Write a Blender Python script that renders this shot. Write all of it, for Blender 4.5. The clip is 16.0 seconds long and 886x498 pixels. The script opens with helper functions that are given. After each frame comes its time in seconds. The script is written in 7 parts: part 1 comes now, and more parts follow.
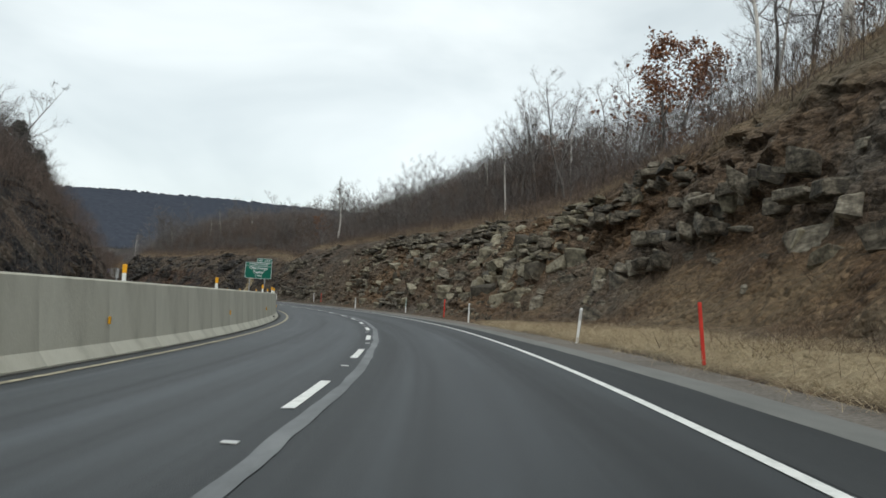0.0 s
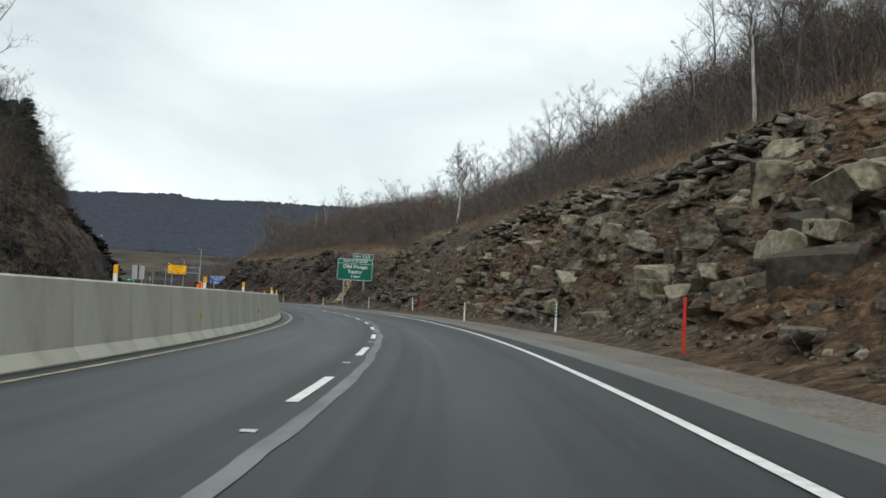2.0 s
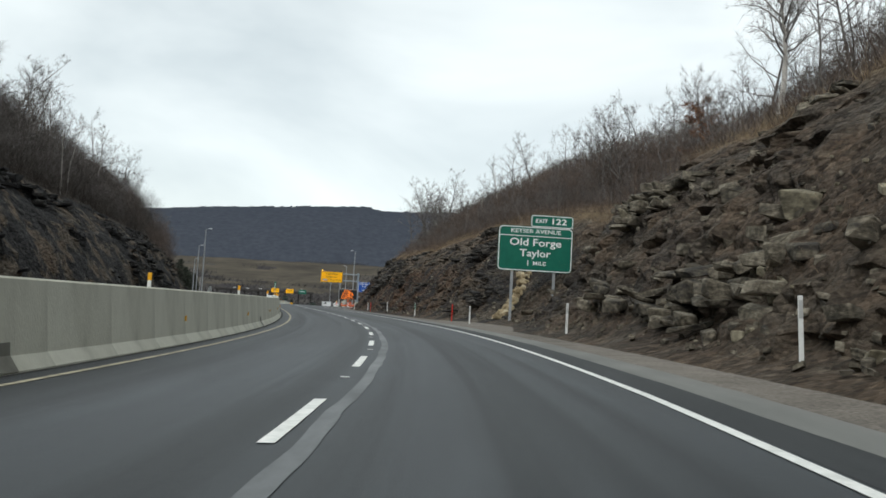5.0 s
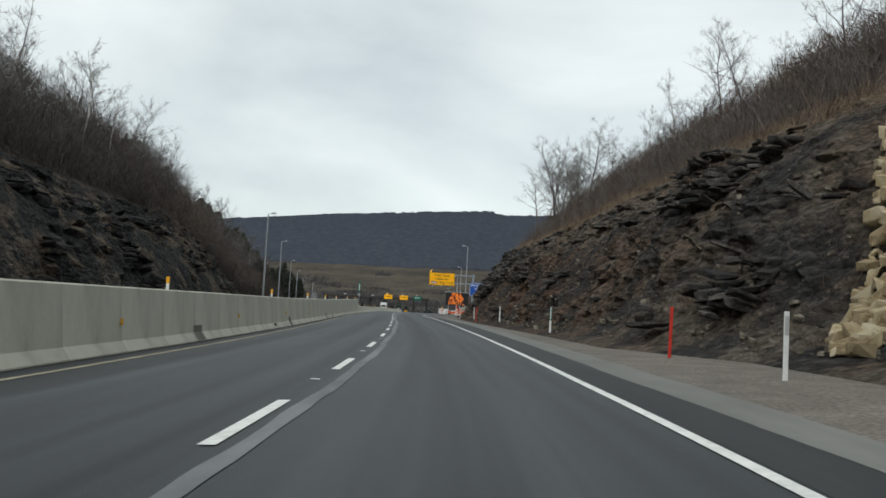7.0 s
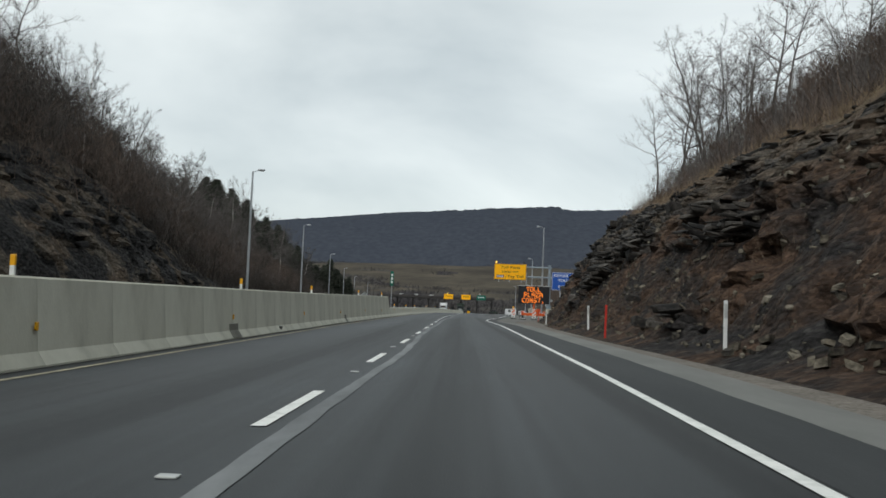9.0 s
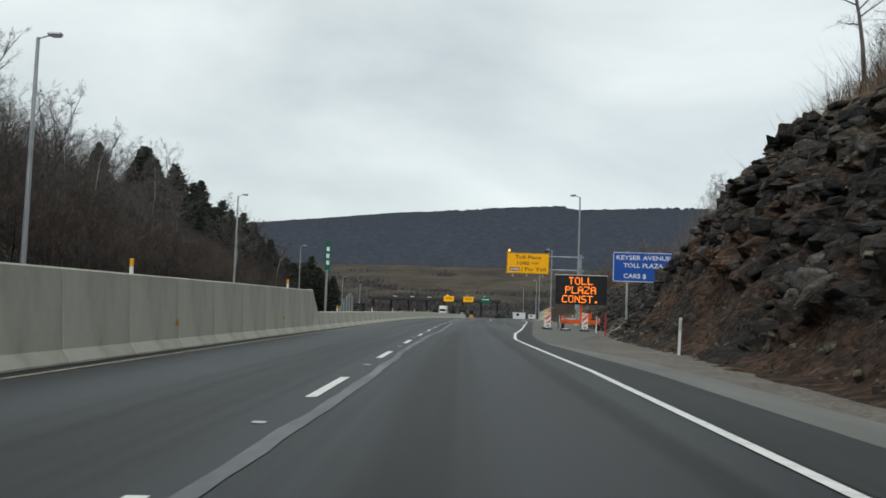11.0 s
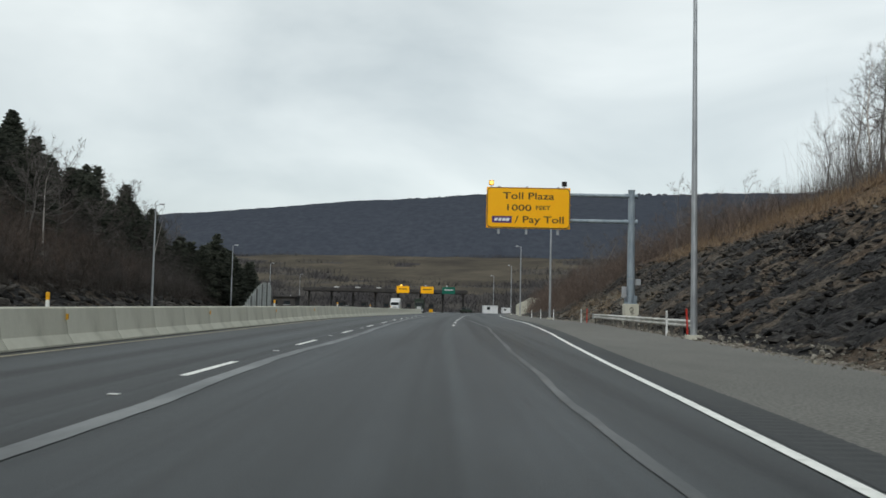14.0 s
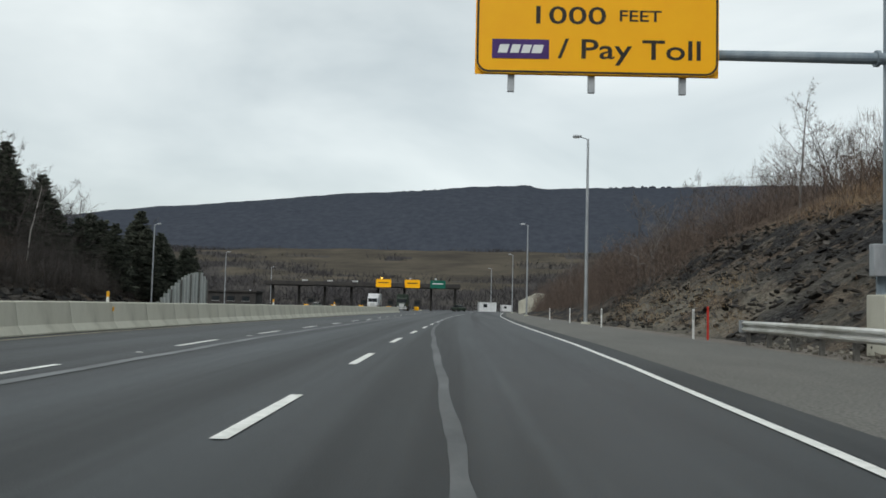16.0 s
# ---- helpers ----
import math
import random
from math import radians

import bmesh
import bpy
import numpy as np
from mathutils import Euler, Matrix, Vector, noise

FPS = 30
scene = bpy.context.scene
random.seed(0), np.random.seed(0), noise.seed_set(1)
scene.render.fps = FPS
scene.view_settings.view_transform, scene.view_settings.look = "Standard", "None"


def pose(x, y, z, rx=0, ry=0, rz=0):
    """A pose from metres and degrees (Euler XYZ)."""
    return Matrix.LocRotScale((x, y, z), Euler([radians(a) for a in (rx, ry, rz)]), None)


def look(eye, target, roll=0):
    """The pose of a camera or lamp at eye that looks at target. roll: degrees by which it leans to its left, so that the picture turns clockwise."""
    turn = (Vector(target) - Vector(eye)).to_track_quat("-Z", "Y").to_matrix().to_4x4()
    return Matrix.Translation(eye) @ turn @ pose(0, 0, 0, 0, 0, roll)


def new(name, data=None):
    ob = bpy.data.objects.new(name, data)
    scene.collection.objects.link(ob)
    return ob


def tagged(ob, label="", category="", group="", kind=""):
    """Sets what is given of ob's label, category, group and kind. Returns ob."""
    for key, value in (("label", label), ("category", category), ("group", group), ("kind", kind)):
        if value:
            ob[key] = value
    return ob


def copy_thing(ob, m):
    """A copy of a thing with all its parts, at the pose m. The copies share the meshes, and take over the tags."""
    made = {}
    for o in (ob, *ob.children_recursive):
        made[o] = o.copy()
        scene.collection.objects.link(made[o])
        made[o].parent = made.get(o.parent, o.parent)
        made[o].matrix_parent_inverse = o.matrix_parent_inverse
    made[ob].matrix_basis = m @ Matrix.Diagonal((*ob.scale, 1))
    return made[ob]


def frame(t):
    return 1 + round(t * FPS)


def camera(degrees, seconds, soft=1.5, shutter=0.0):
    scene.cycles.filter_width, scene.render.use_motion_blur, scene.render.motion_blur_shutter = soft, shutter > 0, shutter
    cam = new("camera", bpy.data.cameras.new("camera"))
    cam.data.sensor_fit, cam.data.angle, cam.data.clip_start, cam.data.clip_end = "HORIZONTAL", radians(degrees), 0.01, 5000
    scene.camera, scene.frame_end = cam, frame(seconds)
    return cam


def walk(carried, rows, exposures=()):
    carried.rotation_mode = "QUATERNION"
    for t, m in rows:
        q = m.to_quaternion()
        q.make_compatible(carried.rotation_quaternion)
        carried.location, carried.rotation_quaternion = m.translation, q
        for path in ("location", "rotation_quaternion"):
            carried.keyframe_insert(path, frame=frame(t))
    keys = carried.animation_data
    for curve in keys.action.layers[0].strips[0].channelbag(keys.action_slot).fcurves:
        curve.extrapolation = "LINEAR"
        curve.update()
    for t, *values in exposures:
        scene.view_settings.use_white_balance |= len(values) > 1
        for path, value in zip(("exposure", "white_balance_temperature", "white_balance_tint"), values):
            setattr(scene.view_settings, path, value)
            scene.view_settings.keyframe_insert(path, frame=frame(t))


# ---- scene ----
cam = camera(53.09, 16.0, soft=1.65)
PATH = [
    (0.00, pose(18.122, 3.141, 1.031, 93.634, -3.618, -25.761)),
    (0.50, pose(22.585, 12.102, 1.056, 93.556, -3.742, -23.331)),
    (1.00, pose(26.697, 21.226, 1.055, 93.288, -3.060, -20.835)),
    (1.50, pose(30.408, 30.514, 1.010, 93.416, -3.072, -18.739)),
    (2.00, pose(33.805, 39.923, 0.992, 93.635, -3.089, -16.450)),
    (2.50, pose(36.735, 49.498, 1.006, 93.557, -3.045, -14.142)),
    (3.00, pose(39.255, 59.192, 0.969, 93.628, -2.658, -11.831)),
    (3.50, pose(41.447, 68.934, 0.963, 93.640, -2.965, -9.678)),
    (4.00, pose(43.208, 78.772, 0.977, 93.451, -2.499, -7.884)),
    (4.50, pose(44.657, 88.618, 0.980, 93.425, -2.562, -5.823)),
    (5.00, pose(45.778, 98.546, 0.978, 93.863, -3.182, -3.967)),
    (5.50, pose(46.808, 108.484, 0.984, 93.886, -3.092, -1.954)),
    (6.00, pose(47.275, 118.481, 0.984, 93.894, -3.064, 0.203)),
    (6.50, pose(47.260, 128.510, 0.984, 93.895, -3.057, 2.285)),
    (7.00, pose(46.850, 138.540, 0.985, 93.912, -3.029, 4.075)),
    (7.50, pose(46.129, 148.545, 0.991, 93.946, -2.938, 5.355)),
    (8.00, pose(45.340, 158.530, 0.979, 93.877, -2.873, 6.632)),
    (8.50, pose(44.396, 168.504, 1.015, 93.732, -3.017, 7.826)),
    (9.00, pose(43.251, 178.460, 1.005, 93.761, -2.272, 8.263)),
    (9.50, pose(42.071, 188.408, 1.033, 93.943, -2.648, 8.413)),
    (10.00, pose(40.841, 198.333, 1.056, 93.936, -2.360, 8.446)),
    (10.50, pose(39.658, 208.276, 1.051, 93.961, -2.225, 8.651)),
    (11.00, pose(38.386, 218.209, 1.043, 93.988, -1.999, 8.405)),
    (11.50, pose(37.127, 228.141, 1.035, 94.016, -1.743, 7.911)),
    (12.00, pose(35.977, 238.082, 1.027, 94.033, -1.518, 7.366)),
    (12.50, pose(35.036, 248.037, 1.022, 94.048, -1.383, 6.973)),
    (13.00, pose(34.161, 258.001, 1.045, 93.743, -1.096, 6.499)),
    (13.50, pose(33.397, 267.966, 1.064, 93.679, -1.271, 6.230)),
    (14.00, pose(32.751, 277.953, 1.049, 93.655, -1.326, 6.088)),
    (14.50, pose(32.164, 287.944, 1.038, 93.722, -0.941, 6.019)),
    (15.00, pose(31.689, 297.916, 1.027, 93.784, -0.760, 5.968)),
    (15.50, pose(31.146, 307.871, 1.029, 93.690, -1.165, 5.870)),
    (16.00, pose(30.648, 317.830, 1.021, 93.475, -1.349, 5.911)),
]
walk(cam, PATH, [(0, 0.0), (2, 0.04), (5, 0.05), (6.3, -0.08), (7.5, -0.17), (9, -0.19), (12.5, -0.18), (16, -0.18)])

# ---- sky and light ----
world = bpy.data.worlds.new("world")
scene.world = world
world.use_nodes = True
wn, wl = world.node_tree.nodes, world.node_tree.links
wn.clear()
w_out = wn.new("ShaderNodeOutputWorld")
w_bg = wn.new("ShaderNodeBackground")
w_co = wn.new("ShaderNodeTexCoord")
w_map = wn.new("ShaderNodeMapping")
w_map.inputs["Scale"].default_value = (1.0, 1.0, 2.2)
w_map.inputs["Location"].default_value = (0.6, 0.2, 0.1)
w_no = wn.new("ShaderNodeTexNoise")
w_no.inputs["Scale"].default_value = 2.3
w_no.inputs["Detail"].default_value = 5.0
w_no.inputs["Roughness"].default_value = 0.5
w_no.inputs["Distortion"].default_value = 0.3
w_ra = wn.new("ShaderNodeValToRGB")
w_ra.color_ramp.elements[0].position = 0.34
w_ra.color_ramp.elements[0].color = (0.635, 0.703, 0.706, 1)
w_ra.color_ramp.elements[1].position = 0.66
w_ra.color_ramp.elements[1].color = (0.978, 1.040, 1.017, 1)
w_sky = wn.new("ShaderNodeTexSky")
w_sky.sky_type = "NISHITA"
w_sky.sun_disc = False
w_sky.sun_elevation = radians(42)
w_sky.sun_rotation = radians(201)
w_mul = wn.new("ShaderNodeMixRGB")
w_mul.blend_type = "ADD"
w_mul.inputs[0].default_value = 0.025
wl.new(w_co.outputs["Generated"], w_map.inputs["Vector"])
wl.new(w_map.outputs["Vector"], w_no.inputs["Vector"])
wl.new(w_no.outputs["Fac"], w_ra.inputs["Fac"])
wl.new(w_ra.outputs["Color"], w_mul.inputs[1])
wl.new(w_sky.outputs["Color"], w_mul.inputs[2])
wl.new(w_mul.outputs["Color"], w_bg.inputs["Color"])
w_bg.inputs["Strength"].default_value = 0.92
wl.new(w_bg.outputs["Background"], w_out.inputs["Surface"])

sun_data = bpy.data.lights.new("sun", "SUN")
sun_data.energy = 1.45
sun_data.angle = radians(35)
sun_data.color = (0.99, 0.98, 0.94)
sun = new("sun", sun_data)
sun.matrix_world = look((-34, 12, 85), (0, 100, 0))


# ---- materials ----
def mat(name, colours, scale=4.0, rough=0.8, bump=0.3, metal=0.0, detail=6.0, fine=0.0, stretch=(1, 1, 1),
        coord="Object", island=0.0, bump_scale=None, spread=(0.35, 0.65), spec=0.3, big=0.0):
    """A surface whose colour runs through the given colours by noise; big: share of large stains."""
    m = bpy.data.materials.new(name)
    m.use_nodes = True
    n, l = m.node_tree.nodes, m.node_tree.links
    b = n["Principled BSDF"]
    b.inputs["Roughness"].default_value = rough
    b.inputs["Metallic"].default_value = metal
    b.inputs["Specular IOR Level"].default_value = spec
    co = n.new("ShaderNodeTexCoord")
    mp = n.new("ShaderNodeMapping")
    mp.inputs["Scale"].default_value = stretch
    l.new(co.outputs[coord], mp.inputs["Vector"])
    a = n.new("ShaderNodeTexNoise")
    a.inputs["Scale"].default_value = scale
    a.inputs["Detail"].default_value = detail
    a.inputs["Roughness"].default_value = 0.62
    l.new(mp.outputs["Vector"], a.inputs["Vector"])
    fac = a.outputs["Fac"]
    if big:
        g = n.new("ShaderNodeTexNoise")
        g.inputs["Scale"].default_value = scale * 0.13
        g.inputs["Detail"].default_value = 3.0
        l.new(mp.outputs["Vector"], g.inputs["Vector"])
        mixf = n.new("ShaderNodeMix")
        mixf.inputs[0].default_value = big
        l.new(fac, mixf.inputs[2])
        l.new(g.outputs["Fac"], mixf.inputs[3])
        fac = mixf.outputs[0]
    if island:
        ge = n.new("ShaderNodeNewGeometry")
        ma = n.new("ShaderNodeMath")
        ma.operation = "MULTIPLY_ADD"
        l.new(ge.outputs["Random Per Island"], ma.inputs[0])
        ma.inputs[1].default_value = island
        l.new(fac, ma.inputs[2])
        mb = n.new("ShaderNodeMath")
        mb.operation = "SUBTRACT"
        l.new(ma.outputs[0], mb.inputs[0])
        mb.inputs[1].default_value = island / 2
        fac = mb.outputs[0]
    r = n.new("ShaderNodeValToRGB")
    els = r.color_ramp.elements
    while len(els) < len(colours):
        els.new(0.5)
    for i, c in enumerate(colours):
        els[i].position = spread[0] + (spread[1] - spread[0]) * i / max(1, len(colours) - 1)
        els[i].color = (*c, 1)
    l.new(fac, r.inputs["Fac"])
    colour = r.outputs["Color"]
    if fine:
        gr = n.new("ShaderNodeTexNoise")
        gr.inputs["Scale"].default_value = fine
        gr.inputs["Detail"].default_value = 3.0
        l.new(co.outputs[coord], gr.inputs["Vector"])
        mr = n.new("ShaderNodeMapRange")
        mr.inputs[1].default_value = 0.32
        mr.inputs[2].default_value = 0.68
        mr.inputs[3].default_value = 0.62
        mr.inputs[4].default_value = 1.42
        l.new(gr.outputs["Fac"], mr.inputs[0])
        sc = n.new("ShaderNodeVectorMath")
        sc.operation = "SCALE"
        l.new(colour, sc.inputs[0])
        l.new(mr.outputs[0], sc.inputs["Scale"])
        colour = sc.outputs[0]
    l.new(colour, b.inputs["Base Color"])
    if bump:
        f = n.new("ShaderNodeTexNoise")
        f.inputs["Scale"].default_value = bump_scale or scale * 5
        f.inputs["Detail"].default_value = 5.0
        l.new(mp.outputs["Vector"], f.inputs["Vector"])
        bp = n.new("ShaderNodeBump")
        bp.inputs["Strength"].default_value = bump
        bp.inputs["Distance"].default_value = 0.03
        l.new(f.outputs["Fac"], bp.inputs["Height"])
        l.new(bp.outputs["Normal"], b.inputs["Normal"])
    return m


def glow(name, colour, strength):
    m = bpy.data.materials.new(name)
    m.use_nodes = True
    b = m.node_tree.nodes["Principled BSDF"]
    b.inputs["Base Color"].default_value = (*colour, 1)
    b.inputs["Emission Color"].default_value = (*colour, 1)
    b.inputs["Emission Strength"].default_value = strength
    return m


def ground_mat(name, rock, soil, litter):
    """Steep faces show rock, flatter ones soil or dead leaves."""
    m = bpy.data.materials.new(name)
    m.use_nodes = True
    n, l = m.node_tree.nodes, m.node_tree.links
    b = n["Principled BSDF"]
    b.inputs["Roughness"].default_value = 0.92
    b.inputs["Specular IOR Level"].default_value = 0.15
    co = n.new("ShaderNodeTexCoord")

    def noise_at(scale, detail, stretch):
        mp = n.new("ShaderNodeMapping")
        mp.inputs["Scale"].default_value = stretch
        l.new(co.outputs["Object"], mp.inputs["Vector"])
        t = n.new("ShaderNodeTexNoise")
        t.inputs["Scale"].default_value = scale
        t.inputs["Detail"].default_value = detail
        t.inputs["Roughness"].default_value = 0.65
        l.new(mp.outputs["Vector"], t.inputs["Vector"])
        return t.outputs["Fac"]

    def ramp(fac, cols, lo=0.35, hi=0.65):
        r = n.new("ShaderNodeValToRGB")
        els = r.color_ramp.elements
        while len(els) < len(cols):
            els.new(0.5)
        for i, c in enumerate(cols):
            els[i].position = lo + (hi - lo) * i / (len(cols) - 1)
            els[i].color = (*c, 1) if len(c) == 3 else c
        l.new(fac, r.inputs["Fac"])
        return r.outputs["Color"]

    def mix(fac, a, c):
        x = n.new("ShaderNodeMixRGB")
        l.new(fac, x.inputs[0])
        l.new(a, x.inputs[1])
        l.new(c, x.inputs[2])
        return x.outputs[0]

    def attr(tag):
        a = n.new("ShaderNodeAttribute")
        a.attribute_name = tag
        return a.outputs["Fac"]

    bw = [(0, 0, 0), (1, 1, 1)]
    rock_c = ramp(noise_at(1.7, 9, (1, 1, 3.0)), rock, 0.32, 0.70)
    rock_c = mix(attr("sandstone"), rock_c, ramp(noise_at(1.6, 9, (1, 1, 2.2)), [(0.064, 0.056, 0.041), (0.160, 0.141, 0.100), (0.270, 0.242, 0.174)], 0.3, 0.7))
    soil_c = ramp(noise_at(2.6, 9, (1, 1, 1)), soil, 0.3, 0.7)
    soil_c = mix(ramp(noise_at(0.33, 5, (1, 1, 1)), bw, 0.42, 0.62), soil_c, ramp(noise_at(3.1, 9, (1, 1, 1.5)), [(0.042, 0.036, 0.030), (0.085, 0.073, 0.059), (0.145, 0.127, 0.102)], 0.3, 0.7))
    lit_c = ramp(noise_at(2.2, 8, (1, 1, 1)), litter, 0.3, 0.7)
    scree_c = ramp(noise_at(3.4, 9, (1, 1, 1.6)), [(0.010, 0.010, 0.011), (0.025, 0.024, 0.024), (0.060, 0.057, 0.053)], 0.3, 0.72)
    soft = n.new("ShaderNodeMath")
    soft.operation = "MULTIPLY"
    l.new(attr("scree"), soft.inputs[0])
    l.new(ramp(noise_at(0.27, 6, (1, 1, 1.6)), bw, 0.44, 0.58), soft.inputs[1])
    soil_c = mix(attr("ochre"), soil_c, ramp(noise_at(2.2, 9, (1, 1, 1)), [(0.042, 0.026, 0.015), (0.096, 0.060, 0.034), (0.170, 0.115, 0.068)], 0.3, 0.7))
    soil_c = mix(attr("rust"), soil_c, ramp(noise_at(2.8, 9, (1, 1, 1)), [(0.030, 0.019, 0.013), (0.066, 0.041, 0.028), (0.112, 0.073, 0.050)], 0.3, 0.7))
    soil_c = mix(soft.outputs[0], soil_c, scree_c)
    rock_c = mix(attr("scree"), rock_c, scree_c)
    lit_c = mix(attr("scree"), lit_c, ramp(noise_at(2.0, 8, (1, 1, 1)), [(0.020, 0.016, 0.014), (0.042, 0.034, 0.029), (0.075, 0.060, 0.050)], 0.3, 0.7))
    rough_edge = n.new("ShaderNodeMath")
    rough_edge.operation = "MULTIPLY_ADD"
    l.new(noise_at(1.4, 8, (1, 1, 1.8)), rough_edge.inputs[0])
    rough_edge.inputs[1].default_value = 1.8
    l.new(attr("rock"), rough_edge.inputs[2])
    low = mix(ramp(rough_edge.outputs[0], bw, 1.15, 1.45), soil_c, rock_c)
    tan_c = ramp(noise_at(4.0, 8, (1, 1, 1)), [(0.22, 0.165, 0.10), (0.35, 0.28, 0.175), (0.47, 0.39, 0.255)], 0.28, 0.72)
    at = n.new("ShaderNodeAttribute")
    at.attribute_name = "litter"
    ad = n.new("ShaderNodeMath")
    ad.operation = "ADD"
    l.new(at.outputs["Fac"], ad.inputs[0])
    jit = n.new("ShaderNodeMath")
    jit.operation = "MULTIPLY_ADD"
    l.new(noise_at(0.8, 6, (1, 1, 1)), jit.inputs[0])
    jit.inputs[1].default_value = 1.2
    jit.inputs[2].default_value = -0.6
    l.new(jit.outputs[0], ad.inputs[1])
    edge = ramp(ad.outputs[0], bw, 0.4, 0.6)
    col = mix(edge, low, lit_c)
    for size, low_v, high_v, squeeze in ((3.0, 0.62, 1.45, 1.9), (10.0, 0.66, 1.40, 1.5)):
        mp = n.new("ShaderNodeMapping")
        mp.inputs["Scale"].default_value = (1, 1, squeeze)
        l.new(co.outputs["Object"], mp.inputs["Vector"])
        vo = n.new("ShaderNodeTexVoronoi")
        vo.inputs["Scale"].default_value = size
        vo.inputs["Randomness"].default_value = 1.0
        l.new(mp.outputs["Vector"], vo.inputs["Vector"])
        se = n.new("ShaderNodeSeparateColor")
        l.new(vo.outputs["Color"], se.inputs[0])
        mr = n.new("ShaderNodeMapRange")
        mr.inputs[3].default_value = low_v
        mr.inputs[4].default_value = high_v
        l.new(se.outputs[0], mr.inputs[0])
        sc = n.new("ShaderNodeVectorMath")
        sc.operation = "SCALE"
        l.new(col, sc.inputs[0])
        l.new(mr.outputs[0], sc.inputs["Scale"])
        col = sc.outputs[0]
        if size < 5:
            chips = vo.outputs["Distance"]
    col = mix(attr("pale"), col, ramp(noise_at(2.4, 9, (1, 1, 2.0)), [(0.14, 0.128, 0.10), (0.265, 0.242, 0.195), (0.38, 0.355, 0.295)], 0.28, 0.72))
    col = mix(attr("grass"), col, tan_c)
    l.new(col, b.inputs["Base Color"])
    bp = n.new("ShaderNodeBump")
    bp.inputs["Strength"].default_value = 1.0
    bp.inputs["Distance"].default_value = 0.22
    hs = n.new("ShaderNodeMath")
    hs.operation = "MULTIPLY_ADD"
    l.new(chips, hs.inputs[0])
    hs.inputs[1].default_value = -0.7
    l.new(noise_at(3.2, 10, (1, 1, 1.9)), hs.inputs[2])
    l.new(hs.outputs[0], bp.inputs["Height"])
    l.new(bp.outputs["Normal"], b.inputs["Normal"])
    return m


def asphalt_mat():
    """Dark asphalt with wheel tracks, pale scuffs and grain; u across and s along the road."""
    m = bpy.data.materials.new("asphalt")
    m.use_nodes = True
    n, l = m.node_tree.nodes, m.node_tree.links
    b = n["Principled BSDF"]
    b.inputs["Specular IOR Level"].default_value = 0.35
    co = n.new("ShaderNodeTexCoord")

    def layer(sx, sy, detail, lo, hi, low, high):
        mp = n.new("ShaderNodeMapping")
        mp.inputs["Scale"].default_value = (sx, sy, 1)
        l.new(co.outputs["UV"], mp.inputs["Vector"])
        t = n.new("ShaderNodeTexNoise")
        t.inputs["Scale"].default_value = 1.0
        t.inputs["Detail"].default_value = detail
        t.inputs["Roughness"].default_value = 0.6
        l.new(mp.outputs["Vector"], t.inputs["Vector"])
        r = n.new("ShaderNodeMapRange")
        r.inputs[1].default_value = lo
        r.inputs[2].default_value = hi
        r.inputs[3].default_value = low
        r.inputs[4].default_value = high
        l.new(t.outputs["Fac"], r.inputs[0])
        return r.outputs[0], t.outputs["Fac"]

    def times(a, c):
        x = n.new("ShaderNodeMath")
        x.operation = "MULTIPLY"
        l.new(a, x.inputs[0])
        l.new(c, x.inputs[1])
        return x.outputs[0]

    tracks, _ = layer(0.8, 0.007, 4, 0.38, 0.62, 0.62, 1.34)
    patches, _ = layer(0.25, 0.04, 6, 0.38, 0.64, 0.78, 1.2)
    scuffs, _ = layer(1.5, 0.022, 6, 0.53, 0.72, 1.0, 1.75)
    smears, _ = layer(0.6, 0.11, 7, 0.55, 0.74, 1.0, 1.5)
    grain, g = layer(60, 60, 3, 0.3, 0.7, 0.78, 1.22)
    f = times(times(times(times(tracks, patches), scuffs), smears), grain)
    sep = n.new("ShaderNodeSeparateXYZ")
    l.new(co.outputs["UV"], sep.inputs[0])
    lot = n.new("ShaderNodeMapRange")
    lot.inputs[1].default_value = 125.0
    lot.inputs[2].default_value = 175.0
    lot.inputs[3].default_value = 1.04
    lot.inputs[4].default_value = 0.76
    l.new(sep.outputs[1], lot.inputs[0])
    f = times(f, lot.outputs[0])

    def span(source, a, z, low, high):
        r = n.new("ShaderNodeMapRange")
        r.interpolation_type = "SMOOTHSTEP"
        for i, x in enumerate((a, z, low, high)):
            r.inputs[i + 1].default_value = x
        l.new(source, r.inputs[0])
        return r.outputs[0]

    worn = times(times(span(sep.outputs[0], 0.5, 0.9, 0.0, 1.0), span(sep.outputs[0], 1.2, 2.1, 1.0, 0.0)), span(sep.outputs[1], 255, 280, 0.0, 1.0))
    f = times(f, span(worn, 0.0, 1.0, 1.0, 1.42))
    newer = times(times(span(sep.outputs[0], 0.7, 1.6, 0.0, 1.0), span(sep.outputs[1], 175, 205, 0.0, 1.0)), span(sep.outputs[1], 262, 285, 1.0, 0.0))
    f = times(f, span(newer, 0.0, 1.0, 1.0, 0.76))
    c = n.new("ShaderNodeVectorMath")
    c.operation = "SCALE"
    c.inputs[0].default_value = (0.0285, 0.0330, 0.0370)
    l.new(f, c.inputs["Scale"])
    l.new(c.outputs[0], b.inputs["Base Color"])
    ro = n.new("ShaderNodeMapRange")
    ro.inputs[3].default_value = 0.72
    ro.inputs[4].default_value = 0.58
    l.new(tracks, ro.inputs[0])
    l.new(ro.outputs[0], b.inputs["Roughness"])
    bp = n.new("ShaderNodeBump")
    bp.inputs["Strength"].default_value = 0.35
    bp.inputs["Distance"].default_value = 0.02
    l.new(g, bp.inputs["Height"])
    l.new(bp.outputs["Normal"], b.inputs["Normal"])
    return m


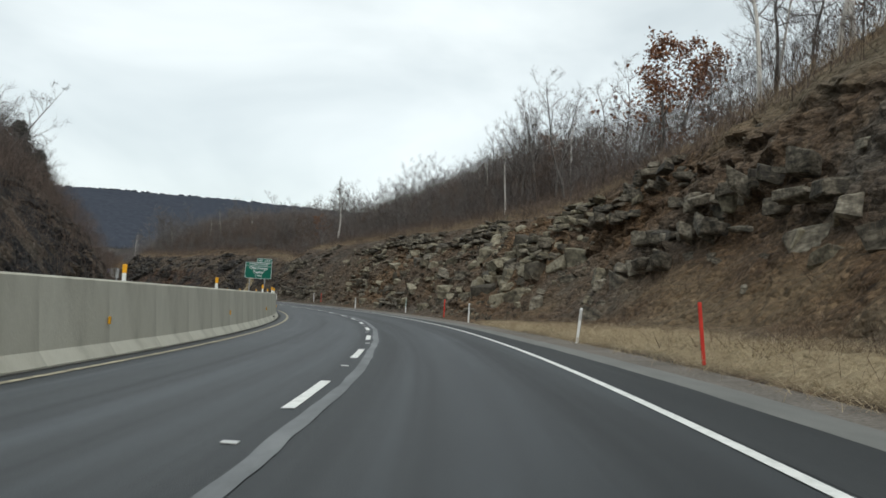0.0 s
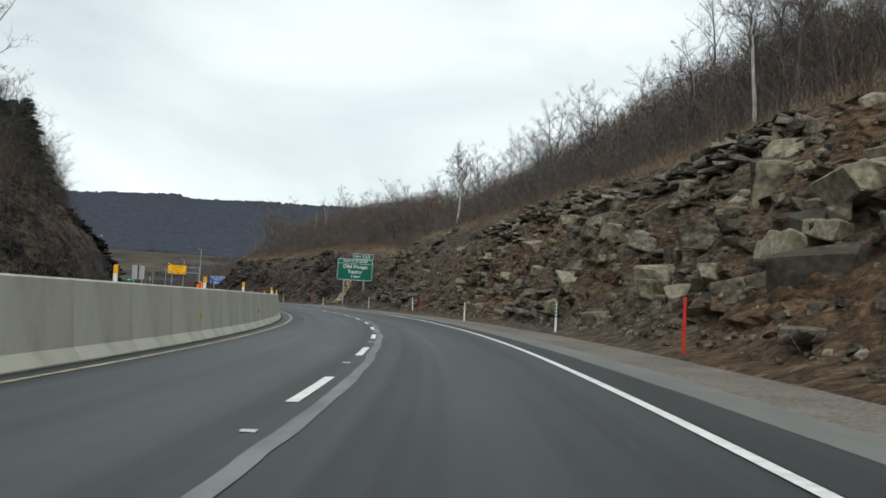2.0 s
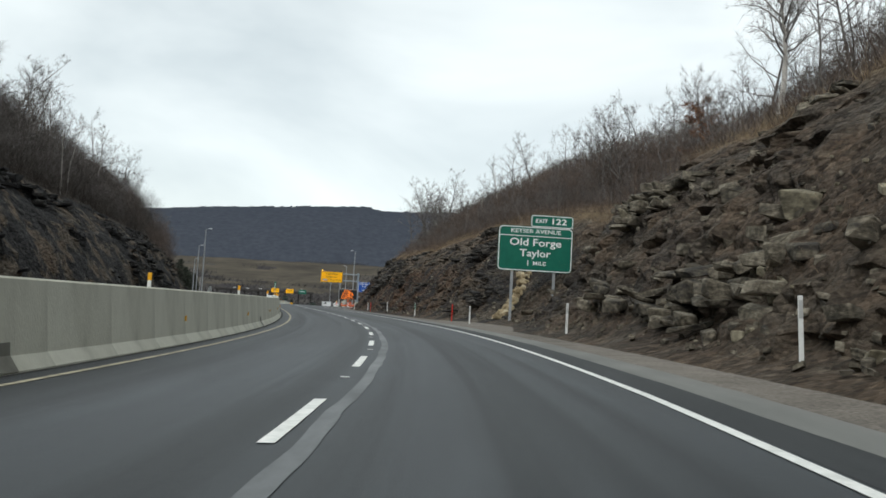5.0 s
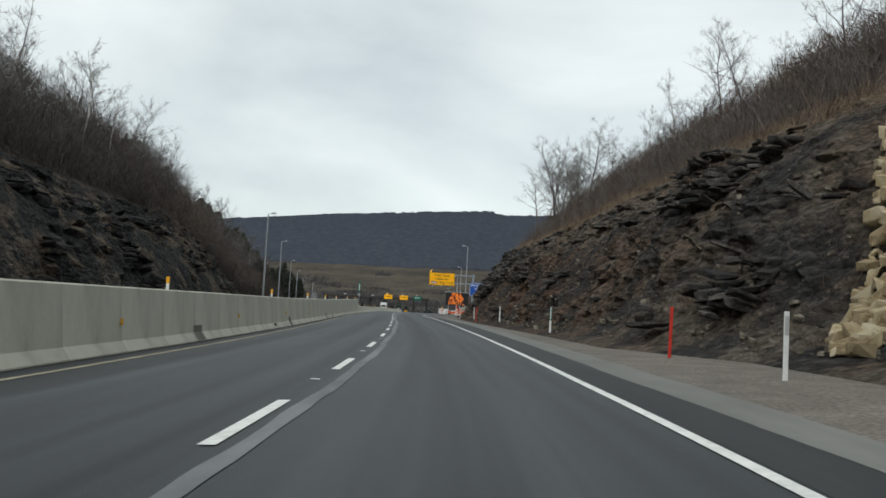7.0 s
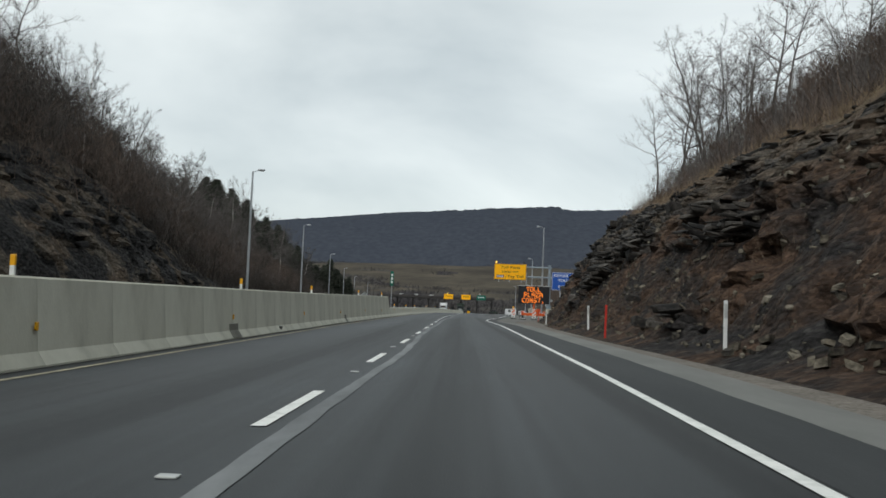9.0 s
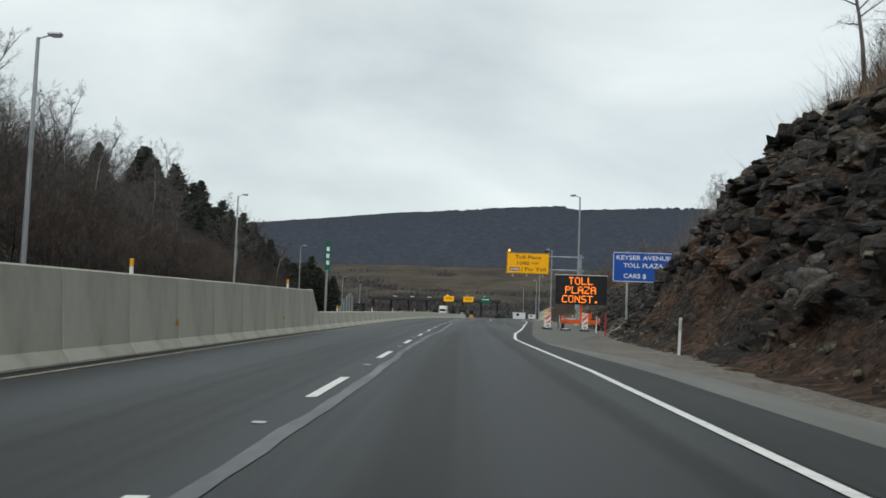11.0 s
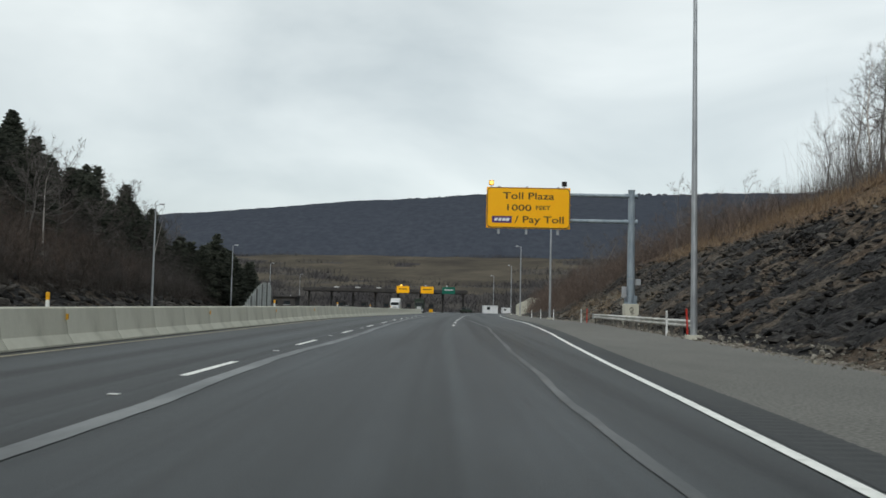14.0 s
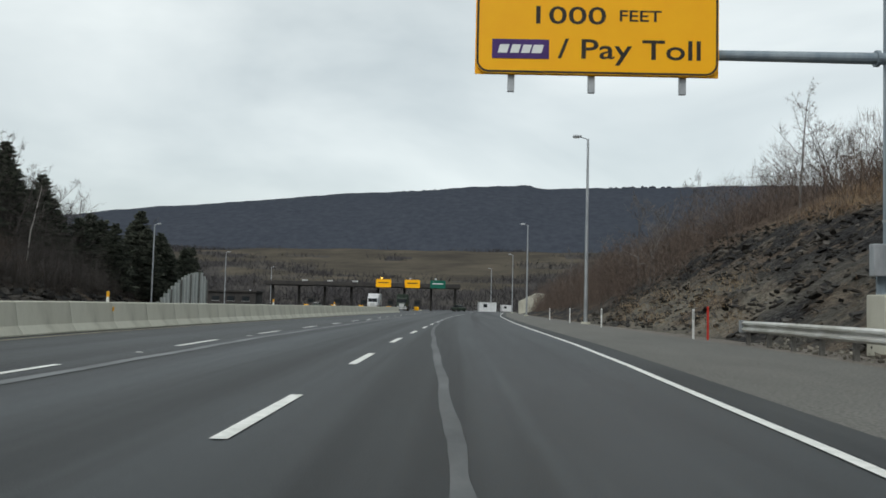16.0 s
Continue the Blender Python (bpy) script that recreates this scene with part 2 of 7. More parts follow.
M_ASPHALT = asphalt_mat()
M_EDGE_ASPHALT = mat("dark_edge_asphalt", [(0.022, 0.0245, 0.0262), (0.033, 0.0365, 0.0385), (0.050, 0.054, 0.056)], 1.6, 0.75, 0.35, coord="UV",
                     stretch=(1.0, 0.08, 1), bump_scale=60, spread=(0.3, 0.7), big=0.3)
M_SHOULDER = mat("old_asphalt", [(0.135, 0.138, 0.130), (0.17, 0.173, 0.162), (0.205, 0.207, 0.194)], 1.2, 0.85, 0.3, coord="UV",
                 stretch=(1, 0.25, 1), bump_scale=50, big=0.4)
M_APRON = mat("apron_asphalt", [(0.106, 0.105, 0.096), (0.128, 0.126, 0.115), (0.150, 0.147, 0.135)], 0.7, 0.88, 0.4, coord="UV",
              stretch=(1, 0.4, 1), bump_scale=45, fine=20, big=0.5)
M_GRAVEL = mat("gravel_verge", [(0.105, 0.092, 0.078), (0.150, 0.133, 0.114), (0.195, 0.174, 0.150)], 1.1, 0.95, 0.5, bump_scale=30, big=0.4, fine=16)
M_SEAL = mat("seal_strip", [(0.085, 0.091, 0.094), (0.135, 0.144, 0.148), (0.185, 0.195, 0.198)], 1.1, 0.6, 0.2, coord="UV", stretch=(1, 0.3, 1))
M_OLD_SEAL = mat("old_seal", [(0.058, 0.063, 0.066), (0.085, 0.091, 0.094), (0.120, 0.127, 0.130)], 1.1, 0.6, 0.2, coord="UV", stretch=(1, 0.3, 1))
M_RUMBLE = mat("milled_asphalt", [(0.045, 0.048, 0.049), (0.056, 0.059, 0.060)], 3, 0.8, 0.3)
M_WHITE_LINE = mat("white_road_paint", [(0.60, 0.61, 0.58), (0.72, 0.73, 0.70), (0.80, 0.80, 0.77)], 6, 0.7, 0.2)
M_YELLOW_LINE = mat("worn_yellow_paint", [(0.20, 0.18, 0.13), (0.33, 0.30, 0.22), (0.46, 0.41, 0.29)], 3.5, 0.75, 0.2)
M_CONCRETE = mat("barrier_concrete", [(0.37, 0.36, 0.298), (0.51, 0.50, 0.422), (0.60, 0.59, 0.505)], 1.3, 0.85, 0.25, stretch=(1, 1, 0.5),
                 bump_scale=26, big=0.5)
M_PATCH = mat("mortar_patch", [(0.13, 0.127, 0.108), (0.20, 0.195, 0.165)], 2.0, 0.9, 0.2, big=0.4)
M_DARK_GAP = mat("dark_joint", [(0.02, 0.02, 0.02), (0.05, 0.048, 0.044)], 5, 0.9, 0)
M_ROCK = mat("shale", [(0.030, 0.028, 0.025), (0.078, 0.069, 0.054), (0.152, 0.134, 0.104), (0.24, 0.218, 0.172)], 2.6, 0.88, 0.8,
             stretch=(1, 1, 2.5), island=0.26, bump_scale=9, spread=(0.3, 0.74), spec=0.2, fine=11)
M_SLATE = mat("dark_slate", [(0.015, 0.015, 0.015), (0.034, 0.031, 0.028), (0.062, 0.055, 0.048), (0.105, 0.098, 0.088)], 2.6, 0.85, 0.6,
              stretch=(1, 1, 2.5), island=0.4, bump_scale=9, spread=(0.3, 0.78), spec=0.25, fine=11)
M_COAL = mat("coal_shale", [(0.009, 0.009, 0.010), (0.019, 0.018, 0.018), (0.038, 0.036, 0.034), (0.075, 0.072, 0.067)], 2.6, 0.85, 0.6,
             stretch=(1, 1, 2.5), island=0.4, bump_scale=9, spread=(0.3, 0.8), spec=0.2, fine=11)
M_BOULDER = mat("sandstone", [(0.055, 0.048, 0.036), (0.108, 0.095, 0.067), (0.168, 0.149, 0.105), (0.230, 0.207, 0.150)], 1.5, 0.9, 0.9, stretch=(1, 1, 1.6), bump_scale=7, island=0.4, fine=9)
M_TAN_ROCK = mat("tan_riprap", [(0.26, 0.20, 0.12), (0.38, 0.31, 0.19), (0.48, 0.42, 0.30)], 2.5, 0.9, 0.6, island=0.3)
M_PALE_ROCK = mat("pale_gravel", [(0.098, 0.090, 0.074), (0.165, 0.152, 0.126), (0.25, 0.235, 0.20)], 2.5, 0.9, 0.6, island=0.4, fine=10)
M_HILL = ground_mat("cut_slope", [(0.027, 0.026, 0.023), (0.074, 0.068, 0.058), (0.155, 0.143, 0.115)],
                    [(0.042, 0.030, 0.022), (0.084, 0.062, 0.045), (0.14, 0.112, 0.083)],
                    [(0.046, 0.034, 0.027), (0.082, 0.058, 0.043), (0.13, 0.095, 0.068)])
M_BARK = mat("grey_bark", [(0.052, 0.047, 0.043), (0.095, 0.087, 0.08), (0.15, 0.14, 0.13)], 3, 0.95, 0.4, stretch=(1, 1, 0.3))
M_PALE_BARK = mat("pale_bark", [(0.34, 0.32, 0.29), (0.52, 0.49, 0.45), (0.66, 0.63, 0.59)], 3, 0.9, 0.3, stretch=(1, 1, 0.4))
M_TWIG = mat("bare_twigs", [(0.070, 0.062, 0.058), (0.122, 0.109, 0.102), (0.19, 0.173, 0.162)], 0.8, 0.95, 0, island=0.5)
M_DARK_TWIG = mat("dark_twigs", [(0.040, 0.035, 0.032), (0.068, 0.060, 0.055), (0.11, 0.098, 0.09)], 0.8, 0.95, 0, island=0.5)
M_LIMB = mat("pale_twigs", [(0.11, 0.10, 0.092), (0.17, 0.158, 0.146), (0.25, 0.235, 0.22)], 0.8, 0.95, 0, island=0.5)
M_OAK_LEAF = mat("dry_oak_leaves", [(0.10, 0.038, 0.018), (0.17, 0.072, 0.034), (0.25, 0.12, 0.06)], 1.2, 0.9, 0, island=0.6)
M_NEEDLE = mat("conifer_needles", [(0.028, 0.033, 0.025), (0.052, 0.060, 0.046), (0.085, 0.094, 0.072)], 1.2, 0.9, 0, island=0.6)
M_BRUSH = mat("brown_brush", [(0.060, 0.046, 0.039), (0.105, 0.079, 0.066), (0.165, 0.125, 0.10)], 0.35, 0.95, 0, island=0.5)
M_RUSTY_GRASS = mat("rusty_grass", [(0.115, 0.072, 0.043), (0.19, 0.128, 0.080), (0.28, 0.205, 0.13)], 0.5, 0.95, 0, island=0.6)
M_CREST_GRASS = mat("tan_grass", [(0.15, 0.105, 0.066), (0.24, 0.175, 0.112), (0.34, 0.262, 0.17)], 0.5, 0.95, 0, island=0.6)
M_VERGE_GRASS = mat("matted_grass", [(0.27, 0.21, 0.135), (0.40, 0.325, 0.21), (0.52, 0.435, 0.29)], 0.5, 0.95, 0, island=0.6)
M_DARK_BRUSH = mat("dark_brush", [(0.024, 0.020, 0.017), (0.045, 0.037, 0.032), (0.080, 0.066, 0.056)], 0.35, 0.95, 0, island=0.5)
M_WEED = mat("dry_weeds", [(0.060, 0.040, 0.028), (0.11, 0.075, 0.052), (0.17, 0.125, 0.088)], 0.4, 0.95, 0, island=0.6)
# Distance haze is put into the ridge's base colour as blue-grey.
M_HAZED_RIDGE = mat("wooded_ridge", [(0.042, 0.048, 0.062), (0.050, 0.057, 0.072), (0.059, 0.066, 0.081)], 0.16, 1.0, 0.0, detail=9, big=0.15, stretch=(1, 1, 0.35), spec=0.0)
M_FIELD = mat("scrub_bench", [(0.050, 0.048, 0.050), (0.078, 0.073, 0.070), (0.115, 0.103, 0.086), (0.20, 0.17, 0.125)], 0.018, 1.0, 0.9, detail=8,
              stretch=(0.8, 1.1, 1), bump_scale=0.3, spec=0.0, spread=(0.32, 0.74))
M_BENCH = mat("bench_fields", [(0.046, 0.044, 0.047), (0.060, 0.056, 0.056), (0.081, 0.075, 0.069), (0.108, 0.096, 0.080)], 0.017, 1.0, 0.6, detail=8,
              bump_scale=0.3, spec=0.0, spread=(0.34, 0.68))
M_TAN_FIELD = mat("open_dead_grass", [(0.055, 0.050, 0.044), (0.081, 0.072, 0.059), (0.117, 0.102, 0.080)], 0.03, 1.0, 0.3, detail=8, bump_scale=0.3, spec=0.0, spread=(0.3, 0.7))
M_SCRUB = mat("grey_scrub", [(0.046, 0.044, 0.048), (0.064, 0.061, 0.063), (0.088, 0.082, 0.080)], 0.02, 1.0, 0, island=0.4, spec=0.0)
M_GALV = mat("galvanised_steel", [(0.30, 0.32, 0.34), (0.38, 0.40, 0.42), (0.46, 0.48, 0.50)], 3, 0.45, 0.05, metal=0.55, stretch=(1, 1, 0.3))
M_BLUE_GREY = mat("blue_grey_steel", [(0.20, 0.25, 0.29), (0.27, 0.32, 0.36), (0.34, 0.39, 0.43)], 2, 0.5, 0.05, metal=0.3, stretch=(1, 1, 0.3))
M_DARK_POST = mat("dark_rail_post", [(0.07, 0.066, 0.06), (0.12, 0.115, 0.105), (0.17, 0.165, 0.15)], 3, 0.8, 0.1)
M_RUST = mat("weathered_rail", [(0.34, 0.33, 0.29), (0.52, 0.52, 0.49), (0.66, 0.66, 0.64)], 1.0, 0.55, 0.1, metal=0.2, stretch=(0.6, 0.6, 2))
M_GREEN = mat("green_sign_sheet", [(0.003, 0.105, 0.070), (0.006, 0.128, 0.086)], 1.5, 0.45, 0)
M_BLUE = mat("blue_sign_sheet", [(0.010, 0.075, 0.36), (0.014, 0.090, 0.41)], 1.5, 0.45, 0)
M_YELLOW = mat("yellow_sign_sheet", [(0.98, 0.455, 0.0), (1.0, 0.49, 0.0)], 1.5, 0.45, 0)
M_SIGN_WHITE = mat("white_legend", [(0.74, 0.76, 0.76), (0.80, 0.82, 0.82)], 4, 0.5, 0)
M_SIGN_BLACK = mat("black_legend", [(0.02, 0.016, 0.012), (0.03, 0.025, 0.02)], 4, 0.5, 0)
M_PURPLE = mat("purple_plate", [(0.05, 0.02, 0.13), (0.07, 0.03, 0.17)], 4, 0.5, 0)
M_SIGN_BACK = mat("bare_aluminium", [(0.42, 0.43, 0.42), (0.52, 0.53, 0.52)], 2, 0.5, 0.02, metal=0.3)
M_POST_WHITE = mat("white_plastic", [(0.62, 0.63, 0.62), (0.74, 0.75, 0.74)], 3, 0.6, 0.05)
M_POST_RED = mat("red_plastic", [(0.42, 0.025, 0.018), (0.58, 0.045, 0.028)], 3, 0.6, 0.05)
M_AMBER = mat("amber_plastic", [(0.70, 0.32, 0.01), (0.82, 0.42, 0.02)], 3, 0.35, 0.02)
M_ORANGE = mat("orange_paint", [(0.62, 0.085, 0.012), (0.74, 0.13, 0.02)], 3, 0.5, 0.05)
M_STRIPE = mat("orange_stripe", [(0.66, 0.10, 0.03), (0.76, 0.15, 0.045)], 3, 0.5, 0)
M_BLACK = mat("black_panel", [(0.010, 0.010, 0.012), (0.022, 0.022, 0.025)], 3, 0.5, 0.02)
M_RUBBER = mat("black_rubber", [(0.015, 0.015, 0.015), (0.035, 0.035, 0.035)], 6, 0.85, 0.2)
M_LED = glow("amber_light", (1.0, 0.22, 0.015), 1.6)
M_LAMP_ON = glow("lit_lamp", (1.0, 0.62, 0.10), 2.2)
M_LENS = mat("lamp_lens", [(0.45, 0.46, 0.46), (0.6, 0.61, 0.62)], 3, 0.25, 0)
M_CANOPY = mat("dark_canopy", [(0.030, 0.028, 0.027), (0.055, 0.050, 0.047)], 0.7, 0.7, 0.05)
M_TRUCK_DARK = mat("dark_green_paint", [(0.012, 0.022, 0.015), (0.03, 0.045, 0.032)], 2, 0.4, 0)
M_TRUCK_WHITE = mat("white_vehicle_paint", [(0.62, 0.63, 0.64), (0.75, 0.76, 0.77)], 2, 0.35, 0)
M_GLASS_DARK = mat("dark_glass", [(0.015, 0.018, 0.02), (0.03, 0.035, 0.04)], 2, 0.1, 0, spec=0.6)
M_WALL_STEEL = mat("ribbed_panel", [(0.20, 0.22, 0.21), (0.30, 0.32, 0.30), (0.38, 0.39, 0.37)], 0.8, 0.6, 0.05, stretch=(1, 1, 0.3))


# ---- the line of the road ----
KNOT = np.arange(-60, 481, 30.0)
HEADING = np.radians([-40.95, -34.36, -27.76, -21.16, -14.55, -7.74, -1.01, 4.52, 6.67, 7.22, 7.28, 6.93, 6.05, 5.14, 4.8, 4.46,
                      4.12, 3.77, 3.43])
STEP = np.arange(-160, 901, 1.0)
head = np.interp(STEP, KNOT, HEADING)
head[STEP < -60] = HEADING[0] + (STEP[STEP < -60] + 60) * radians(0.22)
head = np.convolve(np.pad(head, 10, mode="edge"), np.ones(21) / 21, "valid")
mid = (head[1:] + head[:-1]) / 2
line_x = np.concatenate([[0], np.cumsum(-np.sin(mid))])
line_y = np.concatenate([[0], np.cumsum(np.cos(mid))])
line_x += 15.808 - line_x[160]
line_y += 2.0 - line_y[160]


def table(s, *pairs):
    return np.interp(s, [p[0] for p in pairs], [p[1] for p in pairs])


def bank(s):
    return np.tan(np.radians(table(s, (-60, 2.1), (150, 2.1), (200, 1.2), (250, 0.25), (300, 0.0))))


def road_z(s, u):
    s, u = np.asarray(s, float), np.asarray(u, float)
    fall = -np.clip(s - 345, 0, 230) * 0.0052
    return fall + bank(s) * (np.clip(u, -9, 9) - 1.6)


def right_edge(s):
    return table(s, (-60, 3.8), (0, 3.8), (14, 3.75), (28, 3.69), (42, 3.67), (56, 3.56), (70, 3.5), (84, 3.46), (98, 3.55), (112, 3.76), (126, 3.77), (140, 3.74),
                 (154, 3.61), (168, 3.6), (182, 3.68), (196, 3.85), (210, 3.93), (224, 4.08), (238, 4.18), (252, 3.95), (256.4, 3.9), (258.2, 3.98), (261, 4.13), (263, 4.26), (267, 4.49), (272, 4.95), (280, 5.6), (286.5, 6.06),
                 (292, 6.42), (298, 6.75), (308, 7.34), (318, 7.95), (328, 8.38), (337, 8.65), (346, 8.8), (380, 9.25), (430, 10.2), (520, 13), (620, 14))


def yellow_edge(s):
    return table(s, (-60, -3.56), (28, -3.58), (56, -3.65), (84, -3.73), (112, -3.79), (140, -3.82), (168, -3.88), (196, -4.12), (224, -4.34), (252, -4.13), (280, -3.99),
                 (308, -3.93), (336, -4.01), (620, -4.2))


def pale_edge(s):
    """From the edge line out to where the pale strip of the shoulder begins."""
    return table(s, (0, 1.15), (15, 1.1), (30, 0.82), (50, 0.78), (68, 0.58), (110, 0.68), (155, 0.78), (180, 1.0), (200, 1.2), (240, 1.1), (256, 0.74), (266, 0.69), (281, 0.55))


def barrier_line(s):
    return table(s, (-60, -4.4), (15, -4.4), (60, -4.55), (115, -4.78), (195, -5.0), (230, -5.15), (266, -4.82), (300, -4.85), (350, -4.95), (620, -5.1))


def right_toe(s):
    return table(s, (-60, 7.2), (140, 7.2), (148, 8.9), (160, 9.1), (167, 7.3), (210, 7.3), (235, 7.8), (255, 8.4), (268, 9.6), (281, 11.3), (298, 12.2), (312, 13.4), (345, 15.4), (380, 15.0),
                 (450, 15.6), (620, 19))


def left_toe(s):
    return table(s, (-60, -16.6), (235, -16.6), (262, -19.4), (315, -25.5), (390, -36.5), (445, -43), (480, -44.5), (530, -53), (620, -67), (900, -80))


def place(s, u, z=0.0):
    """World coordinates of a spot s along the road, u to the right of the lane line, z above the pavement."""
    s, u = np.asarray(s, float), np.asarray(u, float)
    x = np.interp(s, STEP, line_x) + np.cos(np.interp(s, STEP, head)) * u
    y = np.interp(s, STEP, line_y) + np.sin(np.interp(s, STEP, head)) * u
    return np.stack(np.broadcast_arrays(x, y, road_z(s, u) + z), -1)


def turn_at(s):
    return math.degrees(float(np.interp(s, STEP, head)))


def spot(s, u, z=0.0, extra=0.0):
    x, y, zz = place(s, u, z)
    return pose(float(x), float(y), float(zz), 0, 0, turn_at(s) + extra)


# ---- mesh helpers ----
def mesh_of(name, verts, faces, material, uv=None, smooth=False):
    me = bpy.data.meshes.new(name)
    me.from_pydata([tuple(map(float, v)) for v in verts], [], [tuple(map(int, f)) for f in faces])
    me.materials.append(material)
    if uv is not None:
        layer = me.uv_layers.new(name="UVMap")
        idx = np.empty(len(me.loops), dtype=np.int32)
        me.loops.foreach_get("vertex_index", idx)
        layer.data.foreach_set("uv", np.asarray(uv, dtype=np.float32)[idx].ravel())
    if smooth:
        me.polygons.foreach_set("use_smooth", [True] * len(me.polygons))
    me.update()
    return me


def grid_faces(rows, cols):
    i = np.arange(rows - 1)[:, None] * cols + np.arange(cols - 1)[None, :]
    i = i.ravel()
    return np.stack([i, i + 1, i + cols + 1, i + cols], 1)


def part(name, bm, material, parent, label="", m=None):
    """Links a bmesh as one mesh object under a thing or a part."""
    me = bpy.data.meshes.new(name)
    bm.to_mesh(me)
    bm.free()
    me.materials.append(material)
    ob = new(name, me)
    ob.parent = parent
    if m is not None:
        ob.matrix_basis = m
    if label:
        tagged(ob, label)
    return ob


def part_mesh(name, me, parent, label="", m=None):
    ob = new(name, me)
    ob.parent = parent
    if m is not None:
        ob.matrix_basis = m
    if label:
        tagged(ob, label)
    return ob


def thing(name, m, label, category, group="", kind=""):
    ob = new(name)
    ob.empty_display_size = 0.2
    ob.matrix_basis = m
    return tagged(ob, label, category, group, kind)


def box(sx, sy, sz, at=(0, 0, 0), bevel=0.0, bm=None, rot=None):
    """A box centred at at, its edges rounded by bevel; added to bm if given."""
    b = bmesh.new()
    bmesh.ops.create_cube(b, size=1.0)
    bmesh.ops.scale(b, vec=(sx, sy, sz), verts=b.verts)
    if bevel:
        bmesh.ops.bevel(b, geom=b.edges[:], offset=bevel, segments=2, profile=0.5, affect="EDGES")
    m = Matrix.Translation(at)
    if rot is not None:
        m = m @ rot
    bmesh.ops.transform(b, matrix=m, verts=b.verts)
    return merge(bm, b)


def merge(bm, b):
    if bm is None:
        return b
    me = bpy.data.meshes.new("tmp")
    b.to_mesh(me)
    b.free()
    bm.from_mesh(me)
    bpy.data.meshes.remove(me)
    return bm


def rod(p, q, r0, r1=None, sides=10, bm=None):
    """A tapered round bar from p to q."""
    p, q = Vector(p), Vector(q)
    r1 = r0 if r1 is None else r1
    b = bmesh.new()
    d = q - p
    bmesh.ops.create_cone(b, cap_ends=True, segments=sides, radius1=r0, radius2=r1, depth=d.length)
    m = Matrix.Translation((p + q) / 2) @ d.to_track_quat("Z", "Y").to_matrix().to_4x4()
    bmesh.ops.transform(b, matrix=m, verts=b.verts)
    return merge(bm, b)


def plate(w, h, t, radius=0.0, at=(0, 0, 0), bm=None, seg=5):
    """An upright panel in the xz plane with rounded corners, facing -y."""
    b = bmesh.new()
    pts = []
    if radius:
        for cx, cz, a0 in ((w / 2 - radius, h / 2 - radius, 0), (-w / 2 + radius, h / 2 - radius, 90),
                           (-w / 2 + radius, -h / 2 + radius, 180), (w / 2 - radius, -h / 2 + radius, 270)):
            for k in range(seg + 1):
                a = radians(a0 + 90 * k / seg)
                pts.append((cx + radius * math.cos(a), cz + radius * math.sin(a)))
    else:
        pts = [(w / 2, h / 2), (-w / 2, h / 2), (-w / 2, -h / 2), (w / 2, -h / 2)]
    f = [b.verts.new((x, -t / 2, z)) for x, z in pts]
    k = [b.verts.new((x, t / 2, z)) for x, z in pts]
    b.faces.new(list(reversed(f)))
    b.faces.new(k)
    for i in range(len(pts)):
        j = (i + 1) % len(pts)
        b.faces.new((f[i], f[j], k[j], k[i]))
    bmesh.ops.recalc_face_normals(b, faces=b.faces)
    bmesh.ops.translate(b, vec=at, verts=b.verts)
    return merge(bm, b)


def rim(w, h, t, radius, line, at=(0, 0, 0), seg=5):
    """A flat border band round a rounded panel, facing -y."""
    b = bmesh.new()

    def ring(inset):
        ww, hh, rr = w / 2 - inset, h / 2 - inset, max(radius - inset, 0.01)
        out = []
        for cx, cz, a0 in ((ww - rr, hh - rr, 0), (-ww + rr, hh - rr, 90), (-ww + rr, -hh + rr, 180), (ww - rr, -hh + rr, 270)):
            for k in range(seg + 1):
                a = radians(a0 + 90 * k / seg)
                out.append((cx + rr * math.cos(a), cz + rr * math.sin(a)))
        return out
    o, i = ring(0), ring(line)
    vo = [b.verts.new((x, 0, z)) for x, z in o]
    vi = [b.verts.new((x, 0, z)) for x, z in i]
    for k in range(len(o)):
        j = (k + 1) % len(o)
        b.faces.new((vo[k], vo[j], vi[j], vi[k]))
    bmesh.ops.translate(b, vec=at, verts=b.verts)
    bmesh.ops.recalc_face_normals(b, faces=b.faces)
    return b


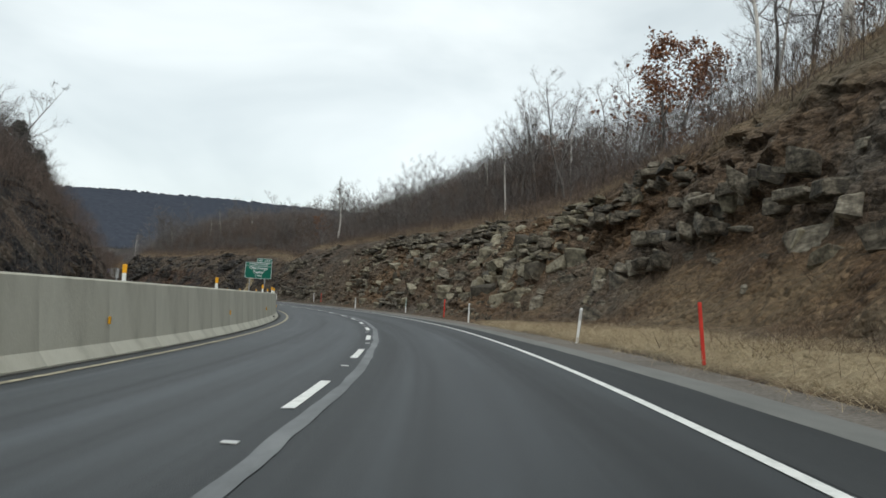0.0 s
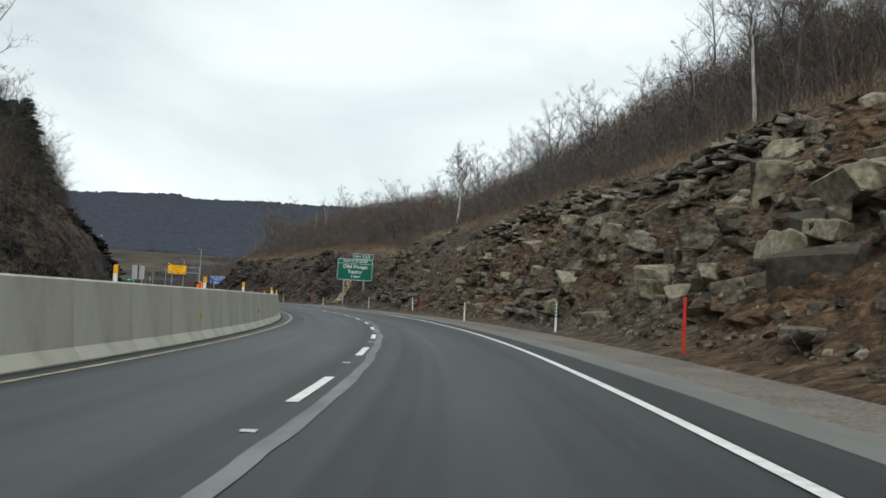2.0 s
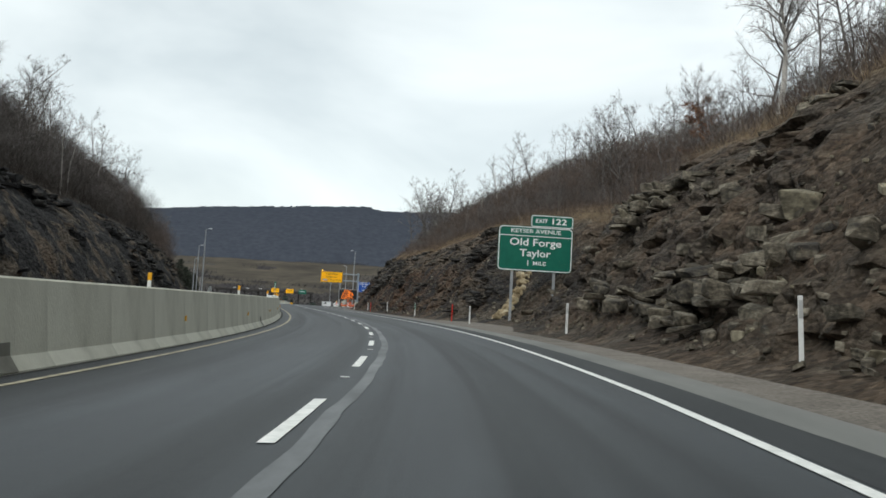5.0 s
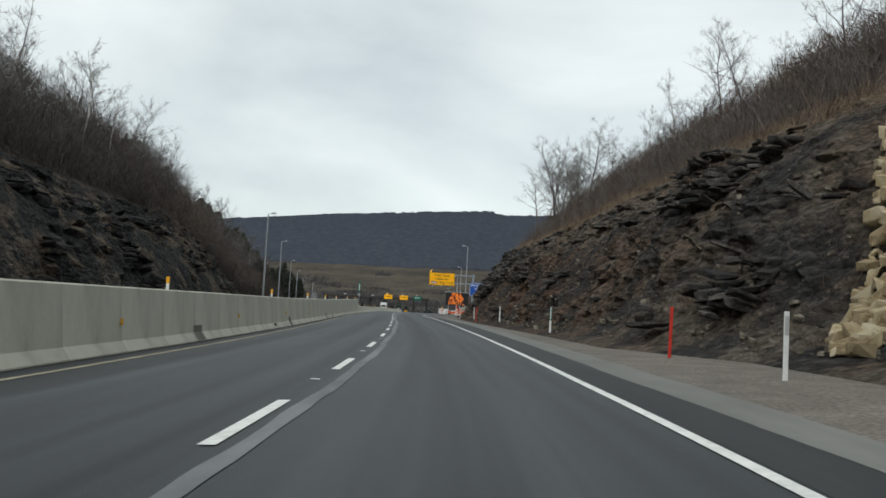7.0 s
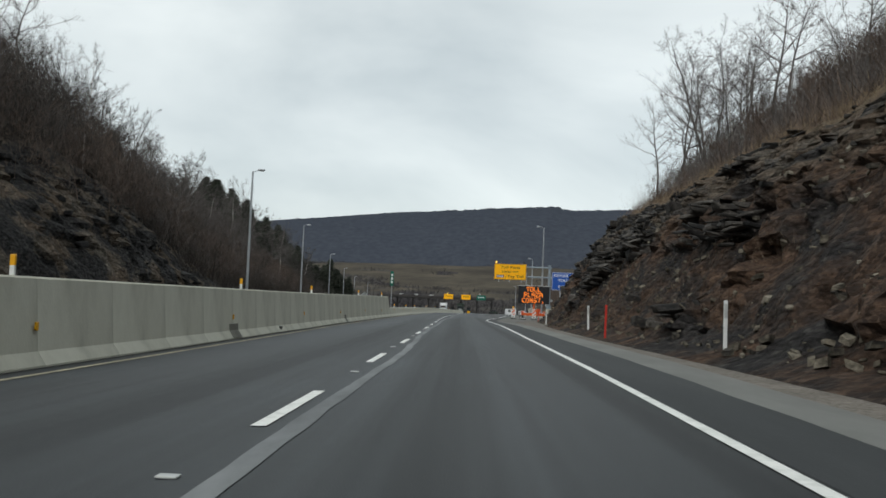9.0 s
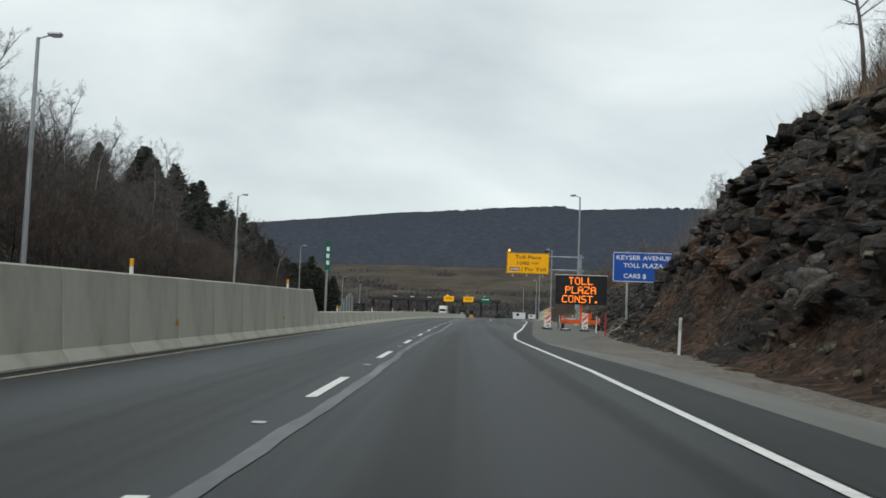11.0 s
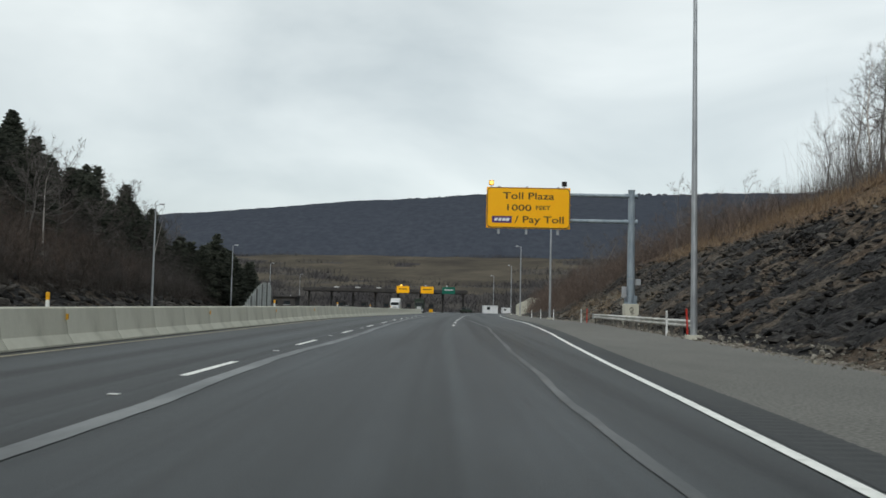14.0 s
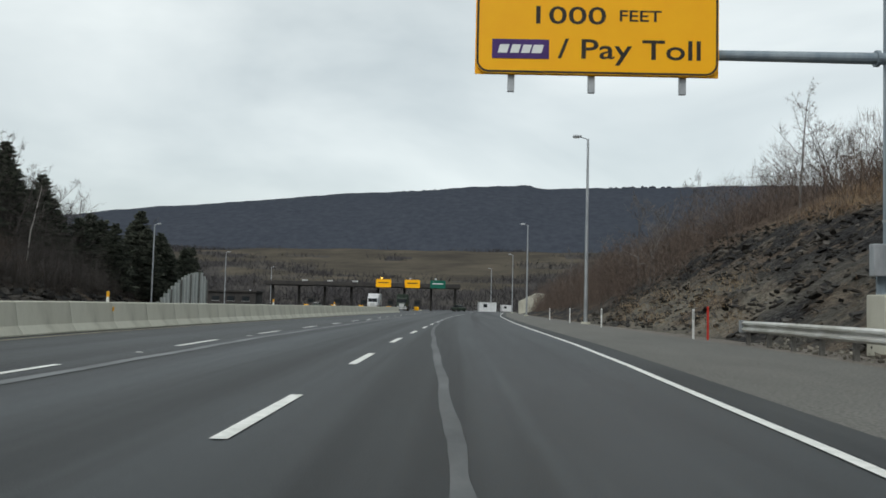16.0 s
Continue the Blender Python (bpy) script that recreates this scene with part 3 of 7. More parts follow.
def words(text, size, at, material, parent, align="CENTER", width=0.0, heavy=0.0):
    """Raised lettering in the built-in font, upright, facing -y."""
    cu = bpy.data.curves.new("letters", "FONT")
    cu.body, cu.size, cu.align_x, cu.align_y = text, size, align, "CENTER"
    cu.extrude, cu.offset, cu.resolution_u = 0.004, heavy, 3
    tmp = new("letters", cu)
    bpy.context.view_layer.update()
    me = bpy.data.meshes.new_from_object(tmp.evaluated_get(bpy.context.evaluated_depsgraph_get()))
    bpy.data.objects.remove(tmp)
    bpy.data.curves.remove(cu)
    co = np.empty(len(me.vertices) * 3, dtype=np.float32)
    me.vertices.foreach_get("co", co)
    co = co.reshape(-1, 3)
    if width:
        co[:, 0] *= width / max(np.ptp(co[:, 0]), 1e-3)
    group = np.arange(len(co))
    ends = np.array([e.vertices[:] for e in me.edges])
    while True:
        low = np.minimum(group[ends[:, 0]], group[ends[:, 1]])
        was = group.copy()
        np.minimum.at(group, ends[:, 0], low)
        np.minimum.at(group, ends[:, 1], low)
        group = group[group]
        if (group == was).all():
            break
    spans = []
    for k in sorted(set(group), key=lambda q: co[group == q, 0].min()):
        a, b = co[group == k, 0].min(), co[group == k, 0].max()
        if spans and a < spans[-1][1] - 0.3 * (b - a):
            spans[-1] = (spans[-1][0], max(b, spans[-1][1]), spans[-1][2] + [k])
        else:
            spans.append((a, b, [k]))
    polys = [p.vertices[:] for p in me.polygons]
    bpy.data.meshes.remove(me)
    for a, b, keys in spans:
        own = np.where(np.isin(group, keys))[0]
        at_ = {int(q): n for n, q in enumerate(own)}
        ob = new("letter", mesh_of("letter", co[own], [tuple(at_[q] for q in p) for p in polys if p[0] in at_], material))
        ob.parent = parent
        ob.matrix_basis = pose(*at, 90, 0, 0)


# ---- value noise for the slopes ----
def lattice(ix, iy, k):
    h = (ix * 374761393 + iy * 668265263 + k * 974634777) & 0xFFFFFFFF
    h = ((h ^ (h >> 13)) * 1274126177) & 0xFFFFFFFF
    return ((h ^ (h >> 16)) & 0xFFFF) / 65535.0


def vnoise(x, y, k=0):
    x, y = np.asarray(x, float), np.asarray(y, float)
    ix, iy = np.floor(x).astype(np.int64), np.floor(y).astype(np.int64)
    fx, fy = x - ix, y - iy
    fx, fy = fx * fx * (3 - 2 * fx), fy * fy * (3 - 2 * fy)
    a = lattice(ix, iy, k) * (1 - fx) + lattice(ix + 1, iy, k) * fx
    b = lattice(ix, iy + 1, k) * (1 - fx) + lattice(ix + 1, iy + 1, k) * fx
    return a * (1 - fy) + b * fy


def fbm(x, y, k=0, octaves=4):
    t, a, n = 0.0, 0.5, 0.0
    for o in range(octaves):
        t = t + a * vnoise(x * 2 ** o, y * 2 ** o, k + o)
        n += a
        a *= 0.5
    return t / n


def slope_right(s, d):
    """Height above the toe at d metres beyond it."""
    cut = np.interp(d, [0, 0.7, 1.7, 3.4, 5.5, 7.2, 9.5, 12.3, 20, 40, 90, 130, 200], [0, 0.45, 1.75, 4.5, 6.6, 8.0, 9.2, 10.9, 14.2, 20, 26, 22, -9])
    start = np.interp(d, [0, 2.2, 4.6, 6.2, 8.2, 12, 20, 40, 90, 130, 200], [0, 0.45, 2.8, 6.0, 9.0, 11.5, 15, 21, 27, 22, -9])
    talus = np.interp(d, [0, 1.0, 10, 16, 24, 40, 90, 130, 200], [0, 0.45, 6.6, 9.6, 11.5, 13, 13, 10, -12])
    a = np.clip((s - 42) / 22, 0, 1)
    b = np.clip((s - 258) / 22, 0, 1)
    b = b * b * (3 - 2 * b)
    rise = table(s, (-60, 1.03), (30, 1.09), (48, 1.0), (60, 0.95), (80, 0.97), (105, 1.01), (140, 0.95), (154, 0.80), (168, 0.92), (185, 0.97), (235, 1.0), (258, 1.12), (275, 1.05),
                 (300, 0.9), (330, 1.03), (370, 0.98), (430, 0.75), (520, 0.45), (620, 0.25), (900, 0.2))
    hollow = 1.7 * np.exp(-((s - 153) / 6.0) ** 2) * np.interp(d, [0, 1.5, 4.5, 8], [0, 0.6, 1, 0])
    return ((start * (1 - a) + cut * a) * (1 - b) + talus * b) * rise - hollow


def apron(s, d):
    """Fallen soil that spreads out from the toe over the verge."""
    return 0.26 * np.clip((d + 0.9) / 0.9, 0, 1) * np.clip((245 - s) / 20, 0, 1)


def slope_left(s, d):
    cut = np.interp(d, [0, 0.8, 2.2, 4, 6, 7.6, 12, 20, 40, 70, 100, 150], [0, 0.6, 3.2, 5.6, 7.2, 8.6, 11, 15.5, 25, 33, 28, -9])
    wood = np.interp(d, [0, 2, 8, 20, 40, 70, 100, 150], [0, 0.9, 5.2, 13.0, 22, 28, 24, -12])
    b = np.clip((s - 238) / 45, 0, 1)
    rise = table(s, (-160, 1.05), (260, 1.1), (300, 1.1), (350, 1.1), (400, 1.08), (440, 0.95), (465, 0.7), (490, 0.42), (530, 0.22), (900, 0.12))
    return (cut * (1 - b) + wood * b) * rise


def ledges(s, z, k):
    """Broken beds of shale: how far a spot stands out of the face."""
    s = s + 0.9 * (fbm(s * 0.9, z * 0.9, k + 7, 3) - 0.5)
    zz = z + 1.1 * (vnoise(s * 0.05, z * 0.1, k) - 0.5) + 0.55 * (fbm(s * 0.35, z * 0.5, k + 5, 3) - 0.5) + 0.02 * s
    bed = np.floor(zz / 0.62 + 0.8 * vnoise(s * 0.12, zz * 0.3, k + 3)).astype(np.int64)
    length = 0.7 + 2.6 * lattice(bed, bed * 0 + 5, k) ** 2
    block = np.floor(s / length + lattice(bed, bed * 0 + 9, k) * 7).astype(np.int64)
    thin = np.floor(zz / 0.23).astype(np.int64)
    return 0.72 * lattice(bed, block, k + 1) + 0.30 * lattice(thin, np.floor(s / 0.7).astype(np.int64), k + 2) - 0.42


def rock_share(s, d, side):
    """0 where soil covers the face, 1 where the beds stand bare."""
    s, d = np.asarray(s, float), np.asarray(d, float)
    patch = fbm(s * 0.07, d * 0.30, 31 if side > 0 else 91, 4) + 0.35 * (fbm(s * 0.5, d * 0.8, 33, 3) - 0.5)
    if side > 0:
        crest = table(s, (-60, 0.30), (45, 0.32), (60, 0.10), (150, 0.10), (185, 0.10), (205, 0.18), (262, 0.22), (275, -0.4))
        foot = table(s, (-60, -0.35), (42, -0.35), (60, 0.03), (90, 0.08), (140, 0.10), (170, 0.04), (200, -0.18), (230, -0.18), (242, 0.08), (264, 0.12), (275, -0.5))
        patch = patch + foot + (crest - foot) * np.clip((d - table(s, (50, 3.4), (60, 3.0), (190, 3.0), (240, 1.2))) / 1.6, 0, 1)
    return np.clip((patch - 0.42) / 0.12, 0, 1)


def right_top(s):
    return table(s, (-60, 8.2), (40, 8.0), (70, 7.4), (250, 7.2), (262, 7.6), (285, 9.4), (620, 9.4))


def left_top(s):
    return table(s, (-60, 7.6), (245, 7.6), (285, 4), (620, 3))


def relief(s, d, h, side, k, rock_top):
    """Where the face is rock, how bare it is, and how far it stands out."""
    top = rock_top(s) + 2.0 * (fbm(s * 0.16, d * 0.3, k + 30, 3) - 0.5)
    face = np.clip(d / 0.8, 0, 1) * np.clip((top - d) / 0.7, 0, 1)
    bare = rock_share(s, d, side)
    out = 0.85 * ledges(s, h, k) * face * (0.06 + 0.94 * bare) * (table(s, (185, 1.0), (215, 1.35)) if side > 0 else 1.2)
    out = out + (fbm(s * 0.5, d * 0.8, k + 40, 4) - 0.5) * 1.0 * np.clip((d + 0.9) / 1.5, 0, 1)
    return face, bare, out + (fbm(s * 1.9, h * 2.6, k + 45, 3) - 0.5) * 0.55 * face * (0.35 + 0.65 * bare)


def hill(name, side, s0, s1, ds, d_list, toe, height, rock_top, k, label):
    s = np.arange(s0, s1 + 0.01, ds)
    d = np.asarray(d_list, float)
    S, Dd = np.meshgrid(s, d, indexing="ij")
    h = height(S, Dd)
    if side > 0:
        h = h + apron(S, Dd)
    wide = (fbm(S * 0.05, Dd * 0.08, k, 4) - 0.5)
    h = h + wide * 2.0 * np.clip(Dd / 8, 0, 1)
    face, bare, out = relief(S, Dd, h, side, k, rock_top)
    U = toe(S) + side * (Dd - out)
    Z = h + (fbm(S * 1.5, Dd * 1.5, k + 50, 4) - 0.5) * 0.4 * np.clip((Dd + 0.9) / 2.0, 0.06, 1) - 0.045
    P = place(S, U, 0)
    P[..., 2] += Z
    uv = np.stack([U, S], -1).reshape(-1, 2)
    f = grid_faces(len(s), len(d))
    if side < 0:
        f = f[:, ::-1]
    me = mesh_of(name, P.reshape(-1, 3), f, M_HILL, uv)

    def give(tag, value):
        me.attributes.new(tag, "FLOAT", "POINT").data.foreach_set("value", np.asarray(value, np.float32).ravel())
    give("litter", np.clip(0.5 + (Dd - rock_top(S)) / 1.6, 0.0, 1.6))
    give("rock", bare * face)
    zone = np.clip((S - 30) / 25, 0, 1) * np.clip((150 - S) / 35, 0, 1) if side > 0 else S * 0
    give("sandstone", zone * np.clip(fbm(S * 0.06, Dd * 0.2, k + 60, 3) * 2.6 - 0.2, 0, 1))
    give("rust", (np.clip((S - 165) / 25, 0, 1) * np.clip((4.4 - Dd) / 1.4, 0, 1) * np.clip((268 - S) / 6, 0, 1)) if side > 0 else S * 0)
    give("ochre", (table(S, (15, 1.0), (90, 0.9), (125, 0.0)) * np.clip(fbm(S * 0.13, Dd * 0.30, 71, 4) * 3.4 - 1.1, 0, 1)) if side > 0 else S * 0)
    if side > 0:
        scree = np.clip((S - 108) / 40, 0, 1) * np.clip((rock_top(S) - 0.4 - Dd) / 0.8, 0, 1)
        scree = np.maximum(scree, np.clip((S - 262) / 12, 0, 1) * np.clip((rock_top(S) - 0.3 - Dd) / 0.6, 0, 1) * np.clip((402 - S) / 14, 0, 1))
        give("scree", scree * table(S, (255, 0.95), (270, 2.4)))
        give("grass", np.clip((table(S, (-60, 2.0), (20, 1.4), (38, 0.7), (48, -0.6)) + 1.4 * (fbm(S * 0.5, Dd * 0.8, 12, 3) - 0.5) - Dd) / 0.5, 0, 1) * np.clip((Dd + 0.75) / 0.4, 0, 1) * np.clip((52 - S) / 6, 0, 1)
             + 0.2 * np.clip((50 - S) / 8, 0, 1) * np.clip((4.6 - Dd) / 1.2, 0, 1) * np.clip(Dd, 0, 1) * np.clip(fbm(S * 0.3, Dd * 0.5, 18, 4) * 3 - 0.8, 0, 1)
             + table(S, (262, 0.5), (290, 0.25)) * np.clip(1 - np.abs(Dd - table(S, (-60, 8.6), (262, 8.2), (290, 10.6), (620, 10.6))) / 1.6, 0, 1) * np.clip(fbm(S * 0.14, Dd * 0.4, 14, 3) * 3.2 - 1.2, 0, 1))
        pale = np.clip(1.6 - np.abs(S - 276.5) / 4.8, 0, 1) * np.clip((6.5 - Dd) / 2.0, 0, 1) * np.clip(fbm(S * 0.9, Dd * 0.15, 19, 4) * 5.0 - 1.7, 0, 1)
        pale = np.maximum(pale, 0.55 * np.clip(1.5 - np.abs(S - 372) / 22, 0, 1) * np.clip((6.0 - Dd) / 3.0, 0, 1) * np.clip(fbm(S * 0.25, Dd * 0.5, 29, 4) * 4.0 - 1.3, 0, 1))
        give("pale", pale * np.clip(Dd + 0.6, 0, 1))
    else:
        give("scree", S * 0 + 2.2)
        give("pale", S * 0)
    return tagged(new(name, me), label, "hillside", kind="structure"), (S, Dd, P)


# ---- ground, carriageways, markings ----
def strip(name, s0, s1, ds, left, right, z, material, label, category, kind="structure", across=2):
    s = np.arange(s0, s1 + 0.01, ds)
    w = np.linspace(0, 1, across)
    U = left(s)[:, None] * (1 - w) + right(s)[:, None] * w
    S = np.repeat(s[:, None], across, 1)
    P = place(S, U, z)
    uv = np.stack([U, S], -1).reshape(-1, 2)
    ob = new(name, mesh_of(name, P.reshape(-1, 3), grid_faces(len(s), across), material, uv))
    return tagged(ob, label, category, kind=kind)


gv = [(-4200, -3200, -4.5), (4200, -3200, -4.5), (4200, 4600, -4.5), (-4200, 4600, -4.5)]
tagged(new("ground", mesh_of("ground", gv, [(0, 1, 2, 3)], M_FIELD)), "dull brown ground reaching to the horizon", "ground", kind="structure")

strip("road", -70, 640, 2, lambda s: barrier_line(s) - 0.3, lambda s: right_edge(s) + pale_edge(s) + 0.2, 0.0, M_ASPHALT,
      "dark grey asphalt carriageway of a divided highway", "road", across=9)
strip("opposite_road", -70, 640, 2, lambda s: left_toe(s) + 1.2, lambda s: barrier_line(s) - 0.25, -0.03, M_ASPHALT,
      "grey asphalt carriageway beyond the concrete median", "road", across=9)
strip("shoulder", -70, 254, 0.5, lambda s: right_edge(s) + pale_edge(s) + 0.06 * (fbm(s * 0.5, s * 0, 3, 3) - 0.5),
      lambda s: right_edge(s) + pale_edge(s) + table(s, (0, 0.6), (180, 0.72), (200, 0.85), (244, 0.8), (254, 0.1)) + 0.09 * (fbm(s * 0.6, s * 0, 6, 3) - 0.5),
      0.006, M_SHOULDER, "pale worn asphalt shoulder strip", "shoulder", across=4)
strip("paved_apron", 236, 640, 0.5, lambda s: right_edge(s) + pale_edge(s) - 0.05,
      lambda s: np.minimum(right_toe(s) - 0.6, right_edge(s) + table(s, (236, 1.1), (258, 2.6), (272, 5.0))) + 0.22 * (fbm(s * 0.6, s * 0, 8, 3) - 0.5),
      0.002, M_APRON, "dull grey paved apron beside the shoulder", "shoulder", across=5)
strip("edge_asphalt", -70, 640, 1, lambda s: right_edge(s) + 0.11 + 0.04 * (fbm(s * 0.4, s * 0, 9, 3) - 0.5), lambda s: right_edge(s) + pale_edge(s) + 0.15, 0.003, M_EDGE_ASPHALT,
      "darker asphalt strip outside the edge line", "road", across=3)
strip("gravel_verge", -70, 640, 1, lambda s: right_edge(s) + 0.7, lambda s: right_toe(s) + 0.6, -0.02, M_GRAVEL,
      "brown-grey gravel verge at the foot of the cut", "verge", across=6)
strip("left_verge", -70, 640, 2, lambda s: left_toe(s) - 0.5, lambda s: left_toe(s) + 1.6, -0.045, M_GRAVEL,
      "gravel verge below the far cut", "verge", across=3)


def line_mark(name, s0, s1, centre, width, material, label, ds=1.0, z=0.010):
    return strip(name, s0, s1, ds, lambda s: centre(s) - width / 2, lambda s: centre(s) + width / 2, z, material, label, "road marking")


line_mark("edge_line", -70, 560, right_edge, 0.122, M_WHITE_LINE, "solid white edge line on the asphalt")
line_mark("median_line", -70, 520, yellow_edge, 0.125, M_YELLOW_LINE, "faded yellow edge line beside the median barrier")
def ragged(s, k):
    return 0.05 * (fbm(s * 0.9, s * 0, k, 3) - 0.5) + 0.10 * (vnoise(s * 0.13, s * 0, k // 10 % 2 + 3) - 0.5) + 0.06 * (vnoise(s * 0.42, s * 0, k // 10 % 2 + 5) - 0.5)


def joint_one(s):
    return table(s, (-70, 0.3), (7, 0.29), (16, 0.28), (29, 0.2), (46, 0.36), (52, 0.32), (66, 0.22), (72, 0.16), (86, 0.26), (97, 0.3), (114, 0.3), (122, 0.36), (157, 0.28),
                 (176, 0.33), (182, 0.27), (197, 0.37), (207, 0.33), (213, 0.2), (240, 0.33), (257, 0.38), (266, 0.58), (269, 0.65), (275, 0.65), (288, 0.68), (290, 0.64), (294, 0.53), (299, 0.53),
                 (310, 0.68), (313, 0.64), (317, 0.58), (345, 0.45), (400, 0.6))


def joint_two(s):
    return table(s, (270, 4.4), (276, 4.7), (282, 5.0), (288, 5.03), (292, 5.03), (297, 5.18), (302, 5.24), (308, 5.27), (316, 5.55), (319, 5.5), (326, 5.62), (329, 5.57),
                 (332, 5.49), (337, 5.32), (360, 4.62), (400, 4.3), (470, 4.2))


strip("seal_strip", -70, 400, 0.25, lambda s: joint_one(s) - table(s, (-70, 0.075), (30, 0.085), (258, 0.085), (268, 0.11), (300, 0.125), (330, 0.115), (400, 0.07)) + ragged(s, 3),
      lambda s: joint_one(s) + table(s, (-70, 0.075), (30, 0.085), (258, 0.085), (268, 0.11), (300, 0.125), (330, 0.115), (400, 0.07)) + ragged(s, 23), 0.007, M_SEAL,
      "pale grey joint seal smeared along the lane joint", "road marking")
strip("seal_strip", 278, 470, 0.25, lambda s: joint_two(s) - table(s, (278, 0.01), (286, 0.06), (320, 0.05), (326, 0.07), (400, 0.05)) + ragged(s, 33),
      lambda s: joint_two(s) + table(s, (278, 0.01), (286, 0.06), (320, 0.05), (326, 0.07), (400, 0.05)) + ragged(s, 53), 0.007, M_OLD_SEAL,
      "pale grey joint seal wandering across the widened lane", "road marking")

ANCHOR_S = [-53, 12.2, 52.3, 92.85, 117.75, 157.0, 190.2, 216.0, 259.1, 295.2, 323.9, 341.2, 520]
ANCHOR_N = [-8, 0, 5, 10, 13, 18, 22, 25, 30, 34, 37, 39, 62]


def dash(s_mid, centre, length=3.1, width=0.135):
    s = np.linspace(s_mid - length / 2, s_mid + length / 2, 4)
    c = centre(s)
    P = np.concatenate([place(s, c - width / 2, 0.010), place(s, c + width / 2, 0.010)])
    f = [(i, i + 4, i + 5, i + 1) for i in range(3)]
    ob = new("lane_dash", mesh_of("lane_dash", P, f, M_WHITE_LINE))
    return tagged(ob, "white painted lane dash on the asphalt", "road marking", "lane dashes", "structure")


for k in range(-8, 60):
    dash(float(np.interp(k, ANCHOR_N, ANCHOR_S)), lambda s: table(s, (-70, 0.0), (308, 0.02), (336, -0.1), (520, -1.0)))
for k in range(27):
    dash(329.3 + 7.85 * k, lambda s: table(s, (320, 3.86), (345, 4.05), (400, 4.6), (520, 6.5)))


# ---- hillsides ----
near_d = list(np.arange(-0.9, 10.6, 0.15)) + [11, 11.8, 13, 14.5, 16.5, 19, 23, 28, 36, 46, 60, 90, 110, 130, 165, 200]
hill_right, grid_r = hill("hillside_right", 1, -60, 330, 0.27, near_d, right_toe, slope_right,
                          right_top, 11,
                          "road cut of dark layered shale with brown soil and leaf litter above")
hill_far, grid_f = hill("hillside_right_far", 1, 330, 700, 1.2, list(np.arange(0, 12, 0.5)) + [12.5, 14, 16.5, 20, 26, 36, 60, 90, 130, 200], right_toe, slope_right,
                        lambda s: table(s, (300, 9.4), (380, 9.6), (410, 6), (620, 3)), 11, "dark talus slope with brown scrub above")
hill_left, grid_l = hill("hillside_left", -1, -60, 700, 0.7, list(np.arange(0, 9.6, 0.25)) + [10, 11, 12.5, 15, 18, 22, 28, 36, 48, 70, 85, 100, 125, 150], left_toe, slope_left,
                         left_top, 71, "dark shale cut and wooded slope across the highway")


def on_right(s, d):
    h = slope_right(np.asarray(s, float), np.asarray(d, float)) + apron(np.asarray(s, float), np.asarray(d, float)) + (fbm(s * 0.05, d * 0.08, 11, 4) - 0.5) * 2.0 * np.clip(d / 8, 0, 1)
    p = place(s, right_toe(s) + d, 0)
    p[..., 2] += h
    return p


def on_left(s, d):
    h = slope_left(np.asarray(s, float), np.asarray(d, float)) + (fbm(s * 0.05, d * 0.08, 71, 4) - 0.5) * 2.0 * np.clip(d / 8, 0, 1)
    p = place(s, left_toe(s) - d, 0)
    p[..., 2] += h
    return p


def on_face(s, d, side=1):
    """A spot on the broken face itself, ledges included."""
    s, d = np.asarray(s, float), np.asarray(d, float)
    k, toe, rise = (11, right_toe, slope_right) if side > 0 else (71, left_toe, slope_left)
    h = rise(s, d) + (apron(s, d) if side > 0 else 0) + (fbm(s * 0.05, d * 0.08, k, 4) - 0.5) * 2.0 * np.clip(d / 8, 0, 1)
    out = relief(s, d, h, side, k, right_top if side > 0 else left_top)[2]
    p = place(s, toe(s) + side * (d - out), 0)
    p[..., 2] += h
    return p


# ---- distant bench and ridge ----
def tufts(name, base, n_each, height, width, lean, material, label, category, seed, sway=0.55):
    r = np.random.RandomState(seed)
    n = len(base)
    b = np.repeat(base, n_each, 0)
    m = len(b)
    h = height(r, m)
    root = b + np.concatenate([r.normal(size=(m, 2)) * 0.32 * lean, np.zeros((m, 1))], 1)
    root[:, 2] -= 0.15
    tip = root + np.concatenate([r.normal(size=(m, 2)) * sway, np.ones((m, 1))], 1) * h[:, None]
    a = r.rand(m) * 2 * math.pi
    w = np.stack([np.cos(a), np.sin(a), a * 0], 1) * (width * r.uniform(0.5, 1.3, m))[:, None]
    v = np.stack([root - w, root + w, tip], 1).reshape(-1, 3)
    f = np.arange(3 * m).reshape(-1, 3)
    return tagged(new(name, mesh_of(name, v, f, material)), label, category, kind="stuff")


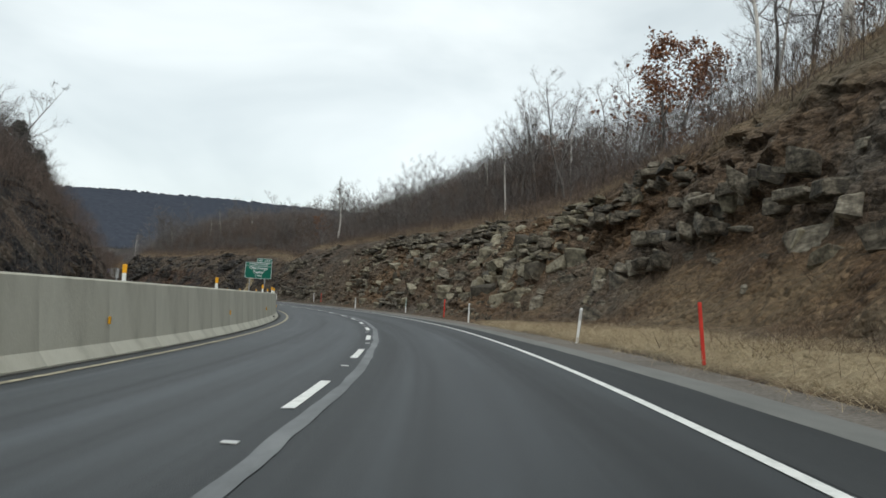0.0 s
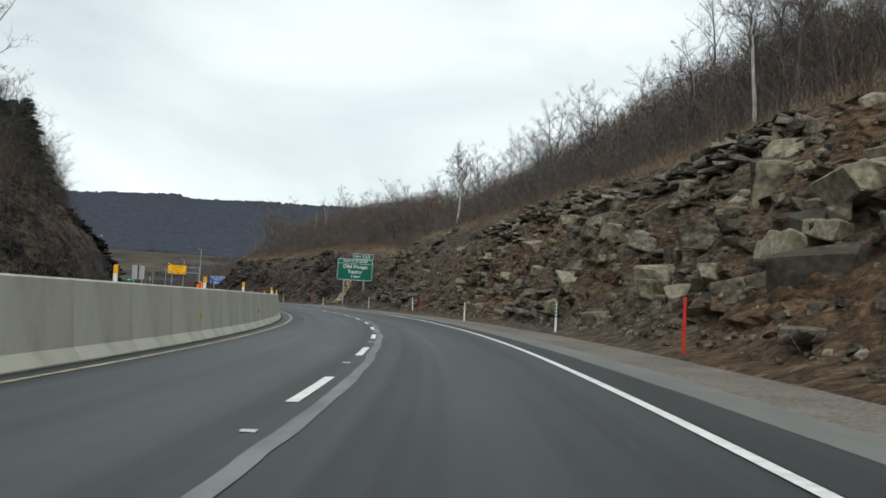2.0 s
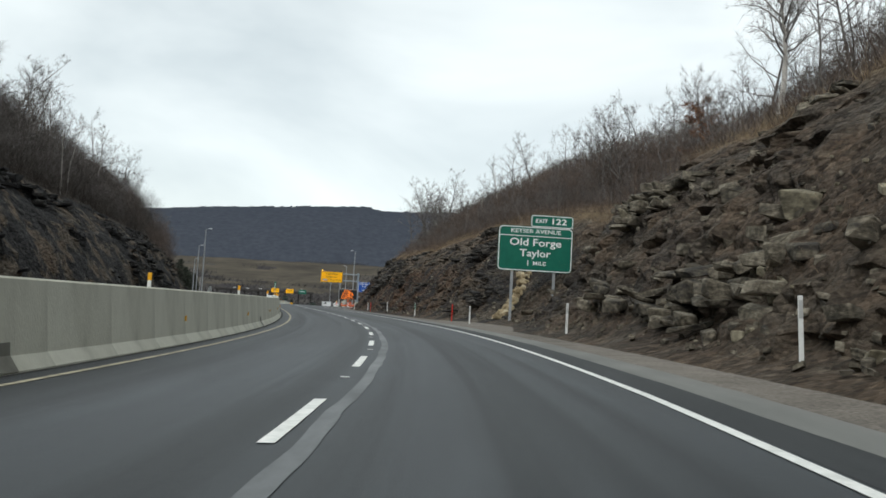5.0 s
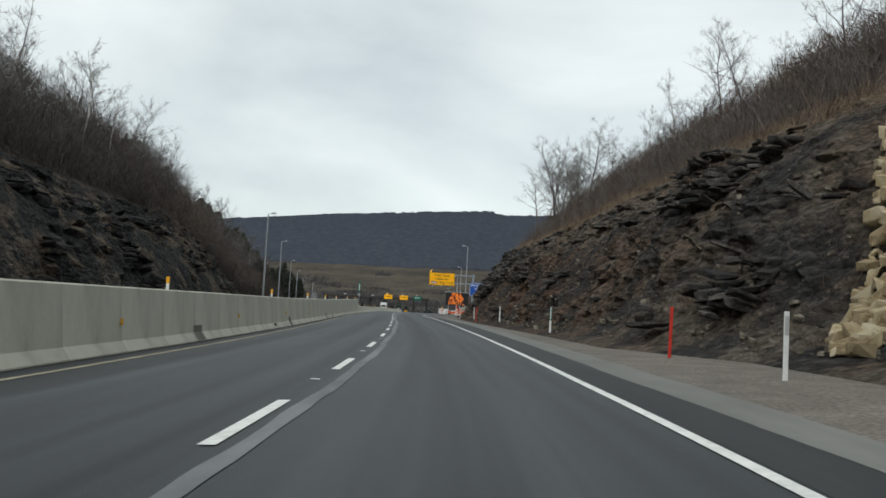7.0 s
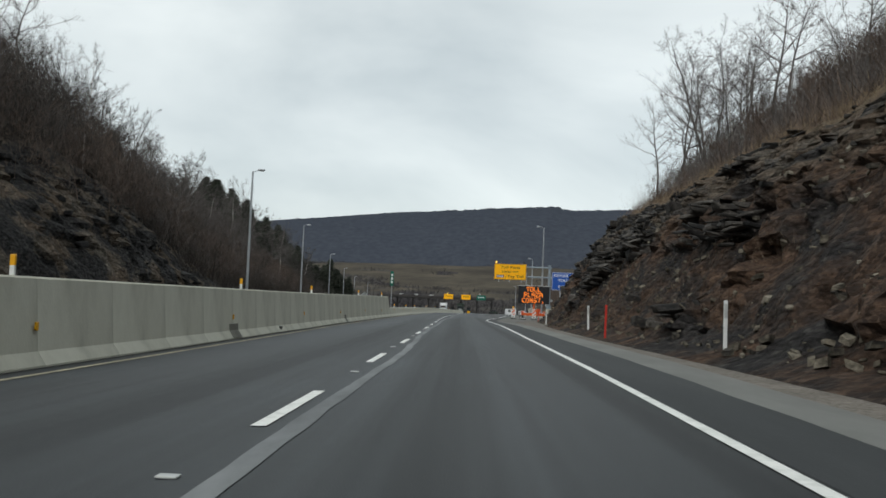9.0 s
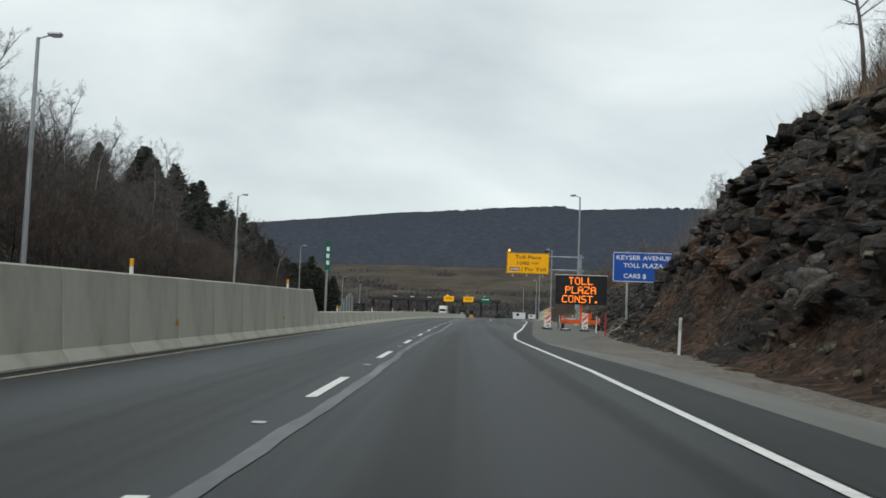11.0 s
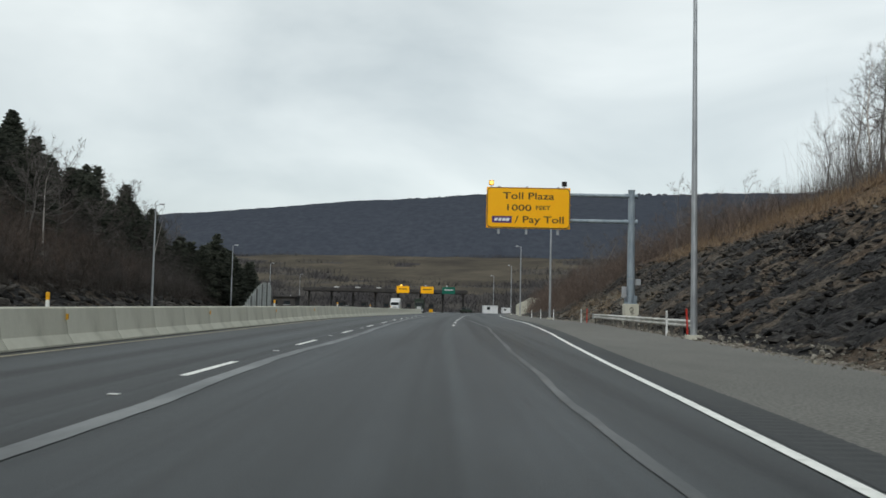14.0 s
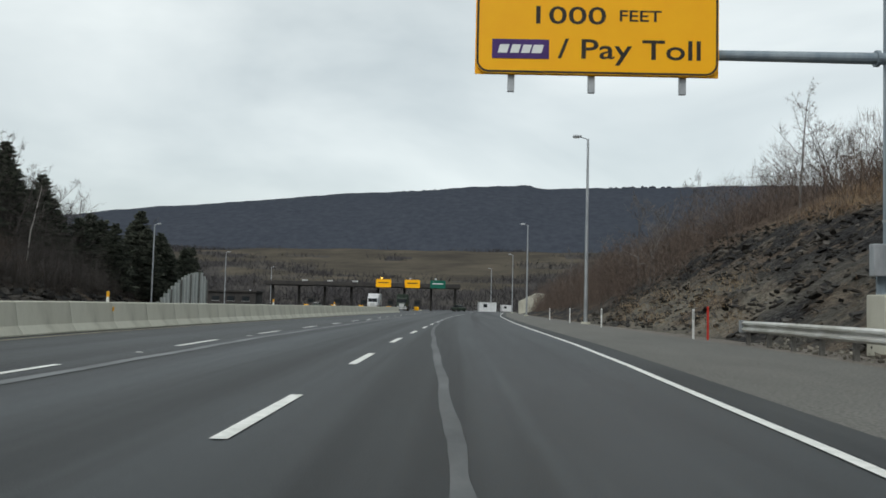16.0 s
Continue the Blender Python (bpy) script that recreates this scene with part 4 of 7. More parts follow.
def backdrop():
    yy = np.array([560, 620, 680, 740, 800, 860, 930, 1010], float)
    zz = [-5, 0, 7, 15, 24, 31, 35, 36]

    def bench_z(x, y):
        return np.interp(y, yy, zz) + (fbm(x * 0.008, y * 0.01, 5, 4) - 0.5) * 9 * np.clip((y - 600) / 120, 0, 1)

    def open_field(x, y):
        """Above nought where pale dead grass lies open, below where scrub has grown in."""
        wave = fbm(x * 0.018, y * 0.03, 23, 4) - 0.5
        return np.minimum((x + 95) / 60, (75 - x) / 60) * 0.4 + np.clip((y - 765) / 90, -1.2, 0.5) + 4.0 * wave

    ax = np.linspace(-1500, 1300, 560)
    ay = np.linspace(560, 1010, 60)
    X, Y = np.meshgrid(ax, ay, indexing="ij")
    me = mesh_of("bench", np.stack([X, Y, bench_z(X, Y)], -1).reshape(-1, 3), grid_faces(len(ax), len(ay))[:, ::-1], M_BENCH, smooth=True)
    me.materials.append(M_TAN_FIELD)
    me.polygons.foreach_set("material_index", (open_field(X, Y)[:-1, :-1] > 0.12).astype(np.int32).ravel())
    tagged(new("bench_backdrop", me), "brown scrub and pale fields on a bench below the ridge", "hillside", kind="structure")
    r = np.random.RandomState(31)
    x, y = r.uniform(-700, 620, 15000), 570 + 430 * r.rand(15000) ** 1.2
    ok = open_field(x, y) + 0.5 * (r.rand(15000) - 0.5) < 0.15
    x, y = x[ok], y[ok]
    z = bench_z(x, y)
    tufts("bench_scrub", np.stack([x, y, z], 1), 16, lambda q, m: q.uniform(0.8, 4.2, m), 0.20, 12.0, M_SCRUB, "grey-brown leafless scrub on the far bench", "scrub", 15)
    vy = np.linspace(0, 1, 26)
    X, V = np.meshgrid(np.linspace(-1700, 1500, 420), vy, indexing="ij")
    top = np.interp(X, [-1700, -620, -430, -280, -150, -40, 18, 40, 140, 330, 1500], [45, 80, 98, 112, 123, 130, 133, 128, 132, 135, 138])
    Y = 985 + V * 350
    Z = 30 + (top - 30) * np.sin(V * math.pi / 2) ** 0.85 + (fbm(X * 0.012, Y * 0.012, 9, 4) - 0.5) * 9 * V * (1.15 - V) * 2 + (vnoise(X * 0.16, V * 40, 8) - 0.5) * 1.2
    me = mesh_of("ridge", np.stack([X, Y, Z], -1).reshape(-1, 3), grid_faces(420, 26)[:, ::-1], M_HAZED_RIDGE)
    tagged(new("ridge_backdrop", me), "long flat-topped ridge of bare woods, tinted grey-blue for haze", "ridge", kind="structure")
    # ragged row of bare crowns along the crest
    r = np.random.RandomState(3)
    n = 2600
    x = r.uniform(-1300, 1000, n)
    t = np.interp(x, [-1700, -620, -430, -280, -150, -40, 18, 40, 140, 330, 1500], [45, 80, 98, 112, 123, 130, 133, 128, 132, 135, 138])
    h = r.uniform(0.6, 2.4, n) * (0.4 + vnoise(x * 0.03, x * 0, 4))
    w = r.uniform(2.0, 5.0, n)
    y = r.uniform(1305, 1335, n)
    v = np.concatenate([np.stack([x - w, y, t - 9], 1), np.stack([x + w, y, t - 9], 1), np.stack([x + w * 0.7, y, t + h * 0.7], 1),
                        np.stack([x, y, t + h], 1), np.stack([x - w * 0.8, y, t + h * 0.6], 1)])
    i = np.arange(n)
    f = np.stack([i, i + n, i + 2 * n, i + 3 * n, i + 4 * n], 1)
    tagged(new("ridge_woods", mesh_of("ridge_woods", v, f, M_HAZED_RIDGE)), "ragged crest line of far bare trees, tinted grey-blue for haze", "woods", kind="stuff")


backdrop()

# ---- the median barrier ----
barrier = thing("median_barrier", Matrix.Identity(4), "long pale concrete median barrier of cast sections", "barrier", kind="structure")


def barrier_mesh(h0, h1, length):
    """One cast section, h0 high at its near end and h1 at its far end."""
    g = length / 2 - 0.006
    v = []
    for y, e in ((-g, 0.992), (-g + 0.012, 1.0), (g - 0.012, 1.0), (g, 0.992)):
        h = h0 + (h1 - h0) * (y + g) / (2 * g)
        for x, z in ((0.36, 0.0), (0.36, 0.07), (0.22, 0.27), (0.13, h - 0.03), (0.10, h), (-0.10, h), (-0.13, h - 0.03), (-0.22, 0.27), (-0.36, 0.07), (-0.36, 0.0)):
            v.append((x * e, y, z))
    n = 10
    f = [(a * n + i, a * n + (i + 1) % n, (a + 1) * n + (i + 1) % n, (a + 1) * n + i) for a in range(3) for i in range(n)]
    f += [tuple(range(n)), tuple(range(4 * n - 1, 3 * n - 1, -1))]
    return mesh_of("barrier_section", v, f, M_CONCRETE)


SEC = 2.95


def barrier_top(s):
    return float(table(s, (-80, 1.36), (185, 1.36), (215, 1.50), (260, 1.80)) if s <= 259.6 else 0.86)


for k in range(-24, 156):
    s0, s1 = k * SEC, k * SEC + SEC
    ob = part_mesh("barrier_section", barrier_mesh(barrier_top(s0 + 0.01), barrier_top(s1 - 0.01), SEC), barrier)
    a, b_ = place(s0, barrier_line(s0)), place(s1, barrier_line(s1))
    c = (a + b_) / 2
    ob.matrix_basis = pose(c[0], c[1], c[2] - 0.03, math.degrees(math.atan2(b_[2] - a[2], SEC)), 0, math.degrees(math.atan2(-(b_[0] - a[0]), b_[1] - a[1])))
bm = bmesh.new()
vs = [bm.verts.new((x, y, z)) for y in (0, 1.6) for x, z in ((0.22, 0), (0.13, 1.80 if y == 0 else 0.86), (-0.13, 1.80 if y == 0 else 0.86), (-0.22, 0))]
for q in ((0, 1, 5, 4), (1, 2, 6, 5), (2, 3, 7, 6), (4, 5, 6, 7), (3, 2, 1, 0)):
    bm.faces.new([vs[i] for i in q])
bmesh.ops.recalc_face_normals(bm, faces=bm.faces)
part("end_taper", bm, M_CONCRETE, barrier, "sloping end where the tall barrier drops", spot(259.6, float(barrier_line(259.6))))

# Near-black strip of uneven width on the asphalt at the barrier's foot.
strip("barrier_gutter", -70, 380, 0.5, lambda s: barrier_line(s) + 0.30, lambda s: barrier_line(s) + 0.44 + 0.10 * fbm(s * 0.5, s * 0, 8, 3), 0.004, M_DARK_GAP,
      "dark ragged-edged strip along the foot of the barrier", "dirt")
for s, w in ((184.2, 0.8), (165.4, 0.9), (206.5, 1.0), (113.4, 0.7), (141, 0.6), (232, 0.8)):
    b = bmesh.new()
    e = 0.006
    pv = [b.verts.new(c) for c in ((0.365 + e, -w / 2, 0.06), (0.365 + e, w / 2, 0.06), (0.225 + e, w / 2, 0.27), (0.225 + e, -w / 2, 0.27), (0.209 + e, w / 2, 0.45), (0.209 + e, -w / 2, 0.45))]
    b.faces.new((pv[0], pv[1], pv[2], pv[3]))
    b.faces.new((pv[3], pv[2], pv[4], pv[5]))
    part("repair_patch", b, M_PATCH, barrier, "darker mortar repair", spot(s, float(barrier_line(s)), -0.02))
for s in (47, 112.5, 179, 213):
    u = float(barrier_line(s)) + 0.3
    ob = part("drain_slot", box(0.5, 0.34, 0.16, (0, 0, 0.13)), M_DARK_GAP, barrier, "dark drain opening", spot(s, u - 0.235))
for s in np.arange(17.6, 350, 11.8):
    h = 0.62
    u = float(barrier_line(s)) + 0.225
    part("reflector", box(0.03, 0.09, 0.13, (0, 0, 0), 0.008), M_AMBER, barrier, "amber side reflector", spot(float(s), u, h))


def barrier_marker(s):
    top = barrier_top(s) - 0.03
    t = thing("barrier_marker", spot(s, float(barrier_line(s)), top), "white marker post with amber top on the concrete barrier", "marker", "barrier markers")
    part("stem", box(0.075, 0.055, 0.15, (0, 0, 0.075), 0.01), M_POST_WHITE, t)
    part("reflector_head", box(0.085, 0.045, 0.17, (0, 0, 0.23), 0.012), M_AMBER, t, "amber reflector head")


for s in (18.9, 27.9, 41.2, 49.8, 58.4, 66, 73.1, 86, 100, 109.7, 121, 134.1, 148.1, 163, 179.3, 194.2, 208, 221.1, 239.4, 255, 267.8, 284.6, 300.3, 325, 348.1, 372, 396):
    barrier_marker(s)


def mile_marker(s):
    t = thing("mile_marker", spot(s, float(barrier_line(s)), 0.8), "narrow green mile marker on a post behind the barrier", "sign")
    part("post", box(0.06, 0.05, 3.3, (0, 0.03, 1.65), 0.01), M_GALV, t)
    p = part("blade", plate(0.30, 1.35, 0.02, 0.04, (0, 0, 2.72)), M_GREEN, t)
    for z in (3.05, 2.72, 2.39):
        part("legend", box(0.15, 0.006, 0.2, (0, -0.014, z), 0.002), M_SIGN_WHITE, p)


mile_marker(264)


# ---- roadside posts ----
def delineator(s, u, red=False, lean=0.0, h=None, numbered=False):
    h = h or (1.18 if red else 1.08)
    m = spot(s, u, -0.03) @ pose(0, 0, 0, 0, lean, random.uniform(-8, 8))
    d0 = np.array(u - float(right_toe(s)))
    z0 = slope_right(np.array(s, float), d0) + apron(np.array(s, float), d0)
    m = Matrix.Translation((0, 0, float(z0))) @ m
    if red:
        t = thing("marker_post", m, "thin red plastic marker post at the roadside", "post", "red posts")
        part("blade", box(0.075, 0.03, h, (0, 0, h / 2), 0.012), M_POST_RED, t)
    else:
        t = thing("delineator_post", m, "slim white plastic delineator post on the verge", "post", "white posts")
        part("blade", box(0.085, 0.03, h, (0, 0, h / 2), 0.012), M_POST_WHITE, t)
        if numbered:
            tagged(t, "slim white plastic post with a green number strip on the verge")
            strip_ = part("number_strip", box(0.084, 0.006, 0.52, (0, -0.019, h - 0.28), 0.002), M_GREEN, t, "green number strip")
            for k in range(4):
                part("legend", box(0.045, 0.004, 0.075, (0, -0.024, h - 0.09 - 0.12 * k)), M_SIGN_WHITE, strip_)
        else:
            part("reflector", box(0.07, 0.006, 0.30, (0, -0.02, h - 0.22), 0.002), M_SIGN_BACK, t, "grey reflector strip")


for s, u, lean in ((28.4, 6.25, 5), (51.0, 6.35, 0), (73.8, 6.62, 0), (92.9, 6.2, -1), (115.6, 7.2, -3), (132.5, 6.9, 0), (155, 7.0, 0), (178.3, 6.85, 0),
                   (200, 7.15, 0), (220.8, 7.3, -1), (247, 8.0, 2), (276.0, 9.9, 0), (319.4, 13.0, 0), (353, 14.0, 0), (371, 13.6, 0), (384, 13.4, 0),
                   (400, 13.5, 0), (5, 6.6, 0)):
    delineator(s, u, False, lean, None, s in (73.8, 178.3, 276.0))
for s, u, lean in ((18.5, 6.55, -7), (60.0, 6.62, 0), (111.7, 7.0, 0), (161.5, 7.0, 1), (212.9, 6.75, 1), (268.5, 9.3, 0), (317.3, 13.35, -3), (352.6, 14.4, 0)):
    delineator(s, u, True, lean)


# ---- lamp standards ----
def lamp_post(s, u, h, side):
    """side: the way of the short arm, -1 to the left."""
    t = thing("lamp_post", spot(s, u, float(-0.1)), "tall tapered galvanised highway lamp post with one head", "street lamp", "lamp posts")
    part("footing", rod((0, 0, -0.3), (0, 0, 0.25), 0.33, 0.33, 14), M_CONCRETE, t, "concrete footing")
    part("pole", rod((0, 0, 0.2), (0, 0, h), 0.135, 0.075, 12), M_GALV, t)
    part("arm", rod((0, 0, h - 0.05), (side * 0.55, 0, h + 0.12), 0.04, 0.03, 8), M_GALV, t)
    b = box(0.62, 0.30, 0.16, (side * 0.75, 0, h + 0.16), 0.06)
    hd = part("lamp_head", b, M_GALV, t, "grey cobra head lantern")
    part("lens", box(0.42, 0.22, 0.05, (side * 0.80, 0, h + 0.06), 0.02), M_LENS, hd)


for s, u, h in ((259, -17.2, 12.5), (314, -23.2, 12.6), (386.5, -32.7, 12.6), (455, -42.2, 12.6), (529, -52.6, 12.8), (612, -61.5, 12.8)):
    lamp_post(s, u, h, 1)
for s, u, h in ((315.5, 13.1, 13.7), (382.5, 14.3, 12.9), (448, 14.4, 13.0), (522, 15, 13.2), (596, 11, 13.2)):
    lamp_post(s, u, h, -1)


# ---- big signs ----
def sign_back(t, w, h, z, n=3):
    b = None
    for k in range(n):
        b = box(w * 0.96, 0.05, 0.06, (0, 0.06, z + h * (-0.35 + 0.7 * k / (n - 1))), 0, b)
    part("stiffener", b, M_GALV, t, "galvanised stiffening rails")


def exit_sign():
    t = thing("exit_sign", spot(154.1, 10.67, 0.0, -3), "green exit sign with white lettering on two steel posts", "road sign")
    for x in (-1.35, 1.25):
        g = 0.6 if x > 0 else -0.2
        part("post", box(0.15, 0.12, 5.6 - g, (x, 0.12, g + (5.6 - g) / 2), 0.01), M_GALV, t)
    z = 4.66
    w, h = 4.6, 2.74
    part("panel", plate(w, h, 0.05, 0.28, (0, 0, z)), M_GREEN, t)
    part("border", rim(w - 0.05, h - 0.05, 0.004, 0.26, 0.05, (0, -0.030, z)), M_SIGN_WHITE, t)
    part("header_rule", box(w - 0.1, 0.006, 0.045, (0, -0.029, z + 0.78)), M_SIGN_WHITE, t)
    words("KEYSER AVENUE", 0.34, (0, -0.028, z + 1.07), M_SIGN_WHITE, t, width=3.1, heavy=0.004)
    words("Old Forge", 0.62, (0, -0.028, z + 0.38), M_SIGN_WHITE, t, width=3.2, heavy=0.008)
    words("Taylor", 0.62, (0, -0.028, z - 0.28), M_SIGN_WHITE, t, width=1.92, heavy=0.008)
    words("1", 0.46, (-0.42, -0.028, z - 0.88), M_SIGN_WHITE, t, heavy=0.008)
    words("MILE", 0.33, (0.28, -0.028, z - 0.88), M_SIGN_WHITE, t, width=0.8, heavy=0.005)
    tz = z + h / 2 + 0.36
    tab = part("exit_tab", plate(2.65, 0.76, 0.05, 0.16, (0.98, 0, tz)), M_GREEN, t, "small green tab above the panel")
    part("tab_border", rim(2.6, 0.71, 0.004, 0.15, 0.045, (0.98, -0.030, tz)), M_SIGN_WHITE, tab)
    words("EXIT", 0.34, (0.32, -0.028, tz), M_SIGN_WHITE, tab, width=0.75, heavy=0.005)
    words("122", 0.50, (1.38, -0.028, tz), M_SIGN_WHITE, tab, width=0.9, heavy=0.008)
    part("brace", box(0.08, 0.05, 1.0, (0.4, 0.06, tz - 0.1)), M_GALV, t)
    sign_back(t, w, h, z)


def toll_sign():
    t = thing("toll_rate_sign", spot(281.6, 13.75, 0.0, -3), "blue toll sign with white lettering on two steel posts", "road sign")
    for x, g in ((-1.05, 0.8), (1.1, 2.1)):
        part("post", box(0.13, 0.11, 5.5 - g, (x, 0.11, g + (5.5 - g) / 2), 0.01), M_GALV, t)
    w, h, z = 4.05, 2.02, 4.42
    part("panel", plate(w, h, 0.05, 0.12, (0, 0, z)), M_BLUE, t)
    part("border", rim(w - 0.04, h - 0.04, 0.004, 0.11, 0.04, (0, -0.030, z)), M_SIGN_WHITE, t)
    words("KEYSER AVENUE", 0.42, (0, -0.028, z + 0.62), M_SIGN_WHITE, t, width=3.6, heavy=0.006)
    words("TOLL PLAZA", 0.42, (0, -0.028, z + 0.10), M_SIGN_WHITE, t, width=2.65, heavy=0.006)
    words("CARS $", 0.42, (-0.55, -0.028, z - 0.62), M_SIGN_WHITE, t, width=1.5, heavy=0.006)
    words("0.90", 0.42, (1.22, -0.028, z - 0.62), M_SIGN_WHITE, t, width=0.78, heavy=0.006)
    part("rate_plate", plate(0.95, 0.46, 0.008, 0.0, (1.22, -0.027, z - 0.62)), M_BLUE, t, "changeable rate plate")
    sign_back(t, w, h, z)


def overhead_sign():
    t = thing("overhead_toll_sign", spot(342, 8.8, 0.0, 0), "yellow overhead toll plaza sign on a blue-grey cantilever mast", "road sign")
    z, w, h = 7.86, 5.70, 2.80
    part("panel", plate(w, h, 0.08, 0.30, (0, 0, z)), M_YELLOW, t)
    part("backing_panel", plate(w + 0.03, h + 0.03, 0.02, 0.02, (0, 0.055, z)), M_YELLOW, t, "square-cornered yellow backing")
    part("border", rim(w - 0.03, h - 0.03, 0.004, 0.29, 0.05, (0, -0.045, z)), M_SIGN_BLACK, t)
    words("Toll Plaza", 0.66, (0.0, -0.042, z + 0.80), M_SIGN_BLACK, t, width=3.5, heavy=0.006)
    words("1000", 0.60, (-0.70, -0.042, z - 0.02), M_SIGN_BLACK, t, width=1.65, heavy=0.004)
    words("FEET", 0.38, (1.0, -0.042, z), M_SIGN_BLACK, t, width=0.98, heavy=0.004)
    words("/ Pay Toll", 0.66, (0.78, -0.042, z - 0.82), M_SIGN_BLACK, t, width=3.35, heavy=0.006)
    pl = part("pay_tag_plate", plate(1.34, 0.46, 0.012, 0.0, (-1.80, -0.046, z - 0.82)), M_PURPLE, t, "dark purple plate with a white slanted mark")
    b = None
    for x, ww in ((-0.40, 0.22), (-0.12, 0.20), (0.14, 0.20), (0.40, 0.24)):
        sh = Matrix(((1, 0, 0.3, 0), (0, 1, 0, 0), (0, 0, 1, 0), (0, 0, 0, 1)))
        b = box(ww, 0.006, 0.20, (-1.80 + x, -0.056, z - 0.82), 0, b, sh)
    part("mark", b, M_SIGN_WHITE, pl)
    # mast and arms
    ms = part("mast", rod((7.1, 0.3, 1.5), (7.1, 0.3, 9.22), 0.27, 0.22, 18), M_BLUE_GREY, t, "tall round blue-grey steel mast")
    part("cap", rod((7.1, 0.3, 9.20), (7.1, 0.3, 9.27), 0.25, 0.25, 18), M_BLUE_GREY, ms)
    part("flange", rod((7.1, 0.3, 1.42), (7.1, 0.3, 1.50), 0.42, 0.42, 18), M_BLUE_GREY, ms)
    b = None
    for k in range(8):
        a = k * math.pi / 4
        b = box(0.22, 0.025, 0.55, (7.1 + 0.33 * math.cos(a), 0.3 + 0.33 * math.sin(a), 1.75), 0, b, Matrix.Rotation(a, 4, "Z"))
    part("gusset", b, M_BLUE_GREY, ms, "welded stiffening gussets")
    part("control_box", box(0.34, 0.26, 0.42, (7.58, 0.25, 2.95), 0.02), M_GALV, ms)
    part("meter_box", box(0.30, 0.26, 0.75, (6.62, 0.15, 2.25), 0.02), M_GALV, ms)
    part("band", rod((7.1, 0.3, 3.15), (7.1, 0.3, 3.21), 0.275, 0.275, 18), M_GALV, ms)
    for zz in (8.84, 7.06):
        part("arm", rod((-2.4, 0.30, zz + 0.02), (7.45, 0.30, zz), 0.10, 0.145, 14), M_BLUE_GREY, t)
        part("arm_collar", rod((6.66, 0.30, zz), (6.74, 0.30, zz), 0.20, 0.20, 14), M_BLUE_GREY, t)
        part("arm_end", rod((7.44, 0.30, zz), (7.50, 0.30, zz), 0.19, 0.19, 14), M_BLUE_GREY, t)
    for x in (-2.0, -0.1, 2.05):
        part("hanger", box(0.16, 0.12, 3.3, (x, 0.16, z - 0.15), 0.01), M_GALV, t)
    part("pedestal", box(0.95, 0.95, 2.0, (7.1, 0.3, 0.45), 0.03), M_CONCRETE, t, "square concrete pedestal with dark scrawl")
    scr = rod((6.95, -0.18, 1.1), (7.1, -0.18, 1.25), 0.02, 0.02, 6)
    for p, q in (((7.1, 1.25), (7.22, 1.05)), ((7.22, 1.05), (7.0, 0.9)), ((7.0, 0.9), (7.25, 0.82)), ((7.12, 1.0), (7.12, 0.6)), ((6.95, 1.1), (7.05, 0.85))):
        scr = rod((p[0], -0.18, p[1]), (q[0], -0.18, q[1]), 0.02, 0.02, 6, scr)
    part("scrawl", scr, M_SIGN_BLACK, t, "dark sprayed scrawl")
    for x, lit in ((-2.55, True), (2.45, False)):
        fl = part("flasher", box(0.34, 0.16, 0.34, (x, 0.05, z + h / 2 + 0.30), 0.03), M_AMBER if lit else M_SIGN_BLACK, t,
                  "yellow lamp housing" if lit else "dark lamp housing")
        part("stem", rod((x, 0.05, z + h / 2), (x, 0.05, z + h / 2 + 0.14), 0.03, 0.03, 8), M_GALV, fl)
        part("lens", rod((x, -0.04, z + h / 2 + 0.30), (x, -0.055, z + h / 2 + 0.30), 0.13, 0.13, 16), M_LAMP_ON if lit else M_RUBBER, fl)


def far_sign_back():
    t = thing("sign_back", spot(131.0, -15.7, 0, 12), "unpainted back of a sign on two posts", "road sign")
    part("panel", plate(1.12, 1.3, 0.03, 0.06, (0, 0, 2.95)), M_SIGN_BACK, t)
    part("batten", box(0.10, 0.05, 1.25, (0.0, -0.04, 2.95)), M_DARK_GAP, t)
    for x in (-0.35, 0.35):
        part("post", box(0.08, 0.07, 3.5, (x, 0.06, 1.75)), M_GALV, t)


exit_sign()
toll_sign()
overhead_sign()
far_sign_back()


# ---- guard rail ----
def guard_rail():
    t = thing("guard_rail", Matrix.Identity(4), "weathered W-beam guard rail on timber-grey posts", "guard rail")
    s = np.arange(317.5, 348.6, 1.0)
    u = table(s, (317, 13.55), (330, 14.0), (348, 14.35))
    prof = [(0.0, 0.38), (-0.07, 0.43), (-0.07, 0.47), (0.0, 0.52), (0.0, 0.56), (-0.07, 0.61), (-0.07, 0.65), (0.0, 0.70)]
    V = np.concatenate([place(s, u + x, z) for x, z in prof])
    n = len(s)
    f = [(j * n + i, j * n + i + 1, (j + 1) * n + i + 1, (j + 1) * n + i) for j in range(len(prof) - 1) for i in range(n - 1)]
    me = mesh_of("rail", V, f, M_RUST)
    ob = part_mesh("rail", me, t)
    ob.modifiers.new("thick", "SOLIDIFY").thickness = 0.006
    for k, ss in enumerate(np.arange(318, 348.6, 1.9)):
        part("rail_post", box(0.10, 0.15, 0.72, (0.10, 0, 0.33), 0.008), M_DARK_POST, t, "",
             spot(float(ss), float(table(ss, (317, 13.55), (330, 14.0), (348, 14.35)))))
    part("end_shoe", rod((0, 0, 0.36), (0, 0, 0.72), 0.10, 0.10, 12), M_GALV, t, "rounded rail end", spot(348.6, 14.33))


guard_rail()

